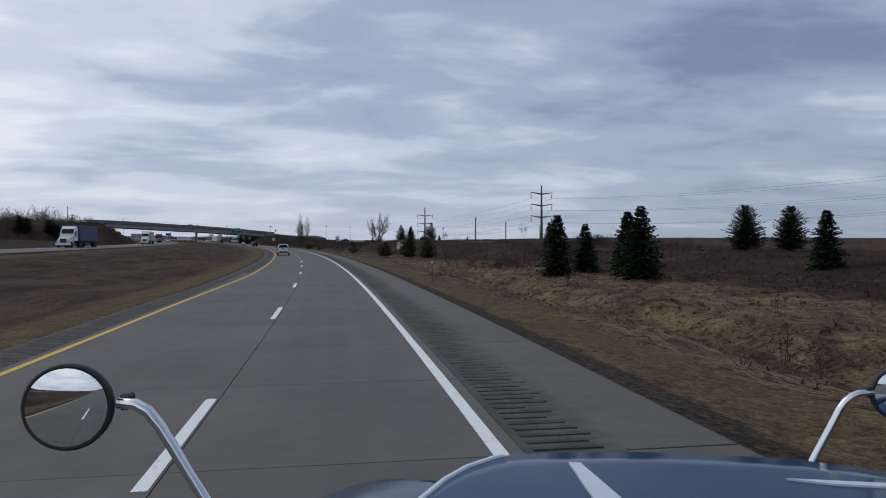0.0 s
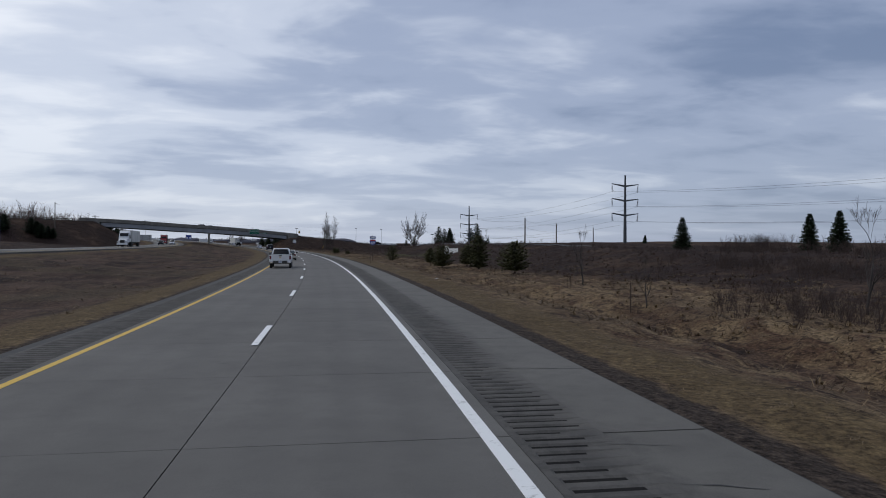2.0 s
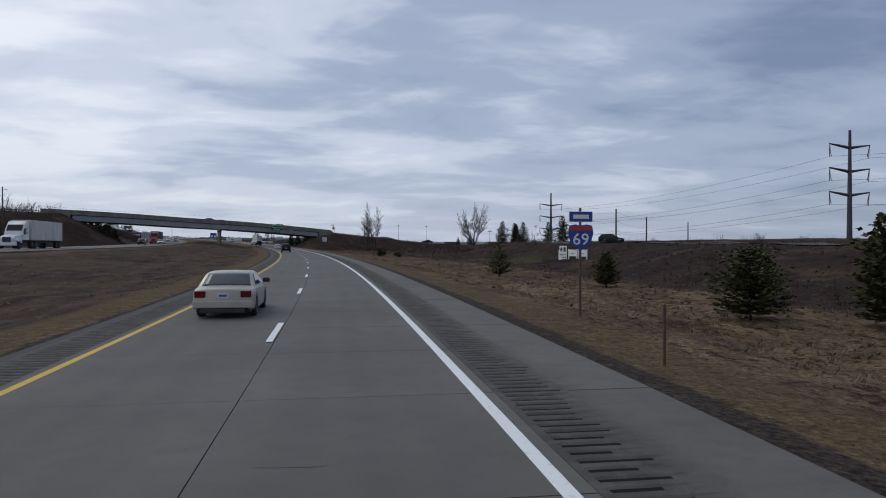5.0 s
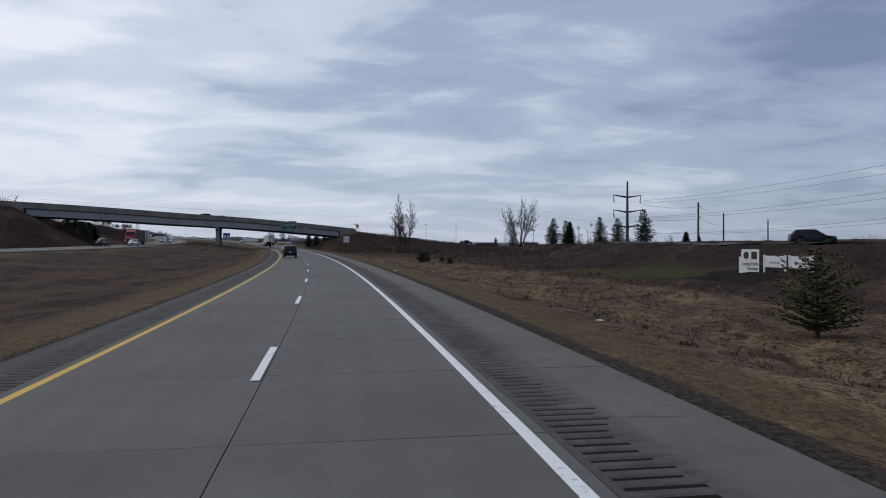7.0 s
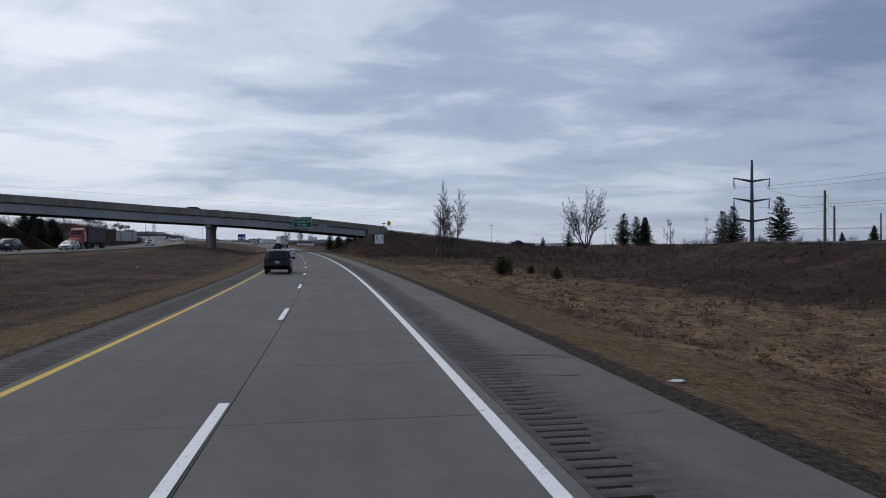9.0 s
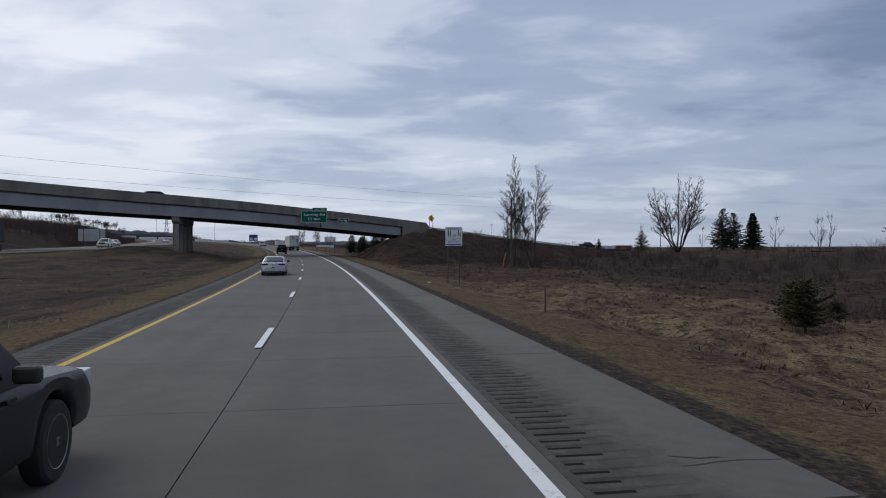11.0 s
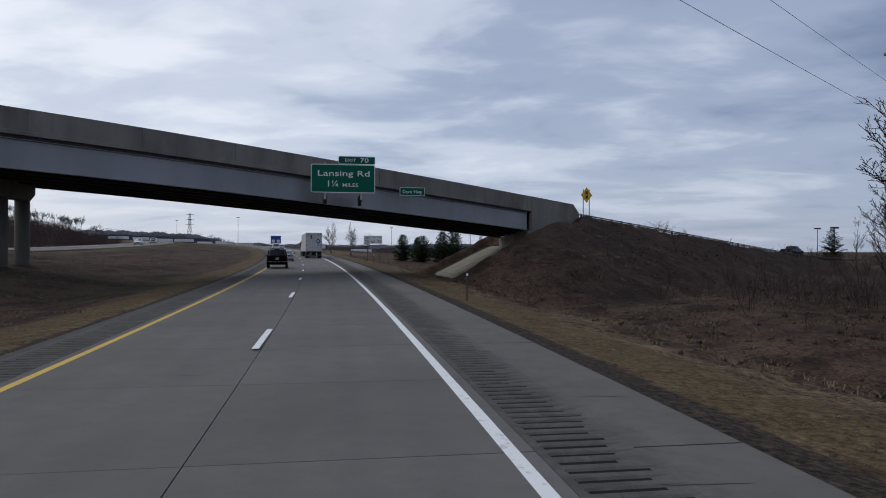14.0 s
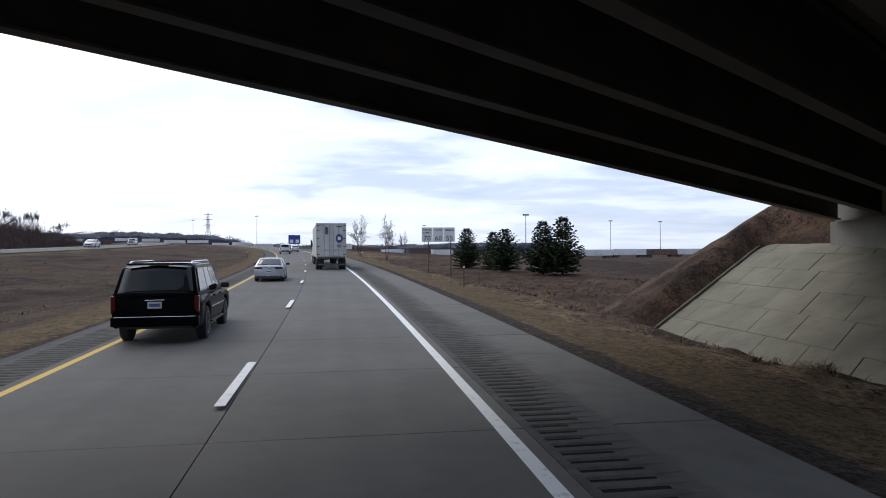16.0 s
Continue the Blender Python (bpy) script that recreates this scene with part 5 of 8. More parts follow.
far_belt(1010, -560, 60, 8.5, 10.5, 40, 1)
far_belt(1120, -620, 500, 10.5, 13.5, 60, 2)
WOODS = [canopy(80 + i, 130) for i in range(4)]
places = []
for _ in range(1500):
    s, d = rnd.choice((1004, 1030, 1116, 1150)) + rnd.uniform(-6, 6), rnd.uniform(-560, 480)
    if s < 1060 and d > 60:
        continue
    x, y, z = spot(s, d)
    places.append((rnd.randrange(4), x, y, z, rnd.uniform(0, 6.28), rnd.uniform(8.5, 11.5) + (2.0 if s > 1060 else 0.0)))
scatter("far_woods", WOODS, places, "far_wood_haze", "crowns of leafless woods along the horizon", "woods")

def thatch(seed, blades, spread, h):
    """Flattened dead grass: long blades lying over one another."""
    rnd = random.Random(seed)
    V, F = [], []
    lay_dir = rnd.uniform(0, 6.2832)
    for _ in range(blades):
        a = lay_dir + rnd.gauss(0, 0.9)
        out = Vector((math.cos(a), math.sin(a), 0))
        b = Vector((rnd.gauss(0, 0.4), rnd.gauss(0, 0.4), 0)) * spread
        side = Vector((-out.y, out.x, 0)) * rnd.uniform(0.005, 0.012)
        ln = spread * rnd.uniform(0.5, 1.1)
        m = b + out * ln * 0.4 + Vector((0, 0, h * rnd.uniform(0.5, 1.2)))
        e = b + out * ln + Vector((0, 0, h * rnd.uniform(0.0, 0.9)))
        n = len(V)
        V.extend((b - side, b + side, m + side, m - side, e))
        F.extend(((n, n + 1, n + 2, n + 3), (n + 3, n + 2, n + 4)))
    return np.array([tuple(v) for v in V]), F


TUFTS = [thatch(100 + i, 12, 0.42, 0.07) for i in range(4)] + [thatch(110 + i, 14, 0.6, 0.16) for i in range(4)] + [tuft(120 + i, 14, 0.20, 1.6, 0.014) for i in range(4)]
TUSSOCKS = [tuft(150 + i, 18, 0.22, 1.8, 0.011) for i in range(5)] + [tuft(160 + i, 9, 0.32, 1.3, 0.009) for i in range(3)]


def bare(s, d):
    """Where no grass grows: the slope paving, the pavements, the lawn and its bed."""
    if 13 < d < 24.5 and 416 < s - (d - 21.3) * 0.61 < 450:
        return True
    return 222 < s < 275 and 34 < d < 56


places = []
for _ in range(9000):
    s, d = rnd.uniform(0, 470), 7.7 + 5 * rnd.random()
    if not bare(s, d):
        x, y, z = spot(s, d, -0.02)
        places.append((rnd.randrange(4), x, y, z, rnd.uniform(0, 6.28), rnd.uniform(0.35, 0.7)))
for _ in range(11000):
    s, d = rnd.uniform(0, 480), 11 + 26 * rnd.random() ** 1.2
    x, y, z = spot(s, d, -0.02)
    if bare(s, d) or noise.noise((x * 0.16, y * 0.16, 3.0)) < rnd.uniform(-0.45, 0.15):
        continue
    places.append((4 + rnd.randrange(8), x, y, z, rnd.uniform(0, 6.28), rnd.uniform(0.7, 1.4)))
for _ in range(3000):
    s, d = rnd.uniform(60, 520), -7.2 - 17 * rnd.random()
    x, y, z = spot(s, d, -0.02)
    places.append((rnd.randrange(6), x, y, z, rnd.uniform(0, 6.28), rnd.uniform(0.6, 1.1)))
scatter("dry_grass", TUFTS, places, "dry_blades", "matted straw-coloured dormant grass", "grass")
places = []
for _ in range(15000):
    s, d = rnd.uniform(0, 480), 14 + 42 * rnd.random() ** 1.1
    x, y, z = spot(s, d, -0.03)
    keep = 0.35 if d > 30 else 0.0
    if bare(s, d) or noise.noise((x * 0.22, y * 0.22, 9.0)) + keep < rnd.uniform(0.0, 0.5):
        continue
    places.append((rnd.randrange(8), x, y, z, rnd.uniform(0, 6.28), rnd.uniform(0.6, 1.25) * (1.35 if d > 24 else 1.0)))
for _ in range(900):
    s, d = rnd.uniform(60, 520), -8 - 17 * rnd.random()
    x, y, z = spot(s, d, -0.03)
    places.append((rnd.randrange(4), x, y, z, rnd.uniform(0, 6.28), rnd.uniform(0.3, 0.6)))
scatter("dark_tussocks", TUSSOCKS, places, "dark_weeds", "dark brown tussocks of dead weeds", "weeds")
STALKS = [weed(140 + i, 1.0) for i in range(5)]
places = []
for _ in range(220):
    s, d = rnd.uniform(10, 420), rnd.uniform(14, 46)
    x, y, z = spot(s, d)
    places.append((rnd.randrange(5), x, y, z, rnd.uniform(0, 6.28), rnd.uniform(0.5, 1.3)))
scatter("dry_weeds", STALKS, places, "dark_weeds", "dry brown weed stalks standing in the ditch", "weeds")

# ---- vehicles: local y runs ahead from the tail, x to the right, z up from the ground ----
def wheel(parent, x, y, r, w, rim="wheel_alloy", side=1, n=22):
    bm = bmesh.new()
    m = Matrix.Translation((x, y, r))
    k = r * 0.66
    lathe(bm, ((-w / 2, k), (-w / 2, r * 0.9), (-w * 0.38, r * 0.985), (-w * 0.2, r), (w * 0.2, r), (w * 0.38, r * 0.985), (w / 2, r * 0.9), (w / 2, k)), n, m)
    bmesh.ops.recalc_face_normals(bm, faces=bm.faces[:])
    tyre = part("tyre", bm, "tyre_rubber", parent, smooth_faces=False)
    bm = bmesh.new()
    e = w / 2 * side
    lathe(bm, ((e - 0.05 * side, k * 1.0), (e + 0.004 * side, k * 0.98), (e - 0.01 * side, k * 0.86), (e - 0.045 * side, k * 0.8), (e - 0.03 * side, k * 0.28), (e + 0.0 * side, k * 0.2), (e + 0.0 * side, 0.02)), n, m)
    for j in range(6):
        a = 6.2832 * j / 6
        c, s = math.cos(a), math.sin(a)
        p = [Vector((e - 0.012 * side, c * k * f - s * q * k, s * k * f + c * q * k)) for f, q in ((0.2, -0.10), (0.86, -0.07), (0.86, 0.07), (0.2, 0.10))]
        lo = [v - Vector((0.03 * side, 0, 0)) for v in p]
        a1, b1 = [bm.verts.new(m @ v) for v in p], [bm.verts.new(m @ v) for v in lo]
        bm.faces.new(a1)
        for i in range(4):
            bm.faces.new((a1[i], b1[i], b1[(i + 1) % 4], a1[(i + 1) % 4]))
    bmesh.ops.recalc_face_normals(bm, faces=bm.faces[:])
    part("rim", bm, rim, tyre)
    return tyre


def prism(bm, pts, halves, bulge=0.0):
    """Extrudes a side outline (y, z) across x. halves: half width at each point. bulge pushes the middle of ends out."""
    cols = (-1, -0.9, -0.5, 0, 0.5, 0.9, 1)
    rows = []
    ymid = sum(p[0] for p in pts) / len(pts)
    for c in cols:
        row = []
        for (y, z), w in zip(pts, halves):
            yy = y - math.copysign(bulge * (abs(c) ** 3), y - ymid)
            row.append(bm.verts.new((c * w, yy, z)))
        rows.append(row)
    n = len(pts)
    for a, b in zip(rows, rows[1:]):
        for i in range(n):
            bm.faces.new((a[i], a[(i + 1) % n], b[(i + 1) % n], b[i]))
    bm.faces.new(rows[0][::-1]), bm.faces.new(rows[-1])
    bmesh.ops.recalc_face_normals(bm, faces=bm.faces[:])


def car_body(spec):
    """The lower body: rounded sections along its length, rounded ends in plan, wheel arches cut from below."""
    L, W, zlo, r = spec["L"], spec["W"] / 2, spec["clear"], spec["wheel"] * 1.13
    tail = spec.get("tail_at", 0.0)
    ty, tz = zip(*spec["top"][2:-1])
    ends = [0.0, 0.02, 0.05, 0.1, 0.18, 0.3]
    ys = [tail + e for e in ends] + list(np.arange(tail + 0.37, L - 0.36, 0.065)) + [L - e for e in ends[::-1]]
    bm, last = bmesh.new(), None
    for y in ys:
        e = min(y - tail, L - y)
        k = 1 - min(e / 0.45, 1)
        w = W * (0.90 + 0.10 * math.sqrt(1 - k * k))
        q = (1 - min(e / 0.09, 1)) ** 2
        zt = sum(float(np.interp(y + o, ty, tz)) for o in (-0.07, 0, 0.07)) / 3 - 0.045 * q
        zb = zlo + 0.05 * q + 0.09 * (1 - min((y - tail) / 0.9, 1)) * (W < 0.95)
        for wy in spec["axles"]:
            if abs(y - wy) < r:
                zb = max(zb, spec["wheel"] + math.sqrt(r * r - (y - wy) ** 2))
        back = 0.05 if y < tail + 0.15 else 0.0
        half = [(0, zt + 0.015, 0), (0.55, zt + 0.01, 0), (0.85, zt - 0.012, 0), (0.95, zt - 0.045, 0), (0.99, zt - 0.12, 0), (1.0, zt - 0.3 * (zt - zb), 0),
                (1.0, zt - 0.55 * (zt - zb), back), (0.992, zt - 0.75 * (zt - zb), back), (0.965, zb + 0.03, back), (0.90, zb, back * 0.5)]
        row = [bm.verts.new((-x * w, y - o, z)) for x, z, o in half[:0:-1]] + [bm.verts.new((x * w, y - o, z)) for x, z, o in half]
        if last:
            for i in range(len(row) - 1):
                bm.faces.new((last[i], last[i + 1], row[i + 1], row[i]))
        else:
            bm.faces.new(row[::-1])
        last = row
    bm.faces.new(last)
    bmesh.ops.recalc_face_normals(bm, faces=bm.faces[:])
    return bm


def cabin_line(cab):
    """The cabin's outline from the tail over the roof to the hood, its corners rounded."""
    pts = []
    for a, b in zip(cab, cab[1:]):
        pts += [(a[0] + (b[0] - a[0]) * i / 8, a[1] + (b[1] - a[1]) * i / 8) for i in range(8)]
    pts.append(cab[-1])
    for _ in range(2):
        pts = [pts[0]] + [tuple((a[k] + 2 * b[k] + c[k]) / 4 for k in (0, 1)) for a, b, c in zip(pts, pts[1:], pts[2:])] + [pts[-1]]
    return pts


def cabin_point(cab, wb, wt, p, c):
    """A point of the cabin's skin: p on its outline, c across it from -1 to 1."""
    up = (p[1] - cab[0][1]) / (cab[1][1] - cab[0][1])
    w = wb + (wt - wb) * max(0.0, min(up, 1.0))
    mid = (cab[1][0] + cab[2][0]) / 2
    lean = max(-1.0, min(1.0, (p[0] - mid) / 0.9))
    return Vector((c * w, p[0] + 0.08 * lean * (1 - c * c), p[1] + 0.03 * (1 - c * c) - 0.035 * max(0.0, abs(c) - 0.9) / 0.1 * min(1.0, max(0.0, up))))


def car_cabin(cab, wb, wt):
    bm, last = bmesh.new(), None
    cols = (-1, -0.97, -0.9, -0.5, 0, 0.5, 0.9, 0.97, 1)
    for p in cabin_line(cab):
        row = [bm.verts.new(cabin_point(cab, wb, wt, p, c)) for c in cols]
        foot = [bm.verts.new((s * wb, p[0], min(cab[0][1], p[1]) - 0.02)) for s in (-1, 1)]
        row = [foot[0]] + row + [foot[1]]
        if last:
            for i in range(len(row) - 1):
                bm.faces.new((last[i], last[i + 1], row[i + 1], row[i]))
        last = row
    bmesh.ops.recalc_face_normals(bm, faces=bm.faces[:])
    return bm


def car_glass(cab, wb, wt, seg, k):
    """A curved pane over one stretch of the cabin's outline: 0 the rear window, 2 the windshield."""
    pts = cabin_line(cab)[seg * 8:seg * 8 + 9]
    n = (Vector((0, pts[8][1] - pts[0][1], -(pts[8][0] - pts[0][0])))).normalized() 
    if n.z < 0:
        n = -n
    bm, last = bmesh.new(), None
    lo, hi = 0.5 - k / 2, 0.5 + k / 2
    for i in range(9):
        f = (lo + (hi - lo) * i / 8) * 8
        a = min(int(f), 7)
        p = tuple(pts[a][q] + (pts[a + 1][q] - pts[a][q]) * (f - a) for q in (0, 1))
        row = [bm.verts.new(cabin_point(cab, wb, wt, p, c * min(k + 0.03, 0.9)) + n * 0.010) for c in (-1, -0.75, -0.5, -0.25, 0, 0.25, 0.5, 0.75, 1)]
        if last:
            for j in range(8):
                bm.faces.new((last[j], last[j + 1], row[j + 1], row[j]))
        last = row
    rim = bmesh.ops.extrude_face_region(bm, geom=bm.faces[:])
    bmesh.ops.translate(bm, vec=-n * 0.016, verts=[v for v in rim["geom"] if isinstance(v, bmesh.types.BMVert)])
    bmesh.ops.recalc_face_normals(bm, faces=bm.faces[:])
    return bm


def panel(bm, pts, off, thick=0.012):
    """A thin plate over the polygon pts, moved off along its normal."""
    pts = [Vector(p) for p in pts]
    nrm = (pts[1] - pts[0]).cross(pts[2] - pts[0]).normalized()
    a = [bm.verts.new(p + nrm * (off + thick)) for p in pts]
    b = [bm.verts.new(p + nrm * (off - 0.02)) for p in pts]
    n = len(pts)
    bm.faces.new(a), bm.faces.new(b[::-1])
    for i in range(n):
        bm.faces.new((a[i], b[i], b[(i + 1) % n], a[(i + 1) % n]))


def inset(pts, k):
    c = sum((Vector(p) for p in pts), Vector()) / len(pts)
    return [c + (Vector(p) - c) * k for p in pts]


def plate(parent, x, y, z, face=-1):
    """A licence plate; its writing is a plain bar."""
    bm = bmesh.new()
    box(bm, x - 0.155, x + 0.155, y - 0.008, y + 0.008, z - 0.078, z + 0.078)
    p = part("licence_plate", bm, "plate_white", parent)
    bm = bmesh.new()
    box(bm, x - 0.12, x + 0.12, y + face * 0.013 - 0.003, y + face * 0.013 + 0.003, z - 0.035, z + 0.035)
    part("bar", bm, "plate_blue", p)


def car(kind, paint, spec, label, category, m, lights="rear", glass="tinted_glass"):
    """A car from its outlines; spec: see the calls."""
    thing = tagged(new(kind), label, category)
    thing.matrix_basis = m
    L, W, top, cab = spec["L"], spec["W"] / 2, spec["top"], spec["cab"]
    zlo, wr, wheels, belt = spec["clear"], spec["wheel"], spec["axles"], spec["belt"]
    part("body", car_body(spec), paint, thing, smooth_faces=True).data.set_sharp_from_angle(angle=radians(40))
    # floor shade pan
    bm = bmesh.new()
    box(bm, -W * 0.86, W * 0.86, 0.25, L - 0.25, zlo - 0.03, zlo + 0.32)
    part("underbody", bm, "black_trim", thing)
    # cabin
    (y0, z0), (y1, z1), (y2, z2), (y3, z3) = cab
    wt, wb = W * spec.get("roof", 0.80), W * 0.945
    part("cabin", car_cabin(cab, wb, wt), spec.get("cabin_paint", paint), thing, smooth_faces=True).data.set_sharp_from_angle(angle=radians(45))
    part("rear_window", car_glass(cab, wb, wt, 0, spec.get("rear_inset", 0.84)), glass, thing, smooth_faces=True)
    part("windshield", car_glass(cab, wb, wt, 2, 0.88), "tinted_glass", thing, smooth_faces=True)
    if spec.get("valance"):
        bm = bmesh.new()
        box(bm, -W * 0.72, W * 0.72, -0.045, 0.12, zlo - 0.02, zlo + 0.13)
        bevel(bm, 0.03, 2)
        part("rear_valance", bm, "black_trim", thing)
    for s in (-1, 1):
        cuts = spec["windows"]
        for a, b in zip(cuts, cuts[1:]):
            def at_side(f, up):
                lo, hi = y0 + (y3 - y0) * f, y1 + (y2 - y1) * f
                return Vector((s * (wb + (wt - wb) * up), lo + (hi - lo) * up, z0 + (z1 - z0) * up))
            pts = [at_side(a + 0.012, 0.12), at_side(b - 0.012, 0.12), at_side(b - 0.015, 0.86), at_side(a + 0.015, 0.86)]
            bm = bmesh.new()
            panel(bm, pts if s > 0 else pts[::-1], 0.004)
            part("side_window", bm, glass if a < 0.4 else "tinted_glass", thing)
        # mirror, handles
        bm = bmesh.new()
        box(bm, s * W * 0.99, s * (W + 0.23), y3 - 0.62, y3 - 0.50, belt + 0.03, belt + 0.19)
        bevel(bm, 0.055, 3)
        part("door_mirror", bm, spec.get("mirror", "black_trim"), thing)
        for hy in spec["handles"]:
            bm = bmesh.new()
            box(bm, s * (W - 0.01), s * (W + 0.025), hy - 0.09, hy + 0.09, belt - 0.12, belt - 0.08)
            part("door_handle", bm, spec.get("handle_mat", paint), thing)
        for i, wy in enumerate(wheels):
            wheel(thing, s * (W - 0.115), wy, wr, 0.23, side=s)
        # lamps
        tl = spec["tail"]
        bm = bmesh.new()
        box(bm, s * tl[0], s * tl[1], tl[4] - 0.015, tl[4] + tl[5], tl[2], tl[3])
        bevel(bm, 0.02, 2)
        part("tail_light", bm, "red_lens", thing)
        hl = spec.get("head")
        if hl:
            bm = bmesh.new()
            box(bm, s * hl[0], s * hl[1], L - hl[5], L - hl[4] + 0.015, hl[2], hl[3])
            bevel(bm, 0.02, 2)
            part("headlight", bm, "clear_lens", thing)
    bp = spec.get("bumper")
    if bp:
        bm = bmesh.new()
        box(bm, -W * 0.97, W * 0.97, -0.06, 0.18, bp[0], bp[1])
        bevel(bm, 0.03, 2)
        part("rear_bumper", bm, bp[2], thing)
    if lights == "front":
        bm = bmesh.new()
        box(bm, -W * 0.55, W * 0.55, L - 0.10, L + 0.012, spec["grille"][0], spec["grille"][1])
        part("grille", bm, "black_trim", thing)
    plate(thing, 0, spec["plate"][0], spec["plate"][1])
    return thing


SEDAN = dict(L=4.8, W=1.83, clear=0.20, wheel=0.33, axles=(0.98, 3.75), belt=0.95, bulge=0.2,
             top=((0.02, 0.42), (0.0, 0.62), (0.05, 0.98), (0.75, 1.03), (3.35, 0.98), (4.55, 0.78), (4.76, 0.62), (4.8, 0.40)),
             cab=((0.62, 0.98), (1.45, 1.43), (2.5, 1.46), (3.55, 0.94)), windows=(0.14, 0.44, 0.68, 0.90), handles=(1.75, 2.75),
             tail=(0.38, 0.865, 0.79, 0.91, -0.02, 0.2), head=(0.45, 0.85, 0.60, 0.74, 0.03, 0.3), plate=(-0.055, 0.63), grille=(0.42, 0.62), roof=0.76, valance=True)
OLD_SEDAN = dict(SEDAN, L=4.75, top=((0.02, 0.40), (0.0, 0.55), (0.03, 0.93), (0.85, 0.99), (3.3, 0.93), (4.55, 0.75), (4.72, 0.60), (4.75, 0.38)),
                 cab=((0.72, 0.94), (1.35, 1.38), (2.55, 1.40), (3.45, 0.92)), tail=(0.52, 0.84, 0.66, 0.86, -0.03, 0.15), plate=(-0.03, 0.72),
                 bumper=(0.34, 0.56, "beige_car_paint"), roof=0.78)
BIG_SUV = dict(L=5.6, W=2.01, clear=0.40, wheel=0.42, axles=(1.15, 4.45), belt=1.15, bulge=0.07,
               top=((0.02, 0.5), (0.0, 0.9), (0.03, 1.16), (1.2, 1.18), (4.0, 1.16), (5.3, 1.06), (5.56, 0.85), (5.6, 0.5)),
               cab=((0.06, 1.14), (0.42, 1.90), (3.1, 1.92), (4.05, 1.12)), windows=(0.06, 0.36, 0.60, 0.88), handles=(2.3, 3.4), roof=0.80, rear_inset=0.90,
               tail=(0.875, 0.975, 0.76, 1.16, -0.005, 0.16), head=(0.55, 0.95, 0.78, 0.98, 0.03, 0.3), plate=(-0.055, 0.95), bumper=(0.46, 0.68, "black_car_paint"), grille=(0.6, 0.95))
CROSSOVER = dict(BIG_SUV, L=4.75, W=1.87, wheel=0.36, axles=(0.95, 3.75), clear=0.22, belt=1.05,
                 top=((0.02, 0.45), (0.0, 0.8), (0.05, 1.06), (1.0, 1.08), (3.4, 1.04), (4.5, 0.92), (4.72, 0.75), (4.75, 0.45)),
                 cab=((0.1, 1.04), (0.6, 1.66), (2.6, 1.70), (3.6, 1.02)), handles=(1.9, 2.9), tail=(0.7, 0.92, 0.85, 1.15, 0.0, 0.2),
                 head=(0.5, 0.88, 0.70, 0.88, 0.03, 0.3), bumper=None)


def ribs(thing, y, mat, items):
    for x0, x1, z0, z1 in items:
        bm = bmesh.new()
        box(bm, x0, x1, y - 0.018, y + 0.018, z0, z1)
        bevel(bm, 0.006, 1)
        part("trim_bar", bm, mat, thing)


def pickup(m, paint, label, front=False):
    spec = dict(L=5.85, W=2.03, tail_at=0.06, clear=0.46, wheel=0.42, axles=(1.15, 4.80), belt=1.22, bulge=0.05,
                top=((0.06, 0.62), (0.05, 0.8), (0.05, 1.30), (2.25, 1.30), (2.27, 1.26), (4.3, 1.22), (5.6, 1.12), (5.82, 0.9), (5.85, 0.55)),
                cab=((2.22, 1.20), (2.42, 1.86), (3.55, 1.88), (4.35, 1.20)), windows=(0.05, 0.40, 0.88), handles=(2.75, 3.5), roof=0.76, rear_inset=0.80,
                tail=(0.83, 0.985, 0.84, 1.20, 0.04, 0.22), head=(0.55, 0.98, 0.82, 1.08, 0.03, 0.3), plate=(-0.07, 0.60), bumper=(0.48, 0.70, "chrome"),
                handle_mat="black_trim", grille=(0.7, 1.05))
    t = car("pickup_truck", paint, spec, label, "pickup truck", m, "front" if front else "rear")
    for y0, y1, x0, x1 in ((0.12, 2.15, -0.86, 0.86),):
        bm = bmesh.new()
        box(bm, x0, x1, y0, y1, 1.290, 1.304)
        part("bed_liner", bm, "black_trim", t, "black liner of the open bed")
    for s in (-1, 1):
        bm = bmesh.new()
        box(bm, s * 0.87, s * 0.985, 0.08, 2.2, 1.295, 1.345)
        bevel(bm, 0.012, 1)
        part("bed_rail", bm, "black_trim", t)
    bm = bmesh.new()
    box(bm, -0.80, 0.80, 0.022, 0.062, 0.78, 1.335)
    bevel(bm, 0.012, 1)
    tg = part("tailgate", bm, paint, t)
    bm = bmesh.new()
    box(bm, -0.79, 0.79, 0.012, 0.07, 1.335, 1.362)
    part("tailgate_cap", bm, "black_trim", tg)
    bm = bmesh.new()
    box(bm, -0.14, 0.14, 0.006, 0.03, 1.13, 1.25)
    bevel(bm, 0.02, 2)
    part("tailgate_handle", bm, "black_trim", tg)
    bm = bmesh.new()
    box(bm, -0.11, 0.11, 0.008, 0.03, 0.985, 1.03)
    box(bm, -0.045, 0.045, 0.006, 0.03, 0.965, 1.05)
    part("badge", bm, "gold_badge", tg)
    bm = bmesh.new()
    box(bm, -0.22, 0.22, 2.40, 2.46, 1.80, 1.85)
    bevel(bm, 0.012, 1)
    part("brake_light", bm, "red_lens", t)
    bm = bmesh.new()
    box(bm, -0.66, 0.66, -0.075, 0.02, 0.47, 0.72)
    part("bumper_step", bm, "black_trim", t)
    return t


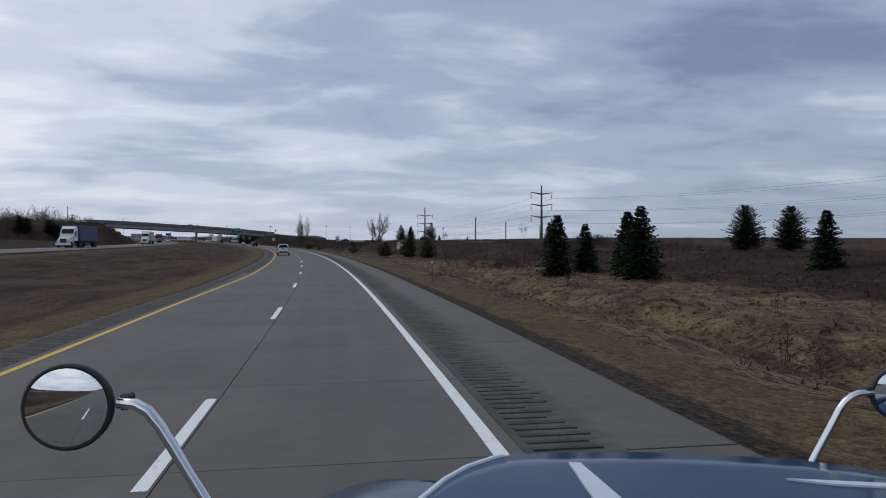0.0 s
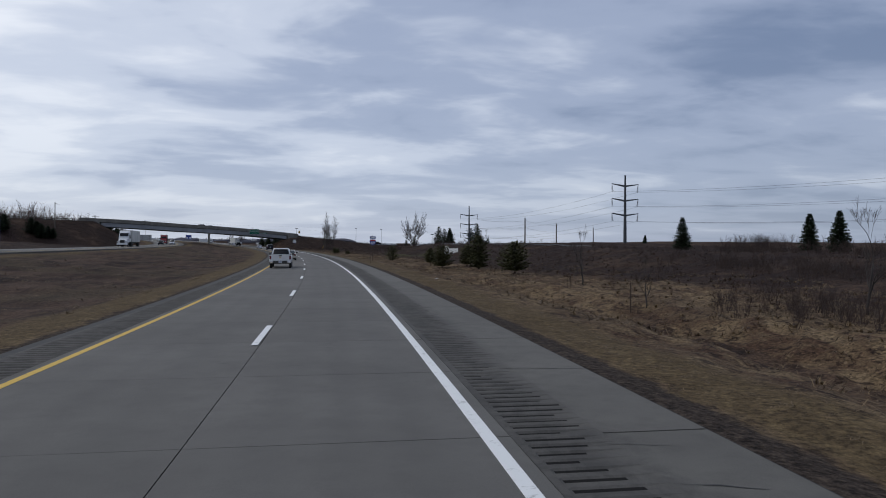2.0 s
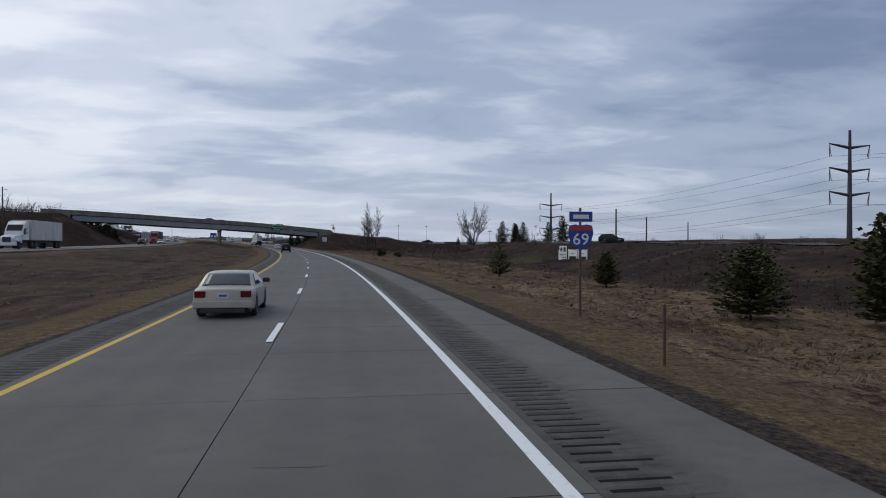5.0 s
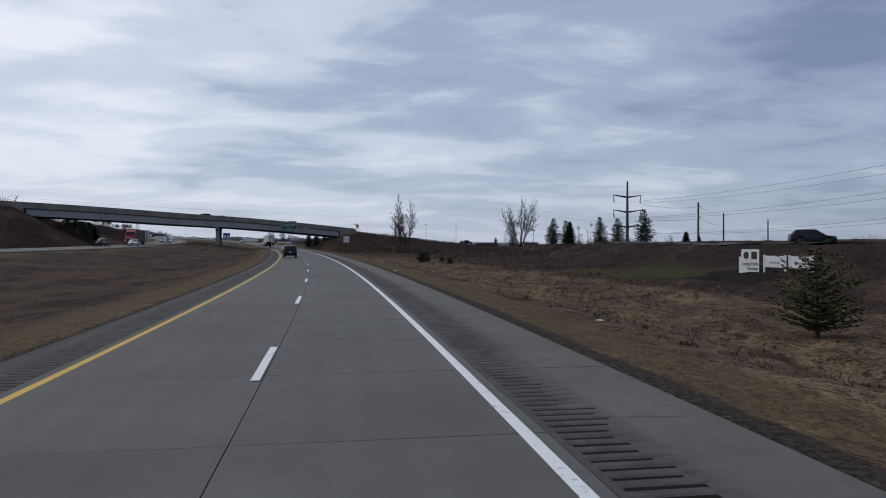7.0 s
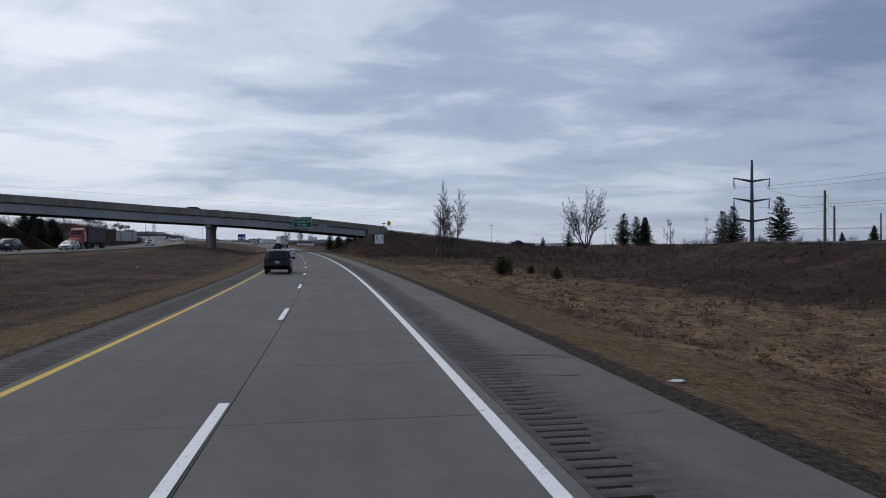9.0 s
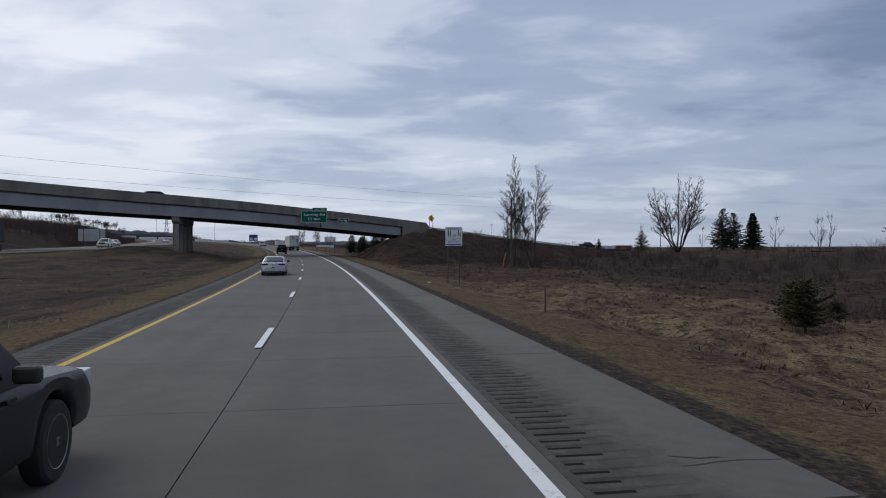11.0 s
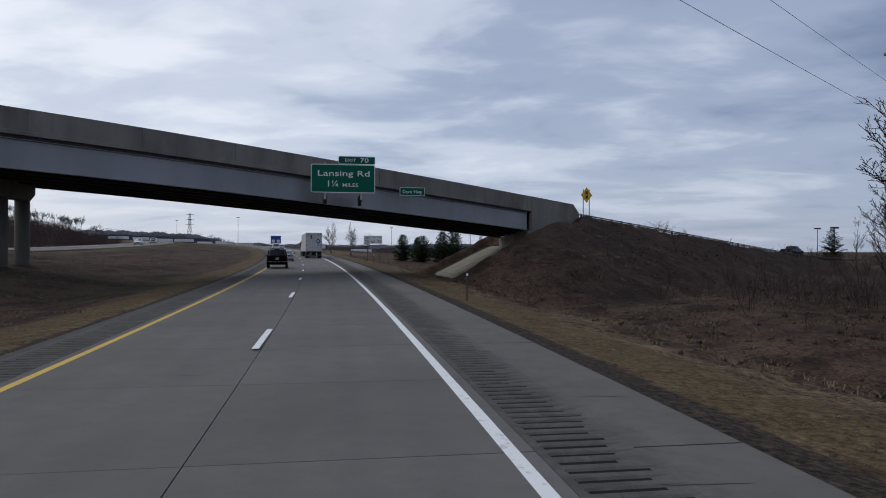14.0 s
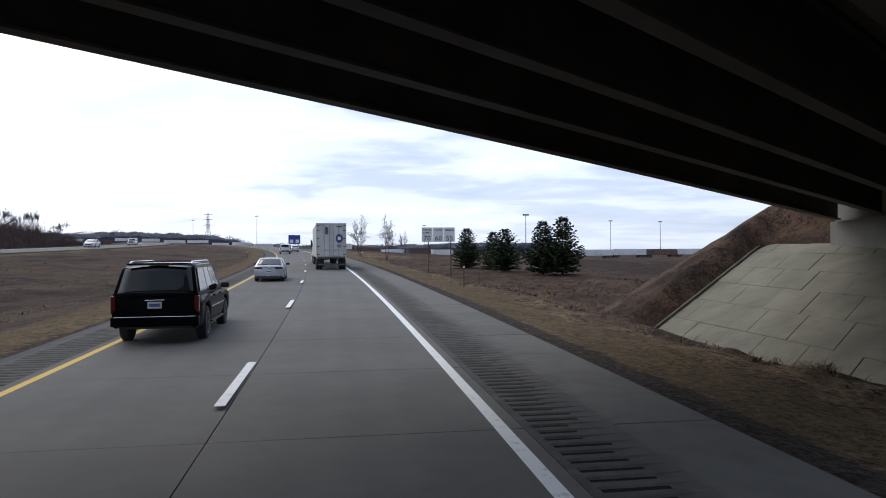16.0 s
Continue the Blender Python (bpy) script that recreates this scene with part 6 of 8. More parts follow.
def semi_trailer(m, label, door_mat="trailer_white", length=16.0):
    """A box trailer seen from its doors."""
    t = tagged(new("semi_trailer"), label, "semi-trailer")
    t.matrix_basis = m
    bm = bmesh.new()
    box(bm, -1.29, 1.29, 0.06, length, 1.12, 4.06)
    bevel(bm, 0.03, 1)
    part("box", bm, "trailer_white", t)
    # rear frame, two doors, rods, hinges
    for x0, x1, z0, z1 in ((-1.30, -1.20, 1.02, 4.09), (1.20, 1.30, 1.02, 4.09), (-1.2, 1.2, 3.95, 4.09), (-1.2, 1.2, 1.02, 1.16)):
        bm = bmesh.new()
        box(bm, x0, x1, -0.02, 0.12, z0, z1)
        bevel(bm, 0.012, 1)
        part("rear_frame", bm, "trailer_frame" if z1 < 2 else "trailer_white", t)
    for s in (-1, 1):
        bm = bmesh.new()
        box(bm, min(s * 0.012, s * 1.19), max(s * 0.012, s * 1.19), 0.0, 0.05, 1.17, 3.94)
        bevel(bm, 0.01, 1)
        door = part("door", bm, door_mat, t)
        for x in (0.16, 0.62):
            bm = bmesh.new()
            tube(bm, [(s * x, -0.035, 1.19), (s * x, -0.035, 3.92)], 0.018, 6)
            part("lock_rod", bm, "galvanised", door)
            for z in (1.25, 1.75, 2.6, 3.3, 3.85):
                bm = bmesh.new()
                box(bm, s * x - 0.05, s * x + 0.05, -0.05, 0.002, z - 0.035, z + 0.035)
                part("rod_guide", bm, "galvanised", door)
        for z in (1.35, 2.05, 2.75, 3.45, 3.85):
            bm = bmesh.new()
            box(bm, s * 1.02, s * 1.25, -0.03, 0.002, z - 0.04, z + 0.04)
            part("hinge", bm, "trailer_frame", door)
        bm = bmesh.new()
        box(bm, s * 0.16 - 0.02, s * 0.16 + s * 0.42, -0.06, -0.03, 1.72, 1.77)
        part("latch_handle", bm, "galvanised", door)
        for x in (0.98, 1.12):
            bm = bmesh.new()
            lathe(bm, ((0, 0.055), (0.03, 0.05)), 12, Matrix.Translation((s * x, -0.03, 0.98)) @ Euler((0, 0, radians(-90))).to_matrix().to_4x4())
            part("tail_light", bm, "red_lens", t)
        bm = bmesh.new()
        box(bm, min(s * 0.62, s * 1.22), max(s * 0.62, s * 1.22), 0.52, 0.55, 0.28, 0.95)
        part("mud_flap", bm, "tyre_rubber", t)
        for wy in (1.25, 2.5):
            for x in (0.88, 1.16):
                wheel(t, s * x, wy, 0.51, 0.26, "trailer_frame", s, 18)
        bm = bmesh.new()
        box(bm, s * 0.55 - 0.04, s * 0.55 + 0.04, 0.05, 0.12, 0.45, 1.04)
        part("guard_strut", bm, "trailer_frame", t)
        bm = bmesh.new()
        box(bm, s * 0.48 - 0.06, s * 0.48 + 0.06, 0.4, length - 2, 0.85, 1.12)
        part("frame_rail", bm, "trailer_frame", t)
    bm = bmesh.new()
    box(bm, -1.15, 1.15, 0.0, 0.1, 0.42, 0.54)
    bevel(bm, 0.012, 1)
    part("underride_guard", bm, "trailer_frame", t)
    # marks on the right door and the vent on the left one
    bm = bmesh.new()
    lathe(bm, ((0, 0.30), (0.012, 0.29)), 28, Matrix.Translation((0.68, -0.058, 2.75)) @ Matrix.Diagonal((1, 1, 1.3, 1)) @ Euler((0, 0, radians(-90))).to_matrix().to_4x4())
    em = part("emblem", bm, "blue_emblem", t, "oval blue emblem")
    bm = bmesh.new()
    box(bm, 0.55, 0.81, -0.078, -0.055, 2.62, 2.88)
    part("emblem_centre", bm, "sign_white", em)
    for z, w in ((2.15, 0.42), (2.0, 0.34), (3.78, 0.5)):
        bm = bmesh.new()
        box(bm, 0.68 - w / 2, 0.68 + w / 2, -0.056, -0.04, z - 0.03, z + 0.03)
        part("lettering_bar", bm, "blue_emblem" if z < 3 else "sign_black", t)
    bm = bmesh.new()
    box(bm, -0.52, -0.28, -0.06, 0.0, 3.1, 3.75)
    bevel(bm, 0.03, 1)
    part("vent_door", bm, "trailer_frame", t)
    return t


def tractor(m, paint, label, load=None, load_label=""):
    """A long-nosed road tractor, facing local +y; its tail is at y=0. load: material of a box trailer behind it."""
    t = tagged(new("road_tractor"), label, "truck")
    t.matrix_basis = m
    bm = bmesh.new()
    prism(bm, ((2.6, 1.15), (2.6, 3.55), (3.3, 3.75), (4.0, 3.3), (4.75, 2.35), (4.85, 1.95), (4.9, 1.15)), [1.2, 1.15, 1.1, 1.1, 1.12, 1.2, 1.2], 0.08)
    bevel(bm, 0.04, 1)
    part("cab", bm, paint, t)
    bm = bmesh.new()
    prism(bm, ((4.7, 0.75), (4.75, 1.95), (6.9, 1.65), (7.15, 1.4), (7.2, 0.75)), [1.05, 1.0, 0.85, 0.85, 0.95], 0.12)
    bevel(bm, 0.05, 1)
    part("hood", bm, paint, t)
    bm = bmesh.new()
    panel(bm, inset(((1.12, 4.75, 2.35), (-1.12, 4.75, 2.35), (-1.1, 4.0, 3.3), (1.1, 4.0, 3.3)), 0.84), 0.03)
    part("windshield", bm, "tinted_glass", t)
    bm = bmesh.new()
    box(bm, -0.5, 0.5, 7.14, 7.24, 0.85, 1.55)
    bevel(bm, 0.03, 1)
    part("grille", bm, "black_trim", t)
    bm = bmesh.new()
    box(bm, -1.2, 1.2, 7.05, 7.35, 0.40, 0.78)
    bevel(bm, 0.05, 1)
    part("front_bumper", bm, paint, t)
    bm = bmesh.new()
    box(bm, -0.5, 0.5, -0.4, 4.8, 0.75, 1.1)
    part("chassis", bm, "trailer_frame", t)
    for s in (-1, 1):
        bm = bmesh.new()
        box(bm, min(s * 0.62, s * 0.98), max(s * 0.62, s * 0.98), 7.0, 7.2, 1.0, 1.25)
        bevel(bm, 0.03, 1)
        part("headlight", bm, "clear_lens", t)
        bm = bmesh.new()
        box(bm, min(s * 0.8, s * 1.22), max(s * 0.8, s * 1.22), 5.3, 6.7, 0.95, 1.2)
        bevel(bm, 0.06, 2)
        part("fender", bm, paint, t)
        wheel(t, s * 1.02, 6.0, 0.51, 0.28, "wheel_alloy", s, 18)
        for y in (0.3, 1.55):
            wheel(t, s * 0.98, y, 0.51, 0.5, "wheel_alloy", s, 18)
        bm = bmesh.new()
        panel(bm, [(s * 1.19, 3.3, 2.05), (s * 1.19, 4.5, 2.05), (s * 1.13, 4.05, 2.85), (s * 1.13, 3.3, 2.85)][::s], 0.03)
        part("side_window", bm, "tinted_glass", t)
        bm = bmesh.new()
        box(bm, s * 1.3 - 0.08, s * 1.3 + 0.08, 4.55, 4.65, 1.9, 2.7)
        part("mirror", bm, "black_trim", t)
    if load:
        b = tagged(new("box_trailer"), load_label, "trailer")
        b.matrix_basis = m
        bm = bmesh.new()
        box(bm, -1.28, 1.28, -11.2, 2.1, 1.15, 3.95)
        bevel(bm, 0.03, 1)
        body = part("box", bm, load, b)
        for s in (-1, 1):
            bm = bmesh.new()
            last = None
            for k in range(48):
                y, x = -11.1 + k * 0.275, s * (1.283 + 0.022 * (k // 1 % 2))
                row = [bm.verts.new((x, y, 1.25)), bm.verts.new((x, y, 3.85))]
                if last:
                    bm.faces.new((last[0], row[0], row[1], last[1]))
                last = row
            part("corrugated_side", bm, load, body)
        for s in (-1, 1):
            for y in (-10, -8.8):
                wheel(b, s * 1.0, y, 0.51, 0.5, "trailer_frame", s, 16)
        bm = bmesh.new()
        box(bm, -0.55, 0.55, -11.1, 0, 0.8, 1.16)
        part("frame", bm, "trailer_frame", b)
    return t


def oncoming(s, lane=-38.5, length=0.0):
    p = at(s, lane, 1.39 if s > 200 else 1.27 + 0.12 * float(smooth(80, 300, s)))
    return pose(p.x, p.y, p.z, 0, 0, math.degrees(float(heading(s))) + 180)


semi_trailer(along(474.5, 2.1, 0, 0.8), "dirty white box trailer with rear doors and a blue oval emblem")
tractor(along(474.5 + 14.9, 2.0, 0, 1.2), "white_car_paint", "white road tractor pulling a box trailer")
pickup(along(123.7, -2.38), "white_car_paint", "white extended-cab pickup with an open empty bed")
car("sedan", "beige_car_paint", OLD_SEDAN, "beige older four-door sedan, slightly dirty", "car", along(155, -1.95), glass="grey_glass")
car("suv", "dark_car_paint", BIG_SUV, "dark sport utility vehicle in the passing lane", "car", along(289, -2.2))
suv = car("suv", "black_car_paint", BIG_SUV, "large black sport utility vehicle with roof rails", "car", along(430.8, -2.62, 0, 1.0))
for s in (-1, 1):
    bm = bmesh.new()
    tube(bm, [(s * 0.70, 0.55, 1.90), (s * 0.70, 0.75, 1.955), (s * 0.70, 2.9, 1.965), (s * 0.70, 3.15, 1.92)], 0.022, 6)
    part("roof_rail", bm, "chrome", suv)
    # bright strip along the doors, and a step below them
    bm = bmesh.new()
    box(bm, s * 1.0, s * 1.022, 1.75, 4.0, 0.76, 0.79)
    part("door_moulding", bm, "chrome", suv)
    bm = bmesh.new()
    box(bm, s * 0.85, s * 1.03, 1.75, 3.85, 0.36, 0.42)
    bevel(bm, 0.02, 2)
    part("side_step", bm, "black_trim", suv)
for y in (0.95, 2.6):
    bm = bmesh.new()
    tube(bm, [(-0.70, y, 1.955), (0.70, y, 1.955)], 0.016, 6)
    part("roof_bar", bm, "black_trim", suv)
bm = bmesh.new()
box(bm, -0.70, 0.70, 0.27, 0.42, 1.885, 1.925)
bevel(bm, 0.015, 2)
part("roof_spoiler", bm, "black_car_paint", suv)
ribs(suv, -0.06, "chrome", ((-0.22, 0.22, 1.06, 1.075), (-0.90, 0.90, 0.672, 0.685)))
def silver_sedan(m, label):
    t = car("sedan", "silver_car_paint", SEDAN, label, "car", m, glass="grey_glass")
    ribs(t, -0.02, "chrome", ((-0.36, 0.36, 0.895, 0.908),))
    bm = bmesh.new()
    lathe(bm, ((0, 0.065), (0.015, 0.05)), 20, Matrix.Translation((0, -0.022, 0.86)) @ Euler((0, 0, radians(-90))).to_matrix().to_4x4())
    part("badge", bm, "chrome", t)


silver_sedan(along(457.5, -2.15), "silver four-door sedan with wide red tail lights")
silver_sedan(along(339.4, -2.2), "clean silver sedan in the passing lane, chrome-trimmed boot lid")
pickup(along(549, -1.9), "white_car_paint", "white pickup far ahead in the passing lane")
car("sedan", "silver_car_paint", SEDAN, "pale silver sedan far ahead", "car", along(572, 1.2))

tractor(oncoming(141), "white_car_paint", "white long-nosed road tractor with a tall fairing", "blue_container", "dark blue ribbed container on a trailer")
tractor(oncoming(240.5), "white_car_paint", "white road tractor with a white box trailer", "trailer_white", "long white box trailer behind a tractor")
tractor(oncoming(372), "red_cab_paint", "red road tractor coming towards the bridge", "black_trim", "dark flat-sided trailer behind a red tractor")
for s, lane, paint, kind, label in ((352, -34.9, "silver_car_paint", SEDAN, "silver sedan on the opposite carriageway"), (428, -34.9, "white_car_paint", CROSSOVER, "white crossover on the opposite carriageway"),
                                    (455, -38.4, "silver_car_paint", SEDAN, "pale sedan on the opposite carriageway"), (549, -35.2, "white_car_paint", SEDAN, "white sedan coming round the bend"),
                                    (338, -38.4, "dark_car_paint", CROSSOVER, "dark crossover on the opposite carriageway"), (600, -36, "white_car_paint", CROSSOVER, "white van-like car far along the bend")):
    car("sedan" if kind is SEDAN else "crossover", paint, kind, label, "car", oncoming(s, lane), "front")


def on_deck(u, v, flip=False):
    p = over_xy(u, v)
    return pose(p.x, p.y, float(deck_z(u)) + 0.02, 0, 0, 49.2 - 90 + (180 if flip else 0))


car("crossover", "dark_car_paint", CROSSOVER, "dark vehicle crossing the bridge", "car", on_deck(-44, 7.5))
car("crossover", "dark_car_paint", CROSSOVER, "dark vehicle crossing the bridge", "car", on_deck(-52, 3.0))
pickup(on_deck(74, 3.0), "dark_car_paint", "dark pickup on the bridge's approach")
p = at(254.3, 55.5)
car("crossover", "dark_car_paint", CROSSOVER, "dark blue sport utility vehicle on the service road", "car",
    pose(p.x, p.y, float(ground_z(254.3, 55.5)) + 0.02, 0, 0, math.degrees(float(heading(250))) - 118), "front")

# ---- signs, posts, lines and poles ----
def text(parent, body, height, x, z, material, y=-0.03, width=None, name="lettering"):
    """Letters on a sign's face, centred on x, standing on z."""
    cu = bpy.data.curves.new(name, "FONT")
    cu.body, cu.size, cu.align_x, cu.extrude, cu.resolution_u = body, 1.0, "CENTER", 0.004, 2
    cu.offset = 0.005
    tmp = new("tmp", cu)
    me = bpy.data.meshes.new_from_object(tmp.evaluated_get(bpy.context.evaluated_depsgraph_get()))
    bpy.data.objects.remove(tmp)
    xs = [v.co.x for v in me.vertices]
    ys = [v.co.y for v in me.vertices]
    k = height / 0.72
    kx = k if not width else width / (max(xs) - min(xs))
    mid = (max(xs) + min(xs)) / 2
    for v in me.vertices:
        v.co = Vector(((v.co.x - mid) * kx + x, y - v.co.z * 2, v.co.y * k + z))
    me.materials.append(MATS[material])
    ob = new(name, me)
    ob.parent = parent
    return ob


def rounded(bm, x0, x1, z0, z1, r, y0, y1, n=4):
    """A plate with rounded corners between y0 and y1."""
    pts = []
    for cx, cz, a0 in ((x1 - r, z1 - r, 0), (x0 + r, z1 - r, 90), (x0 + r, z0 + r, 180), (x1 - r, z0 + r, 270)):
        for j in range(n + 1):
            a = radians(a0 + 90 * j / n)
            pts.append((cx + r * math.cos(a), cz + r * math.sin(a)))
    f, b = [bm.verts.new((x, y0, z)) for x, z in pts], [bm.verts.new((x, y1, z)) for x, z in pts]
    bm.faces.new(f), bm.faces.new(b[::-1])
    for i in range(len(pts)):
        bm.faces.new((f[i], b[i], b[(i + 1) % len(pts)], f[(i + 1) % len(pts)]))
    bmesh.ops.recalc_face_normals(bm, faces=bm.faces[:])


def face(parent, x0, x1, z0, z1, r, mat, border=None, bw=0.03, name="panel"):
    bm = bmesh.new()
    rounded(bm, x0, x1, z0, z1, r, -0.012, 0.02)
    p = part(name, bm, border or mat, parent)
    if border:
        bm = bmesh.new()
        rounded(bm, x0 + bw, x1 - bw, z0 + bw, z1 - bw, max(r - bw, 0.01), -0.018, -0.004)
        part("face", bm, mat, p)
    return p


def block(name, parent, mat, *b, bev=0.0):
    bm = bmesh.new()
    box(bm, *b)
    if bev:
        bevel(bm, bev, 1)
    return part(name, bm, mat, parent)


# exit sign on brackets in front of the overpass, square to the highway
ROAD_TURN = math.degrees(float(heading(409)))
exit_sign = tagged(new("exit_sign"), "large green exit sign with white letters on brackets", "road sign")
exit_sign.matrix_basis = pose(-57.85, 407.4, 8.6, 0, 0, ROAD_TURN - 1)
face(exit_sign, -2.3, 2.3, -0.08, 1.98, 0.16, "sign_green", "sign_white", 0.055)
face(exit_sign, -0.35, 2.3, 2.0, 2.58, 0.10, "sign_green", "sign_white", 0.04, "exit_tab")
text(exit_sign, "Lansing Rd", 0.42, 0.05, 1.13, "sign_white", -0.026, 3.7)
text(exit_sign, "1¼", 0.46, -0.72, 0.36, "sign_white", -0.026, 0.72)
text(exit_sign, "MILES", 0.27, 0.52, 0.36, "sign_white", -0.026, 1.12)
text(exit_sign, "EXIT", 0.24, 0.52, 2.17, "sign_white", -0.026, 0.78)
text(exit_sign, "70", 0.34, 1.52, 2.14, "sign_white", -0.026, 0.62)


def sign_bracket(x, ln):
    """A steel channel from under the sign back to the girder, with a pale end plate, a gusset and a plate on the girder."""
    arm = part("bracket", bracket_beam(x, ln), "girder_dark", exit_sign, "dark steel bracket beam")
    block("end_plate", arm, "galvanised", x - 0.085, x + 0.085, -0.012, 0.012, -0.56, -0.12)
    block("mounting_plate", arm, "girder_dark", x - 0.14, x + 0.14, ln - 0.06, ln, -0.82, -0.12)
    block("hanger", exit_sign, "galvanised", x - 0.06, x + 0.06, 0.02, 0.14, -0.5, 2.1)


def bracket_beam(x, ln):
    bm = bmesh.new()
    box(bm, x - 0.02, x + 0.02, 0.015, ln, -0.52, -0.16)
    box(bm, x - 0.10, x + 0.10, 0.015, ln, -0.17, -0.13)
    box(bm, x - 0.10, x + 0.10, 0.015, ln, -0.56, -0.52)
    # knee under the beam at the girder
    prof = ((ln - 0.55, -0.55), (ln - 0.04, -0.55), (ln - 0.04, -0.80))
    a, b = ([bm.verts.new((x + k, y, z)) for y, z in prof] for k in (-0.03, 0.03))
    bm.faces.new(a[::-1]), bm.faces.new(b)
    for i in range(3):
        bm.faces.new((a[i], a[(i + 1) % 3], b[(i + 1) % 3], b[i]))
    bmesh.ops.recalc_face_normals(bm, faces=bm.faces[:])
    return bm


for x, ln in ((-1.3, 1.25), (1.3, 2.85)):
    sign_bracket(x, ln)

name_sign = tagged(new("road_name_sign"), "small green road name sign on the bridge parapet", "road sign")
name_sign.matrix_basis = pose(-53.65, 413.2, 8.78, 0, 0, ROAD_TURN + 2)
face(name_sign, -1.02, 1.02, 0, 0.66, 0.09, "sign_green", "sign_white", 0.04)
text(name_sign, "Davis Hwy", 0.28, 0, 0.18, "sign_white", -0.026, 1.55)
block("bracket", name_sign, "galvanised", -0.5, -0.42, 0.02, 0.7, 0.25, 0.35)
block("bracket", name_sign, "galvanised", 0.42, 0.5, 0.02, 1.3, 0.25, 0.35)


def posts(parent, xs, top, mat="galvanised", sunk=0.5, w=0.035):
    for x in xs:
        bm = bmesh.new()
        box(bm, x - w, x + w, 0.024, 0.075, -sunk, top)
        part("post", bm, mat, parent)


# adoption sign
adopt = tagged(new("adoption_sign"), "white roadside adoption sign with printed green trees on two posts", "road sign")
adopt.matrix_basis = stand(334, 10.65, 0, math.degrees(float(heading(334))) + 3)
posts(adopt, (-0.42, 0.42), 4.0, "rusty_post")
face(adopt, -0.63, 0.63, 2.72, 4.08, 0.03, "sign_white", "sign_blue", 0.014)
block("divider", adopt, "sign_blue", -0.62, 0.62, -0.028, -0.016, 3.13, 3.15)
block("divider", adopt, "sign_blue", -0.6, 0.6, -0.028, -0.016, 3.90, 3.91)
text(adopt, "ADOPT-A-HIGHWAY", 0.085, 0, 3.94, "sign_blue", -0.024, 1.08)
text(adopt, "NEXT 2 MILES", 0.10, 0, 2.96, "sign_blue", -0.024, 0.82)
block("lettering_bar", adopt, "sign_blue", -0.55, 0.55, -0.026, -0.016, 2.79, 2.87)
block("lettering_bar", adopt, "sign_blue", -0.16, 0.16, -0.026, -0.016, 3.19, 3.24)


def printed_tree(x, z, h):
    bm = bmesh.new()
    for i in range(4):
        w = h * (0.34 - 0.06 * i)
        zz = z + h * (0.22 + 0.19 * i)
        vs = [bm.verts.new((x + a * w, y, zz + b * h * 0.3)) for y in (-0.026, -0.016) for a, b in ((-0.5, 0), (0.5, 0), (0.12, 1), (-0.12, 1))]
        bm.faces.new(vs[:4]), bm.faces.new(vs[4:][::-1])
        for j in range(4):
            bm.faces.new((vs[j], vs[4 + j], vs[4 + (j + 1) % 4], vs[(j + 1) % 4]))
    box(bm, x - 0.012, x + 0.012, -0.026, -0.016, z - 0.06, z + h * 0.3)
    part("printed_tree", bm, "tree_print_green", adopt)


for x, z, h in ((-0.40, 3.38, 0.46), (-0.26, 3.40, 0.42), (0.34, 3.44, 0.42), (0.47, 3.36, 0.36)):
    printed_tree(x, z, h)
for pts in (((-0.30, 3.26), (-0.08, 3.46), (0.12, 3.55)), ((-0.06, 3.27), (0.02, 3.40), (0.12, 3.52)), ((0.45, 3.27), (0.16, 3.30), (0.13, 3.42), (0.2, 3.52))):
    bm = bmesh.new()
    tube(bm, [(x, -0.02, z) for x, z in pts], 0.014, 4)
    part("printed_road", bm, "sign_black", adopt)

# route marker
shield = tagged(new("route_marker"), "blue and red interstate route shield on a post", "road sign")
shield.matrix_basis = stand(155.5, 9.7, 0, math.degrees(float(heading(155))))
posts(shield, (0,), 3.7, "rusty_post")
face(shield, -0.42, 0.42, 3.22, 3.58, 0.03, "sign_blue", "sign_white", 0.016, "direction_plate")
block("lettering_bar", shield, "sign_white", -0.28, 0.28, -0.026, -0.016, 3.33, 3.47)
bm = bmesh.new()
prof = ((-0.40, 3.10), (-0.2, 3.14), (0, 3.10), (0.2, 3.14), (0.40, 3.10), (0.45, 2.85), (0.36, 2.52), (0.0, 2.24), (-0.36, 2.52), (-0.45, 2.85))
f, b = [bm.verts.new((x, -0.014, z)) for x, z in prof], [bm.verts.new((x, 0.02, z)) for x, z in prof]
bm.faces.new(f[::-1]), bm.faces.new(b)
for i in range(len(prof)):
    bm.faces.new((f[i], f[(i + 1) % len(prof)], b[(i + 1) % len(prof)], b[i]))
bmesh.ops.recalc_face_normals(bm, faces=bm.faces[:])
plate_ob = part("shield_plate", bm, "sign_blue", shield)
block("red_band", plate_ob, "sign_red", -0.38, 0.38, -0.024, -0.012, 2.93, 3.08)
text(shield, "69", 0.40, 0, 2.45, "sign_white", -0.022, 0.56)

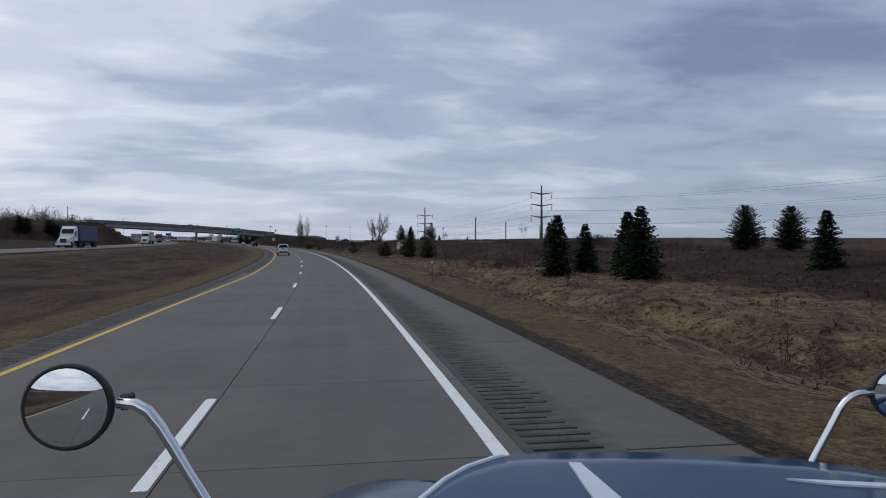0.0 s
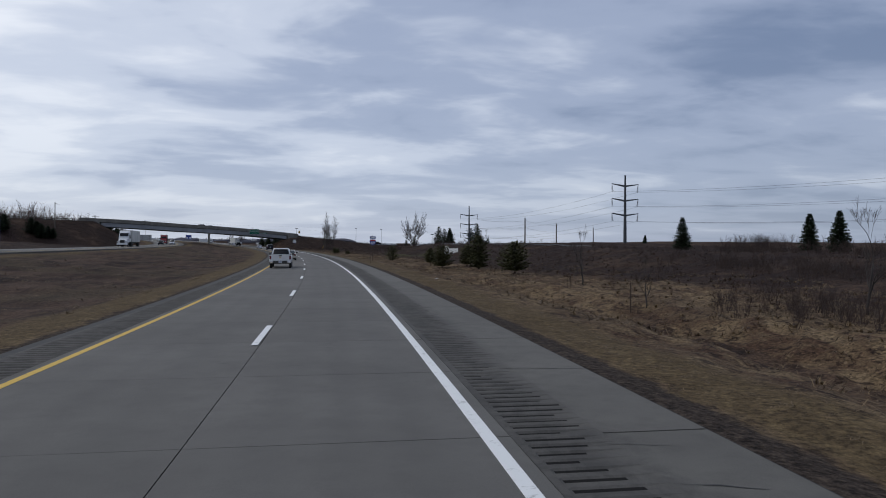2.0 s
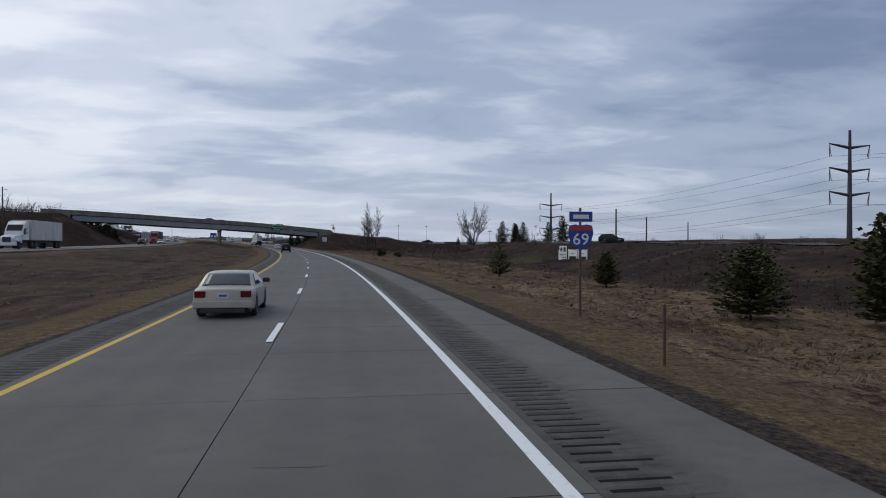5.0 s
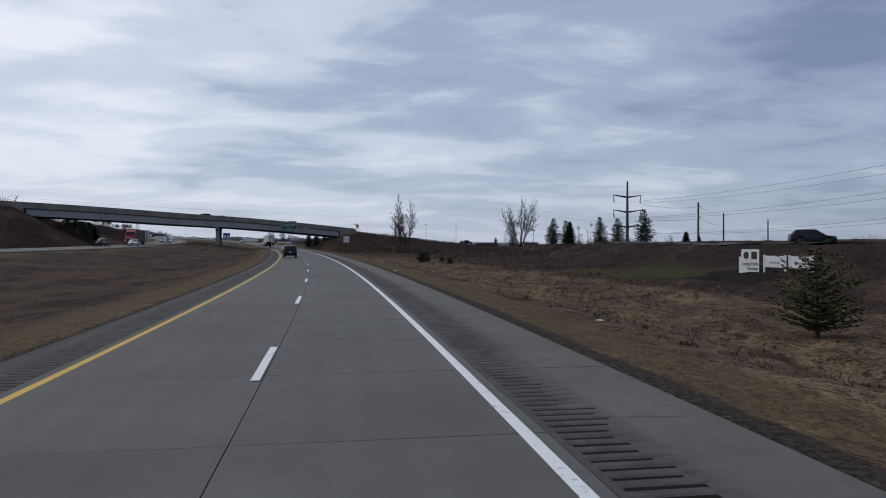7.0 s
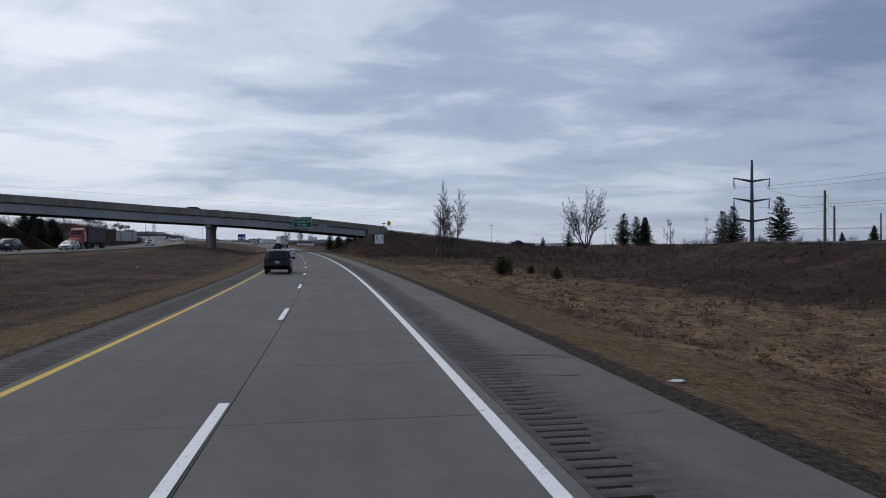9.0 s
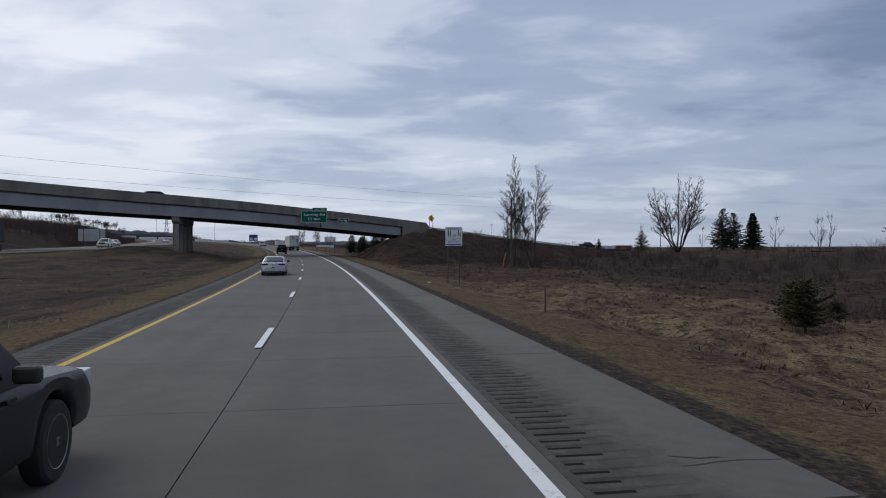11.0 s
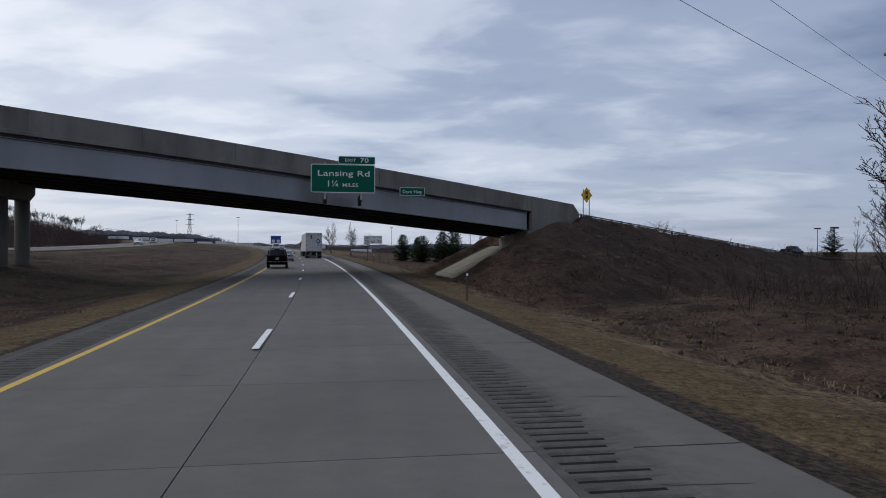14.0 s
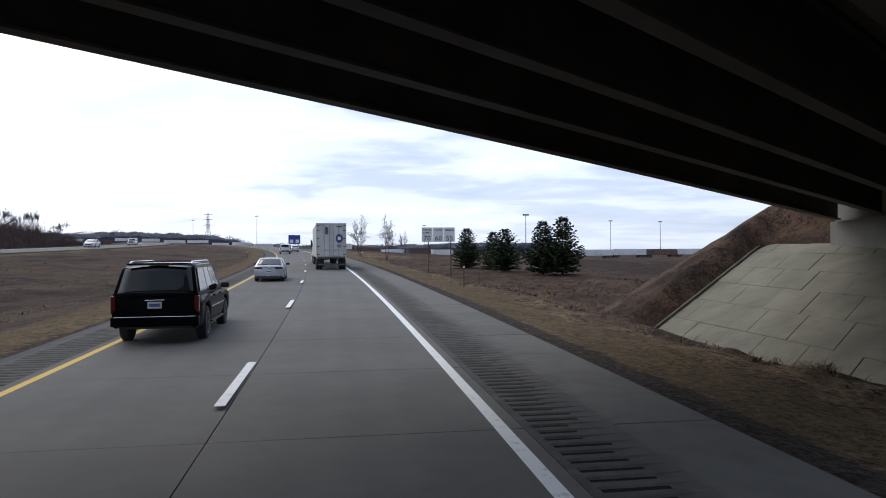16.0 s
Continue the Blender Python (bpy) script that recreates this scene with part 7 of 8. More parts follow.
# speed limit signs
speed = tagged(new("speed_limit_sign"), "white speed limit sign of three panels on two posts", "road sign")
speed.matrix_basis = stand(475, 11.7, 0, math.degrees(float(heading(475))) - 2)
posts(speed, (-0.9, 1.15), 4.2, "weathered_pole_wood", w=0.05)
for x, word, num in ((-1.02, ("SPEED", "LIMIT"), "70"), (0.0, ("TRUCKS",), "60"), (1.02, ("MINIMUM",), "55")):
    face(speed, x - 0.49, x + 0.49, 2.95, 4.25, 0.05, "sign_white", "sign_black", 0.014)
    for i, w in enumerate(word):
        text(speed, w, 0.14, x, 3.95 - 0.24 * i, "sign_black", -0.024, 0.72)
    text(speed, num, 0.46, x, 3.06, "sign_black", -0.024, 0.62)

# signal-ahead sign on the approach
signal = tagged(new("signal_ahead_sign"), "yellow diamond sign with a traffic signal symbol on two posts", "road sign")
su, sv = over_uv(-38.1, 430.4)
gz = float(deck_z(su)) - 0.4
signal.matrix_basis = pose(-38.1, 430.4, gz, 0, 0, ROAD_TURN + 22)
posts(signal, (-0.42, 0.42), 3.0, "rusty_post", 0.8)
bm = bmesh.new()
vs = [bm.verts.new((x, y, z)) for y in (-0.014, 0.02) for x, z in ((0, 1.62), (0.78, 2.42), (0, 3.22), (-0.78, 2.42))]
bm.faces.new(vs[:4][::-1]), bm.faces.new(vs[4:])
for j in range(4):
    bm.faces.new((vs[j], vs[(j + 1) % 4], vs[4 + (j + 1) % 4], vs[4 + j]))
bmesh.ops.recalc_face_normals(bm, faces=bm.faces[:])
dia = part("diamond_plate", bm, "sign_yellow", signal)
block("signal_symbol", dia, "sign_black", -0.16, 0.16, -0.024, -0.012, 2.05, 2.82)
for z, mat in ((2.68, "sign_red"), (2.43, "sign_yellow"), (2.18, "tree_print_green")):
    block("signal_lamp", dia, mat, -0.085, 0.085, -0.034, -0.02, z - 0.085, z + 0.085)

# low plant signs with a mulch bed
for x0, w, z0, h, kind in ((0.2, 2.55, 0.0, 2.5, "main"), (3.6, 2.6, 0.35, 1.5, "side"), (6.9, 2.6, 0.35, 1.5, "side")):
    sg = tagged(new("plant_sign"), "white upright entrance sign with dark emblems on a mulch bed" if kind == "main" else "low white sign between two white posts on a mulch bed", "sign", "" if kind == "main" else "low white signs")
    sg.matrix_basis = stand(247.5, 45.1, 0.0, math.degrees(float(heading(247))) - 84) @ pose(x0 * 1.0, 0, 0)
    if kind == "main":
        face(sg, -w / 2, w / 2, z0 - 0.4, z0 + h, 0.03, "sign_white")
        face(sg, -w / 2 - 0.35, -w / 2 - 0.02, z0 - 0.4, z0 + h - 0.8, 0.03, "sign_white", name="side_panel")
        text(sg, "Lansing Delta", 0.38, 0.0, z0 + 0.82, "sign_black", -0.02, 2.3)
        text(sg, "Township", 0.36, 0.3, z0 + 0.34, "sign_black", -0.02, 1.6)
        bm = bmesh.new()
        lathe(bm, ((0, 0.31), (0.012, 0.31)), 24, Matrix.Translation((-0.55, -0.026, z0 + 1.85)) @ Matrix.Scale(1.25, 4) @ Euler((0, 0, radians(-90))).to_matrix().to_4x4())
        part("round_emblem", bm, "sign_black", sg)
        block("square_emblem", sg, "sign_black", 0.2, 1.0, -0.026, -0.014, z0 + 1.46, z0 + 2.24)
    else:
        face(sg, -w / 2, w / 2, z0 + 0.35, z0 + h, 0.02, "sign_white")
        for x in (-w / 2 - 0.09, w / 2 + 0.09):
            block("post", sg, "sign_white", x - 0.08, x + 0.08, -0.08, 0.08, z0 - 0.8, z0 + h + 0.1, bev=0.01)
        block("lettering_bar", sg, "sign_back", -0.7, 0.7, -0.024, -0.012, z0 + 0.72, z0 + 0.92)
bm = bmesh.new()
rnd = random.Random(5)
rim = []
cx, cy = 247.0, 43.2
ctr = bm.verts.new((*[float(k) for k in plan(cx, cy)], float(ground_z(cx, cy)) + 0.10))
rings = []
for f in (0.35, 0.7, 1.0):
    ring = []
    for j in range(26):
        a = 6.2832 * j / 26
        w = 1 + 0.12 * math.sin(3 * a + 1) + 0.08 * math.sin(7 * a)
        s, d = cx + 7.5 * math.sin(a) * w * f, cy + 4.2 * math.cos(a) * w * f
        x, y = plan(s, d)
        ring.append(bm.verts.new((float(x), float(y), float(ground_z(s, d)) + (0.10 if f < 1 else -0.05))))
    rings.append(ring)
for j in range(26):
    bm.faces.new((ctr, rings[0][(j + 1) % 26], rings[0][j]))
    for p, q in zip(rings, rings[1:]):
        bm.faces.new((p[j], p[(j + 1) % 26], q[(j + 1) % 26], q[j]))
bmesh.ops.recalc_face_normals(bm, faces=bm.faces[:])
tagged(part("mulch_bed", bm, "dark_mulch"), "dark mulch bed round the white signs", "flower bed", kind="structure")

# blue services sign, sign backs, delineators
blue = tagged(new("services_sign"), "blue motorist services sign on two posts", "road sign")
blue.matrix_basis = stand(706, 17.5, 0, math.degrees(float(heading(690))))
posts(blue, (-1.6, 1.6), 6.2, w=0.08)
face(blue, -2.5, 2.5, 2.6, 6.4, 0.1, "sign_blue", "sign_white", 0.07)
for x in (-1.2, 1.2):
    block("logo_panel", blue, "sign_white", x - 0.7, x + 0.7, -0.03, -0.016, 3.1, 4.5)
back = tagged(new("sign_seen_from_behind"), "grey back of a road sign across the median", "road sign")
back.matrix_basis = stand(472, -46.8, 0, math.degrees(float(heading(470))) + 180)
posts(back, (-1.8, 1.8), 4.4, "rusty_post", w=0.07)
bm = bmesh.new()
rounded(bm, -3.0, 3.0, 1.4, 4.4, 0.1, -0.03, 0.0)
pan = part("panel", bm, "sign_back", back)
for z in (1.9, 2.9, 3.9):
    block("stiffener", pan, "galvanised", -2.9, 2.9, 0.0, 0.05, z - 0.05, z + 0.05)


def delineator(s, d, h, mat="rusty_post", cap=True):
    p = tagged(new("delineator_post"), "thin metal marker post beside the shoulder", "marker post", "marker posts")
    p.matrix_basis = stand(s, d, 0, math.degrees(float(heading(s))))
    block("post", p, mat, -0.03, 0.03, 0, 0.03, -0.3, h)
    if cap:
        block("reflector", p, "sign_white", -0.05, 0.05, -0.015, 0.0, h - 0.12, h)


for s, d, h, c in ((49.2, 8.4, 1.35, True), (91.5, 17.5, 1.6, False), (147, 8.4, 1.3, False), (311.8, 9.9, 1.0, False), (394.1, 8.0, 1.3, True), (452, 9.0, 1.2, True), (463, 12.5, 1.0, False), (510, 8.0, 1.2, True)):
    delineator(s, d, h, cap=c)
for s in (520, 600):
    delineator(s, -8, 1.2)
bm = bmesh.new()
tube(bm, [(0, 0, -0.3), (0.25, 0.1, 1.0), (0.9, 0.3, 2.4)], 0.025, 6)
lean_post = tagged(part("leaning_post", bm, "sign_yellow"), "leaning yellowish guy-wire guard near the utility pole", "guard post")
lean_post.matrix_basis = stand(396.5, 33.4, 0, 30)

# guard rails along the approaches' tops
def approach_rail(u0, u1, v, rise, mat, label):
    rail = tagged(new("guard_rail"), label, "guard rail", "approach guard rails")
    bm = bmesh.new()
    for z0, z1 in ((0.12, 0.25), (0.29, 0.42)):
        last = None
        for u in np.arange(u0, u1, 3.0):
            z = float(deck_z(u)) + rise
            row = [bm.verts.new((*over_xy(u, v + w), z + h)) for w, h in ((-0.02, z0), (-0.09, (z0 + z1) / 2), (-0.02, z1))]
            if last:
                for i in range(2):
                    bm.faces.new((last[i], last[i + 1], row[i + 1], row[i]))
            last = row
    part("rail_beam", bm, mat, rail)
    for u in np.arange(u0, u1 - 2.5, 1.95):
        bm = bmesh.new()
        p = over_xy(float(u), v + 0.1)
        box(bm, p.x - 0.08, p.x + 0.08, p.y - 0.1, p.y + 0.1, float(deck_z(u)) - 0.9, float(deck_z(u)) + rise + 0.48)
        part("rail_post", bm, "bark", rail)


# backlit look of the rails put into the colour: dark bark tone on steel
approach_rail(9, 96, 0, -0.1, "bark", "steel guard rail along the bridge approach")
approach_rail(-176, -107, -0.2, 0.25, "bark", "dark guard rail on top of the grassy approach bank")

# ---- power lines ----
def pylon(x, y, base, top, arms, label):
    t = tagged(new("power_pylon"), label, "power pylon", "steel pylons")
    t.matrix_basis = pose(x, y, 0, 0, 0, 12)
    bm = bmesh.new()
    tube(bm, [(0, 0, base - 1), (0, 0, (base + top) / 2), (0, 0, top)], [0.52, 0.38, 0.24], 12)
    part("shaft", bm, "pylon_steel", t)
    for z in arms:
        for s in (-1, 1):
            bm = bmesh.new()
            tube(bm, [(s * 0.4, 0, z - 0.35), (s * 2.4, 0, z - 0.05), (s * 4.6, 0, z + 0.25)], [0.30, 0.22, 0.12], 6)
            arm = part("cross_arm", bm, "pylon_steel", t)
            for dx, dz in ((0.0, -2.2), (0.35, -2.0)):
                bm = bmesh.new()
                pts = [(s * 4.5, 0, z + 0.2), (s * (4.5 - dx * 0.5), 0.1, z + dz * 0.5), (s * (4.4 - dx), 0.1, z + dz)]
                tube(bm, pts, 0.07, 5)
                part("insulator", bm, "wire_grey", arm)
    return t


PYL = ((76.2, 256.6, 3.6, 24.2), (47.8, 389.5, 3.8, 22.6), (150, 130, 3.0, 25.0))
for x, y, b, t in PYL:
    k = (t - b) / 20.0
    pylon(x, y, b, t, (t - 11.7, t - 7.3, t - 2.9) if t > 23 else (9.2, 13.7, 18.2), "grey steel monopole pylon with three cross-arms")


def pole(x, y, base, top, r, label, arms=()):
    t = tagged(new("utility_pole"), label, "utility pole", "utility poles")
    t.matrix_basis = pose(x, y, 0, 0, 0, 20)
    bm = bmesh.new()
    tube(bm, [(0, 0, base - 1), (0, 0, top)], [r, r * 0.72], 9)
    part("shaft", bm, "weathered_pole_wood", t)
    for z in arms:
        bm = bmesh.new()
        tube(bm, [(0, 0, z), (1.4, 0, z - 0.25)], [0.07, 0.05], 5)
        part("insulator_arm", bm, "wire_grey", t)
    return t


pole(84.2, 427.5, 3.0, 18.7, 0.42, "dark tall utility pole with side insulators", (17.5, 13.5, 9.5))
pole(117.0, 483, 3.0, 17.6, 0.42, "dark tall utility pole with side insulators", (16.5, 12.5, 9.0))
pole(150.0, 510, 3.0, 16.0, 0.35, "slim far utility pole", ())
UP_X, UP_Y = -22.6, 399.1
pole(UP_X, UP_Y, 0.5, 12.1, 0.19, "weathered wooden utility pole at the bank's foot", (11.8,))
pole(-118.1, 329.1, 7.6, 19.0, 0.19, "wooden utility pole on the approach bank", (18.4,))


def wire(a, b, sag, r, name="power_wire", label="dark overhead power wire"):
    a, b = Vector(a), Vector(b)
    pts = []
    for i in range(17):
        f = i / 16
        p = a.lerp(b, f)
        p.z -= sag * 4 * f * (1 - f)
        pts.append(p)
    bm = bmesh.new()
    tube(bm, pts, r, 4)
    return tagged(part(name, bm, "wire_grey"), label, "wire", "overhead wires")


for z in (12.0, 10.5):
    wire((UP_X, UP_Y, z), (-96.5, 307.2, z + 0.5), 0.7, 0.009)
for (xa, ya, _, ta), (xb, yb, _, tb) in ((PYL[0], PYL[1]), (PYL[2], PYL[0])):
    za = (ta - 5.0, ta - 9.4, ta - 13.8)
    zb = (tb - 5.0, tb - 9.4, tb - 13.8) if tb > 23 else (tb - 6.4, tb - 10.9, tb - 15.4)
    for p, q in zip(za, zb):
        for s in (-1, 1):
            wire((xa + s * 4.3, ya + s * 0.9, p), (xb + s * 4.3, yb + s * 0.9, q), 2.2, 0.024)
for z, q in ((16.0, 17.2), (11.6, 13.2), (7.4, 9.2)):
    wire((52, 390.4, z), (84.6, 427.5, q), 0.9, 0.035)
    wire((84.6, 427.5, q), (117, 483, q - 0.8), 0.9, 0.035)

# ---- far things ----
def boxcar(s, d, turn, mat, label, ln=17.0, h=4.6):
    t = tagged(new("rail_car"), label, "rail car", "parked rail cars")
    t.matrix_basis = stand(s, d, 0, math.degrees(float(heading(s))) + turn)
    bm = bmesh.new()
    box(bm, -ln / 2, ln / 2, -1.5, 1.5, 1.0, h)
    bevel(bm, 0.1, 1)
    body = part("body", bm, mat, t)
    bm = bmesh.new()
    for k in range(12):
        x = -ln / 2 + 0.6 + k * (ln - 1.2) / 11
        box(bm, x - 0.06, x + 0.06, -1.56, 1.56, 1.1, h - 0.1)
    part("ribs", bm, mat, body)
    for x in (-ln / 2 + 2, ln / 2 - 2):
        bm = bmesh.new()
        box(bm, x - 1.2, x + 1.2, -1.0, 1.0, -0.1, 1.0)
        part("bogie", bm, "trailer_frame", t)


for i in range(9):
    boxcar(640 + i * 3.2, 118 + i * 17.6, 10, ("railcar_pale", "railcar_pale", "railcar_rust")[i % 3], "ribbed rail car on a siding beyond the field", 17.0, 3.4)
for i in range(22):
    boxcar(905 - abs(i - 11) * 0.5, -215 + i * 14.5, 0, "railcar_rust" if i in (4, 11) else "railcar_pale", "pale trailer-like car in a long parked row" if i not in (4, 11) else "rusty car in a long parked row", 13.0 - 2.5 * (i % 3 == 1), 2.9 + 0.3 * (i % 4 == 2))
for i in range(6):
    boxcar(770, 55 + i * 15, 4, ("railcar_pale", "railcar_rust")[i % 2], "pale trailer parked at the edge of the plain", 13, 4.0)


def mast(s, d, h):
    t = tagged(new("light_mast"), "tall thin lighting mast far off on the plain", "lamp post", "light masts")
    t.matrix_basis = stand(s, d)
    bm = bmesh.new()
    tube(bm, [(0, 0, -0.5), (0, 0, h)], [0.17, 0.10], 6)
    part("pole", bm, "pylon_steel", t)
    bm = bmesh.new()
    box(bm, -1.1, 1.1, -0.3, 0.3, h, h + 0.5)
    part("lamp_head", bm, "pylon_steel", t)


for s, d, h in ((748, 214, 20), (733, 236, 19), (868, 154, 22), (908, 43, 22), (560, 190, 11), (520, 150, 9), (640, 90, 16), (1020, 20, 22)):
    mast(s, d, h)
lattice = tagged(new("lattice_tower"), "steel lattice transmission tower on the horizon", "pylon")
lattice.matrix_basis = stand(1090, 46)
bm = bmesh.new()
H = 34
for sx, sy in ((-1, -1), (1, -1), (1, 1), (-1, 1)):
    tube(bm, [(sx * 3.2, sy * 3.2, -1), (sx * 1.0, sy * 1.0, 20), (sx * 0.5, sy * 0.5, H)], [0.2, 0.16, 0.1], 4)
for k in range(9):
    z0, z1 = k * 3.6, (k + 1) * 3.6
    w0, w1 = 3.2 - z0 * 0.1 if z0 < 20 else 1.0, 3.2 - z1 * 0.1 if z1 < 20 else 0.8
    for a, b in (((-1, -1), (1, -1)), ((1, -1), (1, 1)), ((1, 1), (-1, 1)), ((-1, 1), (-1, -1))):
        tube(bm, [(a[0] * w0, a[1] * w0, z0), (b[0] * w1, b[1] * w1, z1)], 0.1, 3)
part("lattice", bm, "pylon_steel", lattice)
for z in (22, 27, 32):
    bm = bmesh.new()
    tube(bm, [(-5, 0, z), (0, 0, z + 0.6), (5, 0, z)], [0.12, 0.3, 0.12], 4)
    part("cross_arm", bm, "pylon_steel", lattice)

# small litter on the verge
for s, d, a in ((112.3, 10.6, 20), (333, 8.7, 70), (246.5, 7.8, 10), (404.3, 13.8, 50), (395.2, 13.7, 80), (207.3, 11.0, 5), (308.7, -16.9, 30)):
    bm = bmesh.new()
    rnd = random.Random(int(s))
    top = [(rnd.uniform(-0.3, 0.3), rnd.uniform(-0.12, 0.12)) for _ in range(3)]
    vs = [bm.verts.new((0.2 * math.cos(6.2832 * j / 9) * rnd.uniform(0.7, 1.2), 0.1 * math.sin(6.2832 * j / 9) * rnd.uniform(0.7, 1.2), rnd.uniform(0, 0.03))) for j in range(9)]
    tv = [bm.verts.new((v.co.x * 0.5, v.co.y * 0.5, rnd.uniform(0.03, 0.07))) for v in vs]
    for j in range(9):
        bm.faces.new((vs[j], vs[(j + 1) % 9], tv[(j + 1) % 9], tv[j]))
    bm.faces.new(tv)
    li = tagged(part("litter", bm, "litter_white"), "crumpled white scrap lying on the verge", "litter", "litter")
    li.matrix_basis = stand(s, d, 0.02, a)

# ---- the nose of a blue road tractor standing in the lane where the way begins ----
def own_nose():
    t = tagged(new("truck_nose"), "blue road tractor's hood and fenders with round fender mirrors", "truck")
    eye = 2.386
    t.matrix_basis = pose(1.78, 5.63, 2.400, -0.47, 0.10, -8.34) @ Matrix.Translation((0, 0, -eye))

    def front(x):
        """How far ahead the hood reaches: a rounded left corner, a nearly straight front."""
        return float(np.interp(x, (-0.10, -0.058, 0.01, 0.079, 0.172, 0.23, 0.6, 0.76, 1.16, 1.33, 1.5, 1.62), (1.6, 1.82, 1.98, 2.09, 2.18, 2.21, 2.225, 2.21, 2.16, 2.06, 1.88, 1.6)))

    def hood_z(x):
        return eye - 0.657 - 0.012 * ((x - 0.6) / 0.7) ** 2

    # hood: a crowned sheet with a rolled front edge
    bm = bmesh.new()
    cols = []
    for x in (-0.10, -0.08, -0.058, -0.03, 0.01, 0.045, 0.079, 0.125, 0.172, 0.23, 0.35, 0.5, 0.65, 0.8, 0.95, 1.1, 1.25, 1.33, 1.42, 1.5, 1.56, 1.62):
        f, z = front(x), hood_z(x)
        col = [(x, 1.45 + (f - 1.45) * k / 6, z) for k in range(7)]
        col += [(x, f + 0.02, z - 0.012), (x, f + 0.035, z - 0.045), (x, f + 0.045, z - 0.12), (x, f + 0.045, 1.05)]
        cols.append([bm.verts.new(p) for p in col])
    for a, b in zip(cols, cols[1:]):
        for i in range(len(a) - 1):
            bm.faces.new((a[i], b[i], b[i + 1], a[i + 1]))
    part("hood", bm, "hood_blue", t, smooth_faces=True)
    # bright trim round the hood's corner
    bm = bmesh.new()
    tube(bm, [(x - 0.006, front(x), hood_z(x) - 0.004) for x in (-0.10, -0.08, -0.058, -0.03, 0.01, 0.045, 0.079, 0.125, 0.172, 0.20)], 0.011, 6)
    part("trim", bm, "trim_white", t, "pale trim round the hood's corner")
    # pale flashes on the hood: reflections put in as thin light plates
    for pts in (((0.385, 2.10), (0.42, 2.095), (0.50, 1.60), (0.40, 1.60)), ((0.98, 1.96), (1.30, 1.94), (1.36, 1.90), (1.10, 1.92))):
        bm = bmesh.new()
        a = [bm.verts.new((x, y, hood_z(x) + 0.006)) for x, y in pts]
        b = [bm.verts.new((x, y, hood_z(x) - 0.004)) for x, y in pts]
        bm.faces.new(a[::-1]), bm.faces.new(b)
        for i in range(4):
            bm.faces.new((a[i], a[(i + 1) % 4], b[(i + 1) % 4], b[i]))
        bmesh.ops.recalc_face_normals(bm, faces=bm.faces[:])
        part("paint_flash", bm, "trim_white", t, "pale flash, a reflection painted onto the hood")
    # fenders
    for x0, x1, name in ((-0.66, 0.06, "fender"), (1.00, 1.70, "fender")):
        bm = bmesh.new()
        rows = []
        for y in (1.4, 1.55, 1.75, 2.0, 2.2, 2.32, 2.36):
            row = []
            for k in range(9):
                f = k / 8
                x = x0 + (x1 - x0) * f + (y - 1.5) * 0.2
                arch = 0.10 * (2 * f - 1) ** 2 + 0.10 * max(0, y - 1.9)
                row.append(bm.verts.new((x, y, eye - 0.70 - 0.05 * (y - 1.5) - arch)))
            rows.append(row)
        rows.append([bm.verts.new((v.co.x, v.co.y + 0.02, 0.75)) for v in rows[-1]])
        for a, b in zip(rows, rows[1:]):
            for i in range(8):
                bm.faces.new((a[i], a[i + 1], b[i + 1], b[i]))
        for s in (0, -1):
            lo = [bm.verts.new((r[s].co.x, r[s].co.y, min(r[s].co.z, 0.75))) for r in rows[:-1]]
            for i in range(len(lo) - 1):
                bm.faces.new((rows[i][s], rows[i + 1][s], lo[i + 1], lo[i]))
        part(name, bm, "hood_blue", t, smooth_faces=True)
    # running gear under the hood
    for x in (-0.25, 1.45):
        wheel(t, x, 1.7, 0.51, 0.28, "wheel_alloy", -1 if x < 0 else 1, 18)
    bm = bmesh.new()
    tube(bm, [(-0.25, 1.7, 0.51), (1.45, 1.7, 0.51)], 0.06, 8)
    part("axle", bm, "trailer_frame", t)
    bm = bmesh.new()
    box(bm, -0.04, 1.50, 1.47, 2.02, 0.62, 1.60, None, (0.96, 1.0))
    bevel(bm, 0.09, 3)
    part("body", bm, "hood_blue", t, smooth_faces=False)
    # round convex mirrors on bent chrome arms
    for c, arm, inward in (((-0.82, 1.50, eye - 0.345), ((-0.710, 1.50, eye - 0.336), (-0.672, 1.50, eye - 0.340), (-0.645, 1.50, eye - 0.355), (-0.619, 1.50, eye - 0.388), (-0.592, 1.50, eye - 0.431), (-0.561, 1.50, eye - 0.483), (-0.521, 1.50, eye - 0.545), (-0.475, 1.49, eye - 0.617), (-0.42, 1.48, eye - 0.735)), 1),
                           ((1.597, 2.40, eye - 0.506), ((1.505, 2.40, eye - 0.502), (1.455, 2.40, eye - 0.505), (1.43, 2.40, eye - 0.515), (1.406, 2.40, eye - 0.535), (1.388, 2.40, eye - 0.56), (1.372, 2.40, eye - 0.592), (1.336, 2.40, eye - 0.660), (1.293, 2.40, eye - 0.739), (1.267, 2.38, eye - 0.80), (1.25, 2.34, eye - 0.86)), -1)):
        # turned so that the viewer sees the road behind
        m = Matrix.Translation(c) @ Euler((0, 0, radians(-90 + 7 * inward))).to_matrix().to_4x4() @ Matrix.Scale(1, 4)
        r = 0.093
        bm = bmesh.new()
        lathe(bm, ((-0.055, 0.03), (-0.04, r * 0.8), (-0.012, r * 1.02), (0.004, r * 1.03), (0.010, r * 0.98), (0.006, r * 0.90)), 32, m)
        shell = part("mirror_shell", bm, "black_trim", t, "round black-rimmed mirror housing", True)
        bm = bmesh.new()
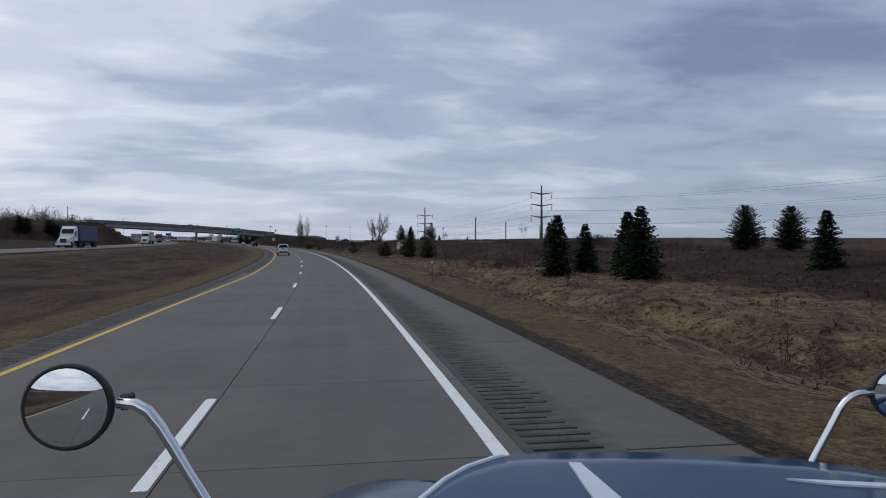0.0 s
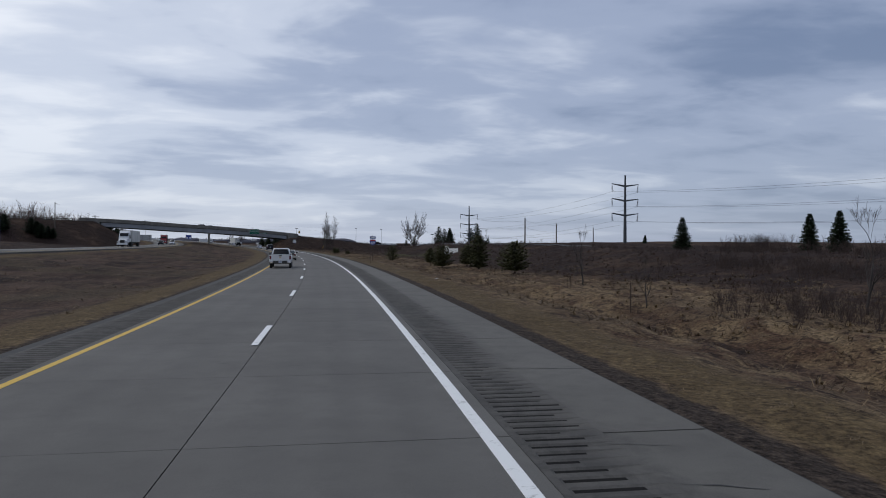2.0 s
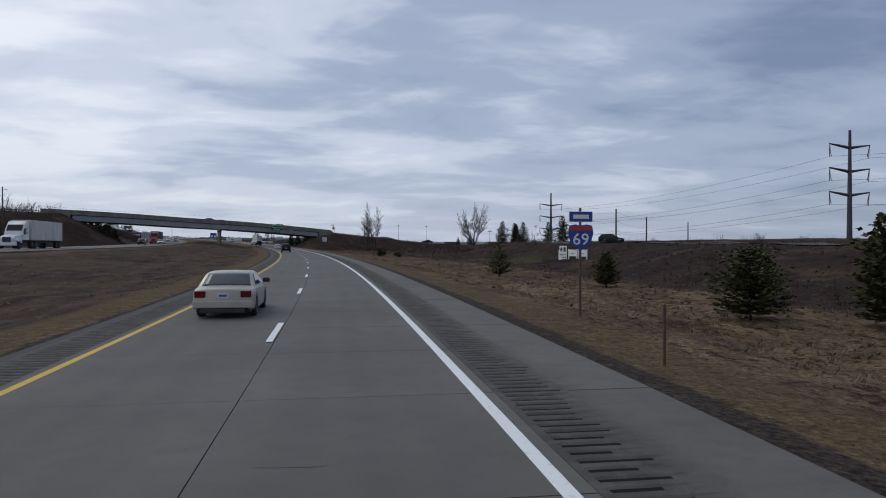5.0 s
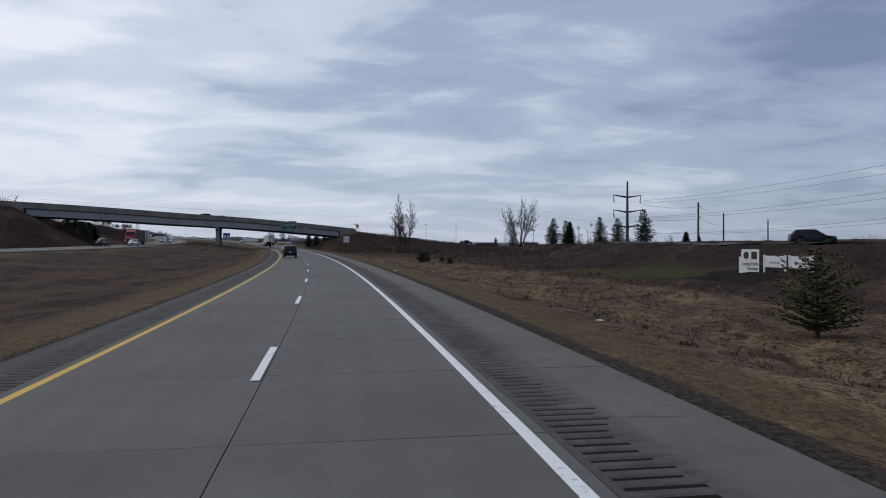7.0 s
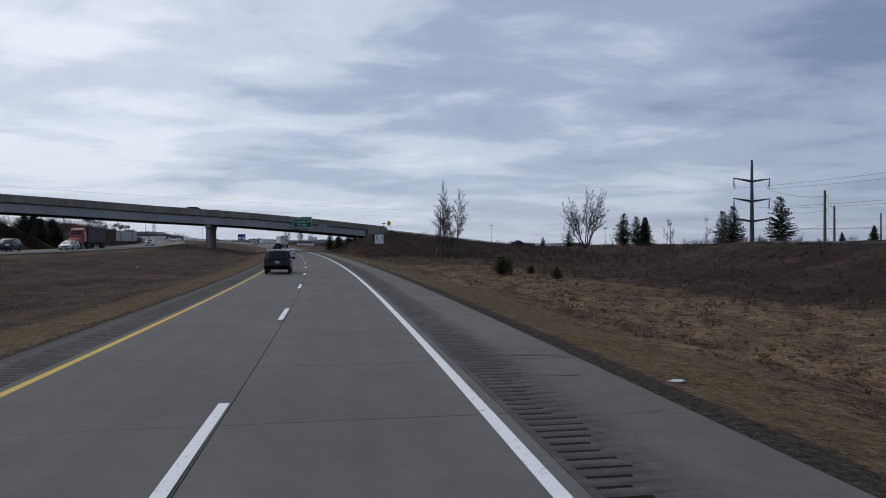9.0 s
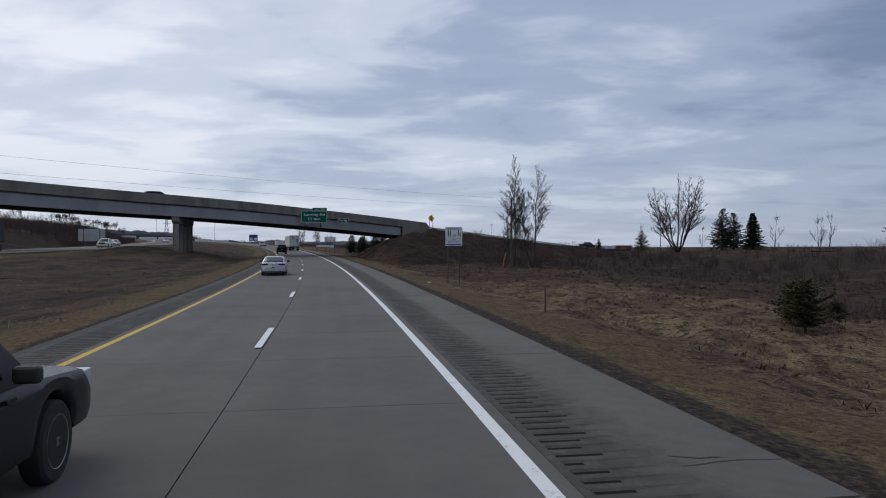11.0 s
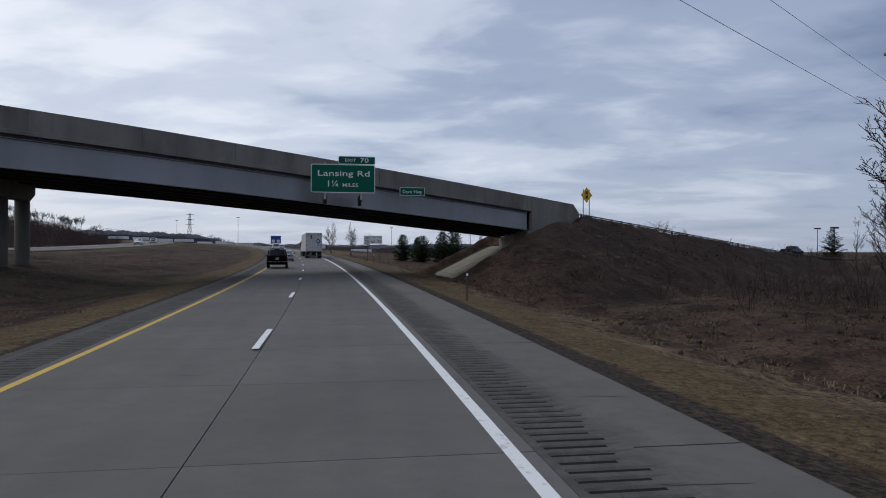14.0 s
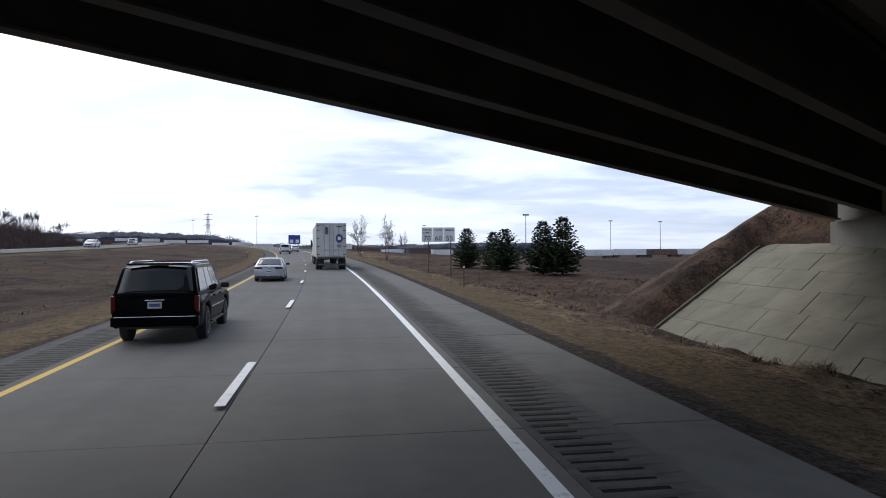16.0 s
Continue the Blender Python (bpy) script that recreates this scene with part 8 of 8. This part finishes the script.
        n, rings = 32, []
        R = 0.42
        for i in range(7):
            q = r * 0.92 * i / 6
            x = 0.012 - (R - math.sqrt(R * R - q * q)) + 0.006
            rings.append([bm.verts.new(m @ Vector((x, q * math.cos(6.2832 * j / n), q * math.sin(6.2832 * j / n)))) for j in range(n)] if i else [bm.verts.new(m @ Vector((x, 0, 0)))])
        for j in range(n):
            bm.faces.new((rings[0][0], rings[1][j], rings[1][(j + 1) % n]))
        for a, b in zip(rings[1:], rings[2:]):
            for j in range(n):
                bm.faces.new((a[j], b[j], b[(j + 1) % n], a[(j + 1) % n]))
        bmesh.ops.recalc_face_normals(bm, faces=bm.faces[:])
        part("mirror_glass", bm, "mirror_silver", shell, "convex mirror glass", True)
        bm = bmesh.new()
        tube(bm, arm, 0.0128, 10)
        part("mirror_arm", bm, "chrome", t, "bent chrome mirror arm", True)
        bm = bmesh.new()
        box(bm, arm[0][0] - 0.012 + 0.012 * inward, arm[0][0] + 0.012 + 0.012 * inward, c[1] + 0.0, c[1] + 0.035, arm[0][2] - 0.018, arm[0][2] + 0.018)
        bevel(bm, 0.005, 1)
        part("mirror_clamp", bm, "black_trim", t)


own_nose()

# ---- pavement slabs, each its own piece ----
bm = bmesh.new()
box(bm, 0.008, 3.892, 0.007, SLAB - 0.007, -0.05, 0.0)
slab_mesh = bpy.data.meshes.new("slab")
bm.to_mesh(slab_mesh)
bm.free()
slab_mesh.materials.append(MATS["lane_concrete"])
bm = bmesh.new()
for x0, x1 in ((5.1, 5.6), (5.6, 6.5)):
    box(bm, x0, x1, 0.006, SLAB * 2 - 0.006, -0.05, -0.002)
bmesh.ops.remove_doubles(bm, verts=bm.verts[:], dist=0.001)
outer_mesh = bpy.data.meshes.new("shoulder_slab")
bm.to_mesh(outer_mesh)
bm.free()
outer_mesh.attributes.new("across", "FLOAT", "POINT").data.foreach_set("value", np.array([v.co.x for v in outer_mesh.vertices], np.float32))
outer_mesh.materials.append(MATS["shoulder_slab_concrete"])


def lay(name, mesh, parent, s, length, mirror=False):
    a, b = at(s, 0), at(s + length, 0)
    ob = new(name, mesh)
    ob.parent = parent
    rise = math.degrees(math.atan2(b.z - a.z, length))
    turn = math.degrees(float(heading(s + length / 2)))
    ob.matrix_basis = pose(a.x, a.y, a.z, 0, 0, turn) @ pose(0, 0, 0, rise, 0, 0) @ (pose(-3.9, 0, 0) if mirror else Matrix())


i = 0
while -13 + i * SLAB < 480:
    s = -13 + i * SLAB
    lay("slab", slab_mesh, road, s, SLAB)
    lay("slab", slab_mesh, road, s, SLAB, True)
    if i % 2 == 0:
        lay("shoulder_slab", outer_mesh, shoulder_right, s, SLAB * 2)
    i += 1


# ---- cracks across slabs and shoulder, and a few dark tyre marks ----
def crack(parent, s, d0, d1, w, seed, skew_m=0.0):
    rnd = random.Random(seed)
    bm = bmesh.new()
    n = max(4, int((d1 - d0) / 0.22))
    last = None
    off = 0.0
    for i in range(n + 1):
        f = i / n
        off += rnd.gauss(0, 0.03)
        ww = w * rnd.uniform(0.35, 1.2) * (0.25 + 0.75 * math.sin(math.pi * min(max(f, 0.08), 0.92)))
        d = d0 + (d1 - d0) * f
        a, b = at(s + off + skew_m * f - ww / 2, d, 0.004), at(s + off + skew_m * f + ww / 2, d, 0.004)
        row = [bm.verts.new(a), bm.verts.new(b)]
        if last:
            bm.faces.new((last[0], row[0], row[1], last[1]))
        last = row
    part("crack", bm, "joint_filler", parent)


rnd = random.Random(77)
for i in range(210):
    s = rnd.uniform(0, 470)
    if i % 3:
        a = rnd.uniform(4.65, 5.3)
        crack(shoulder_right, s, a, min(a + rnd.uniform(0.5, 1.9), 6.5), rnd.uniform(0.014, 0.045), i, rnd.uniform(-0.25, 0.25))
    else:
        a = rnd.uniform(-3.2, 2.6)
        crack(road, s, a, a + rnd.uniform(0.4, 1.0), rnd.uniform(0.015, 0.035), i, rnd.uniform(-0.1, 0.1))
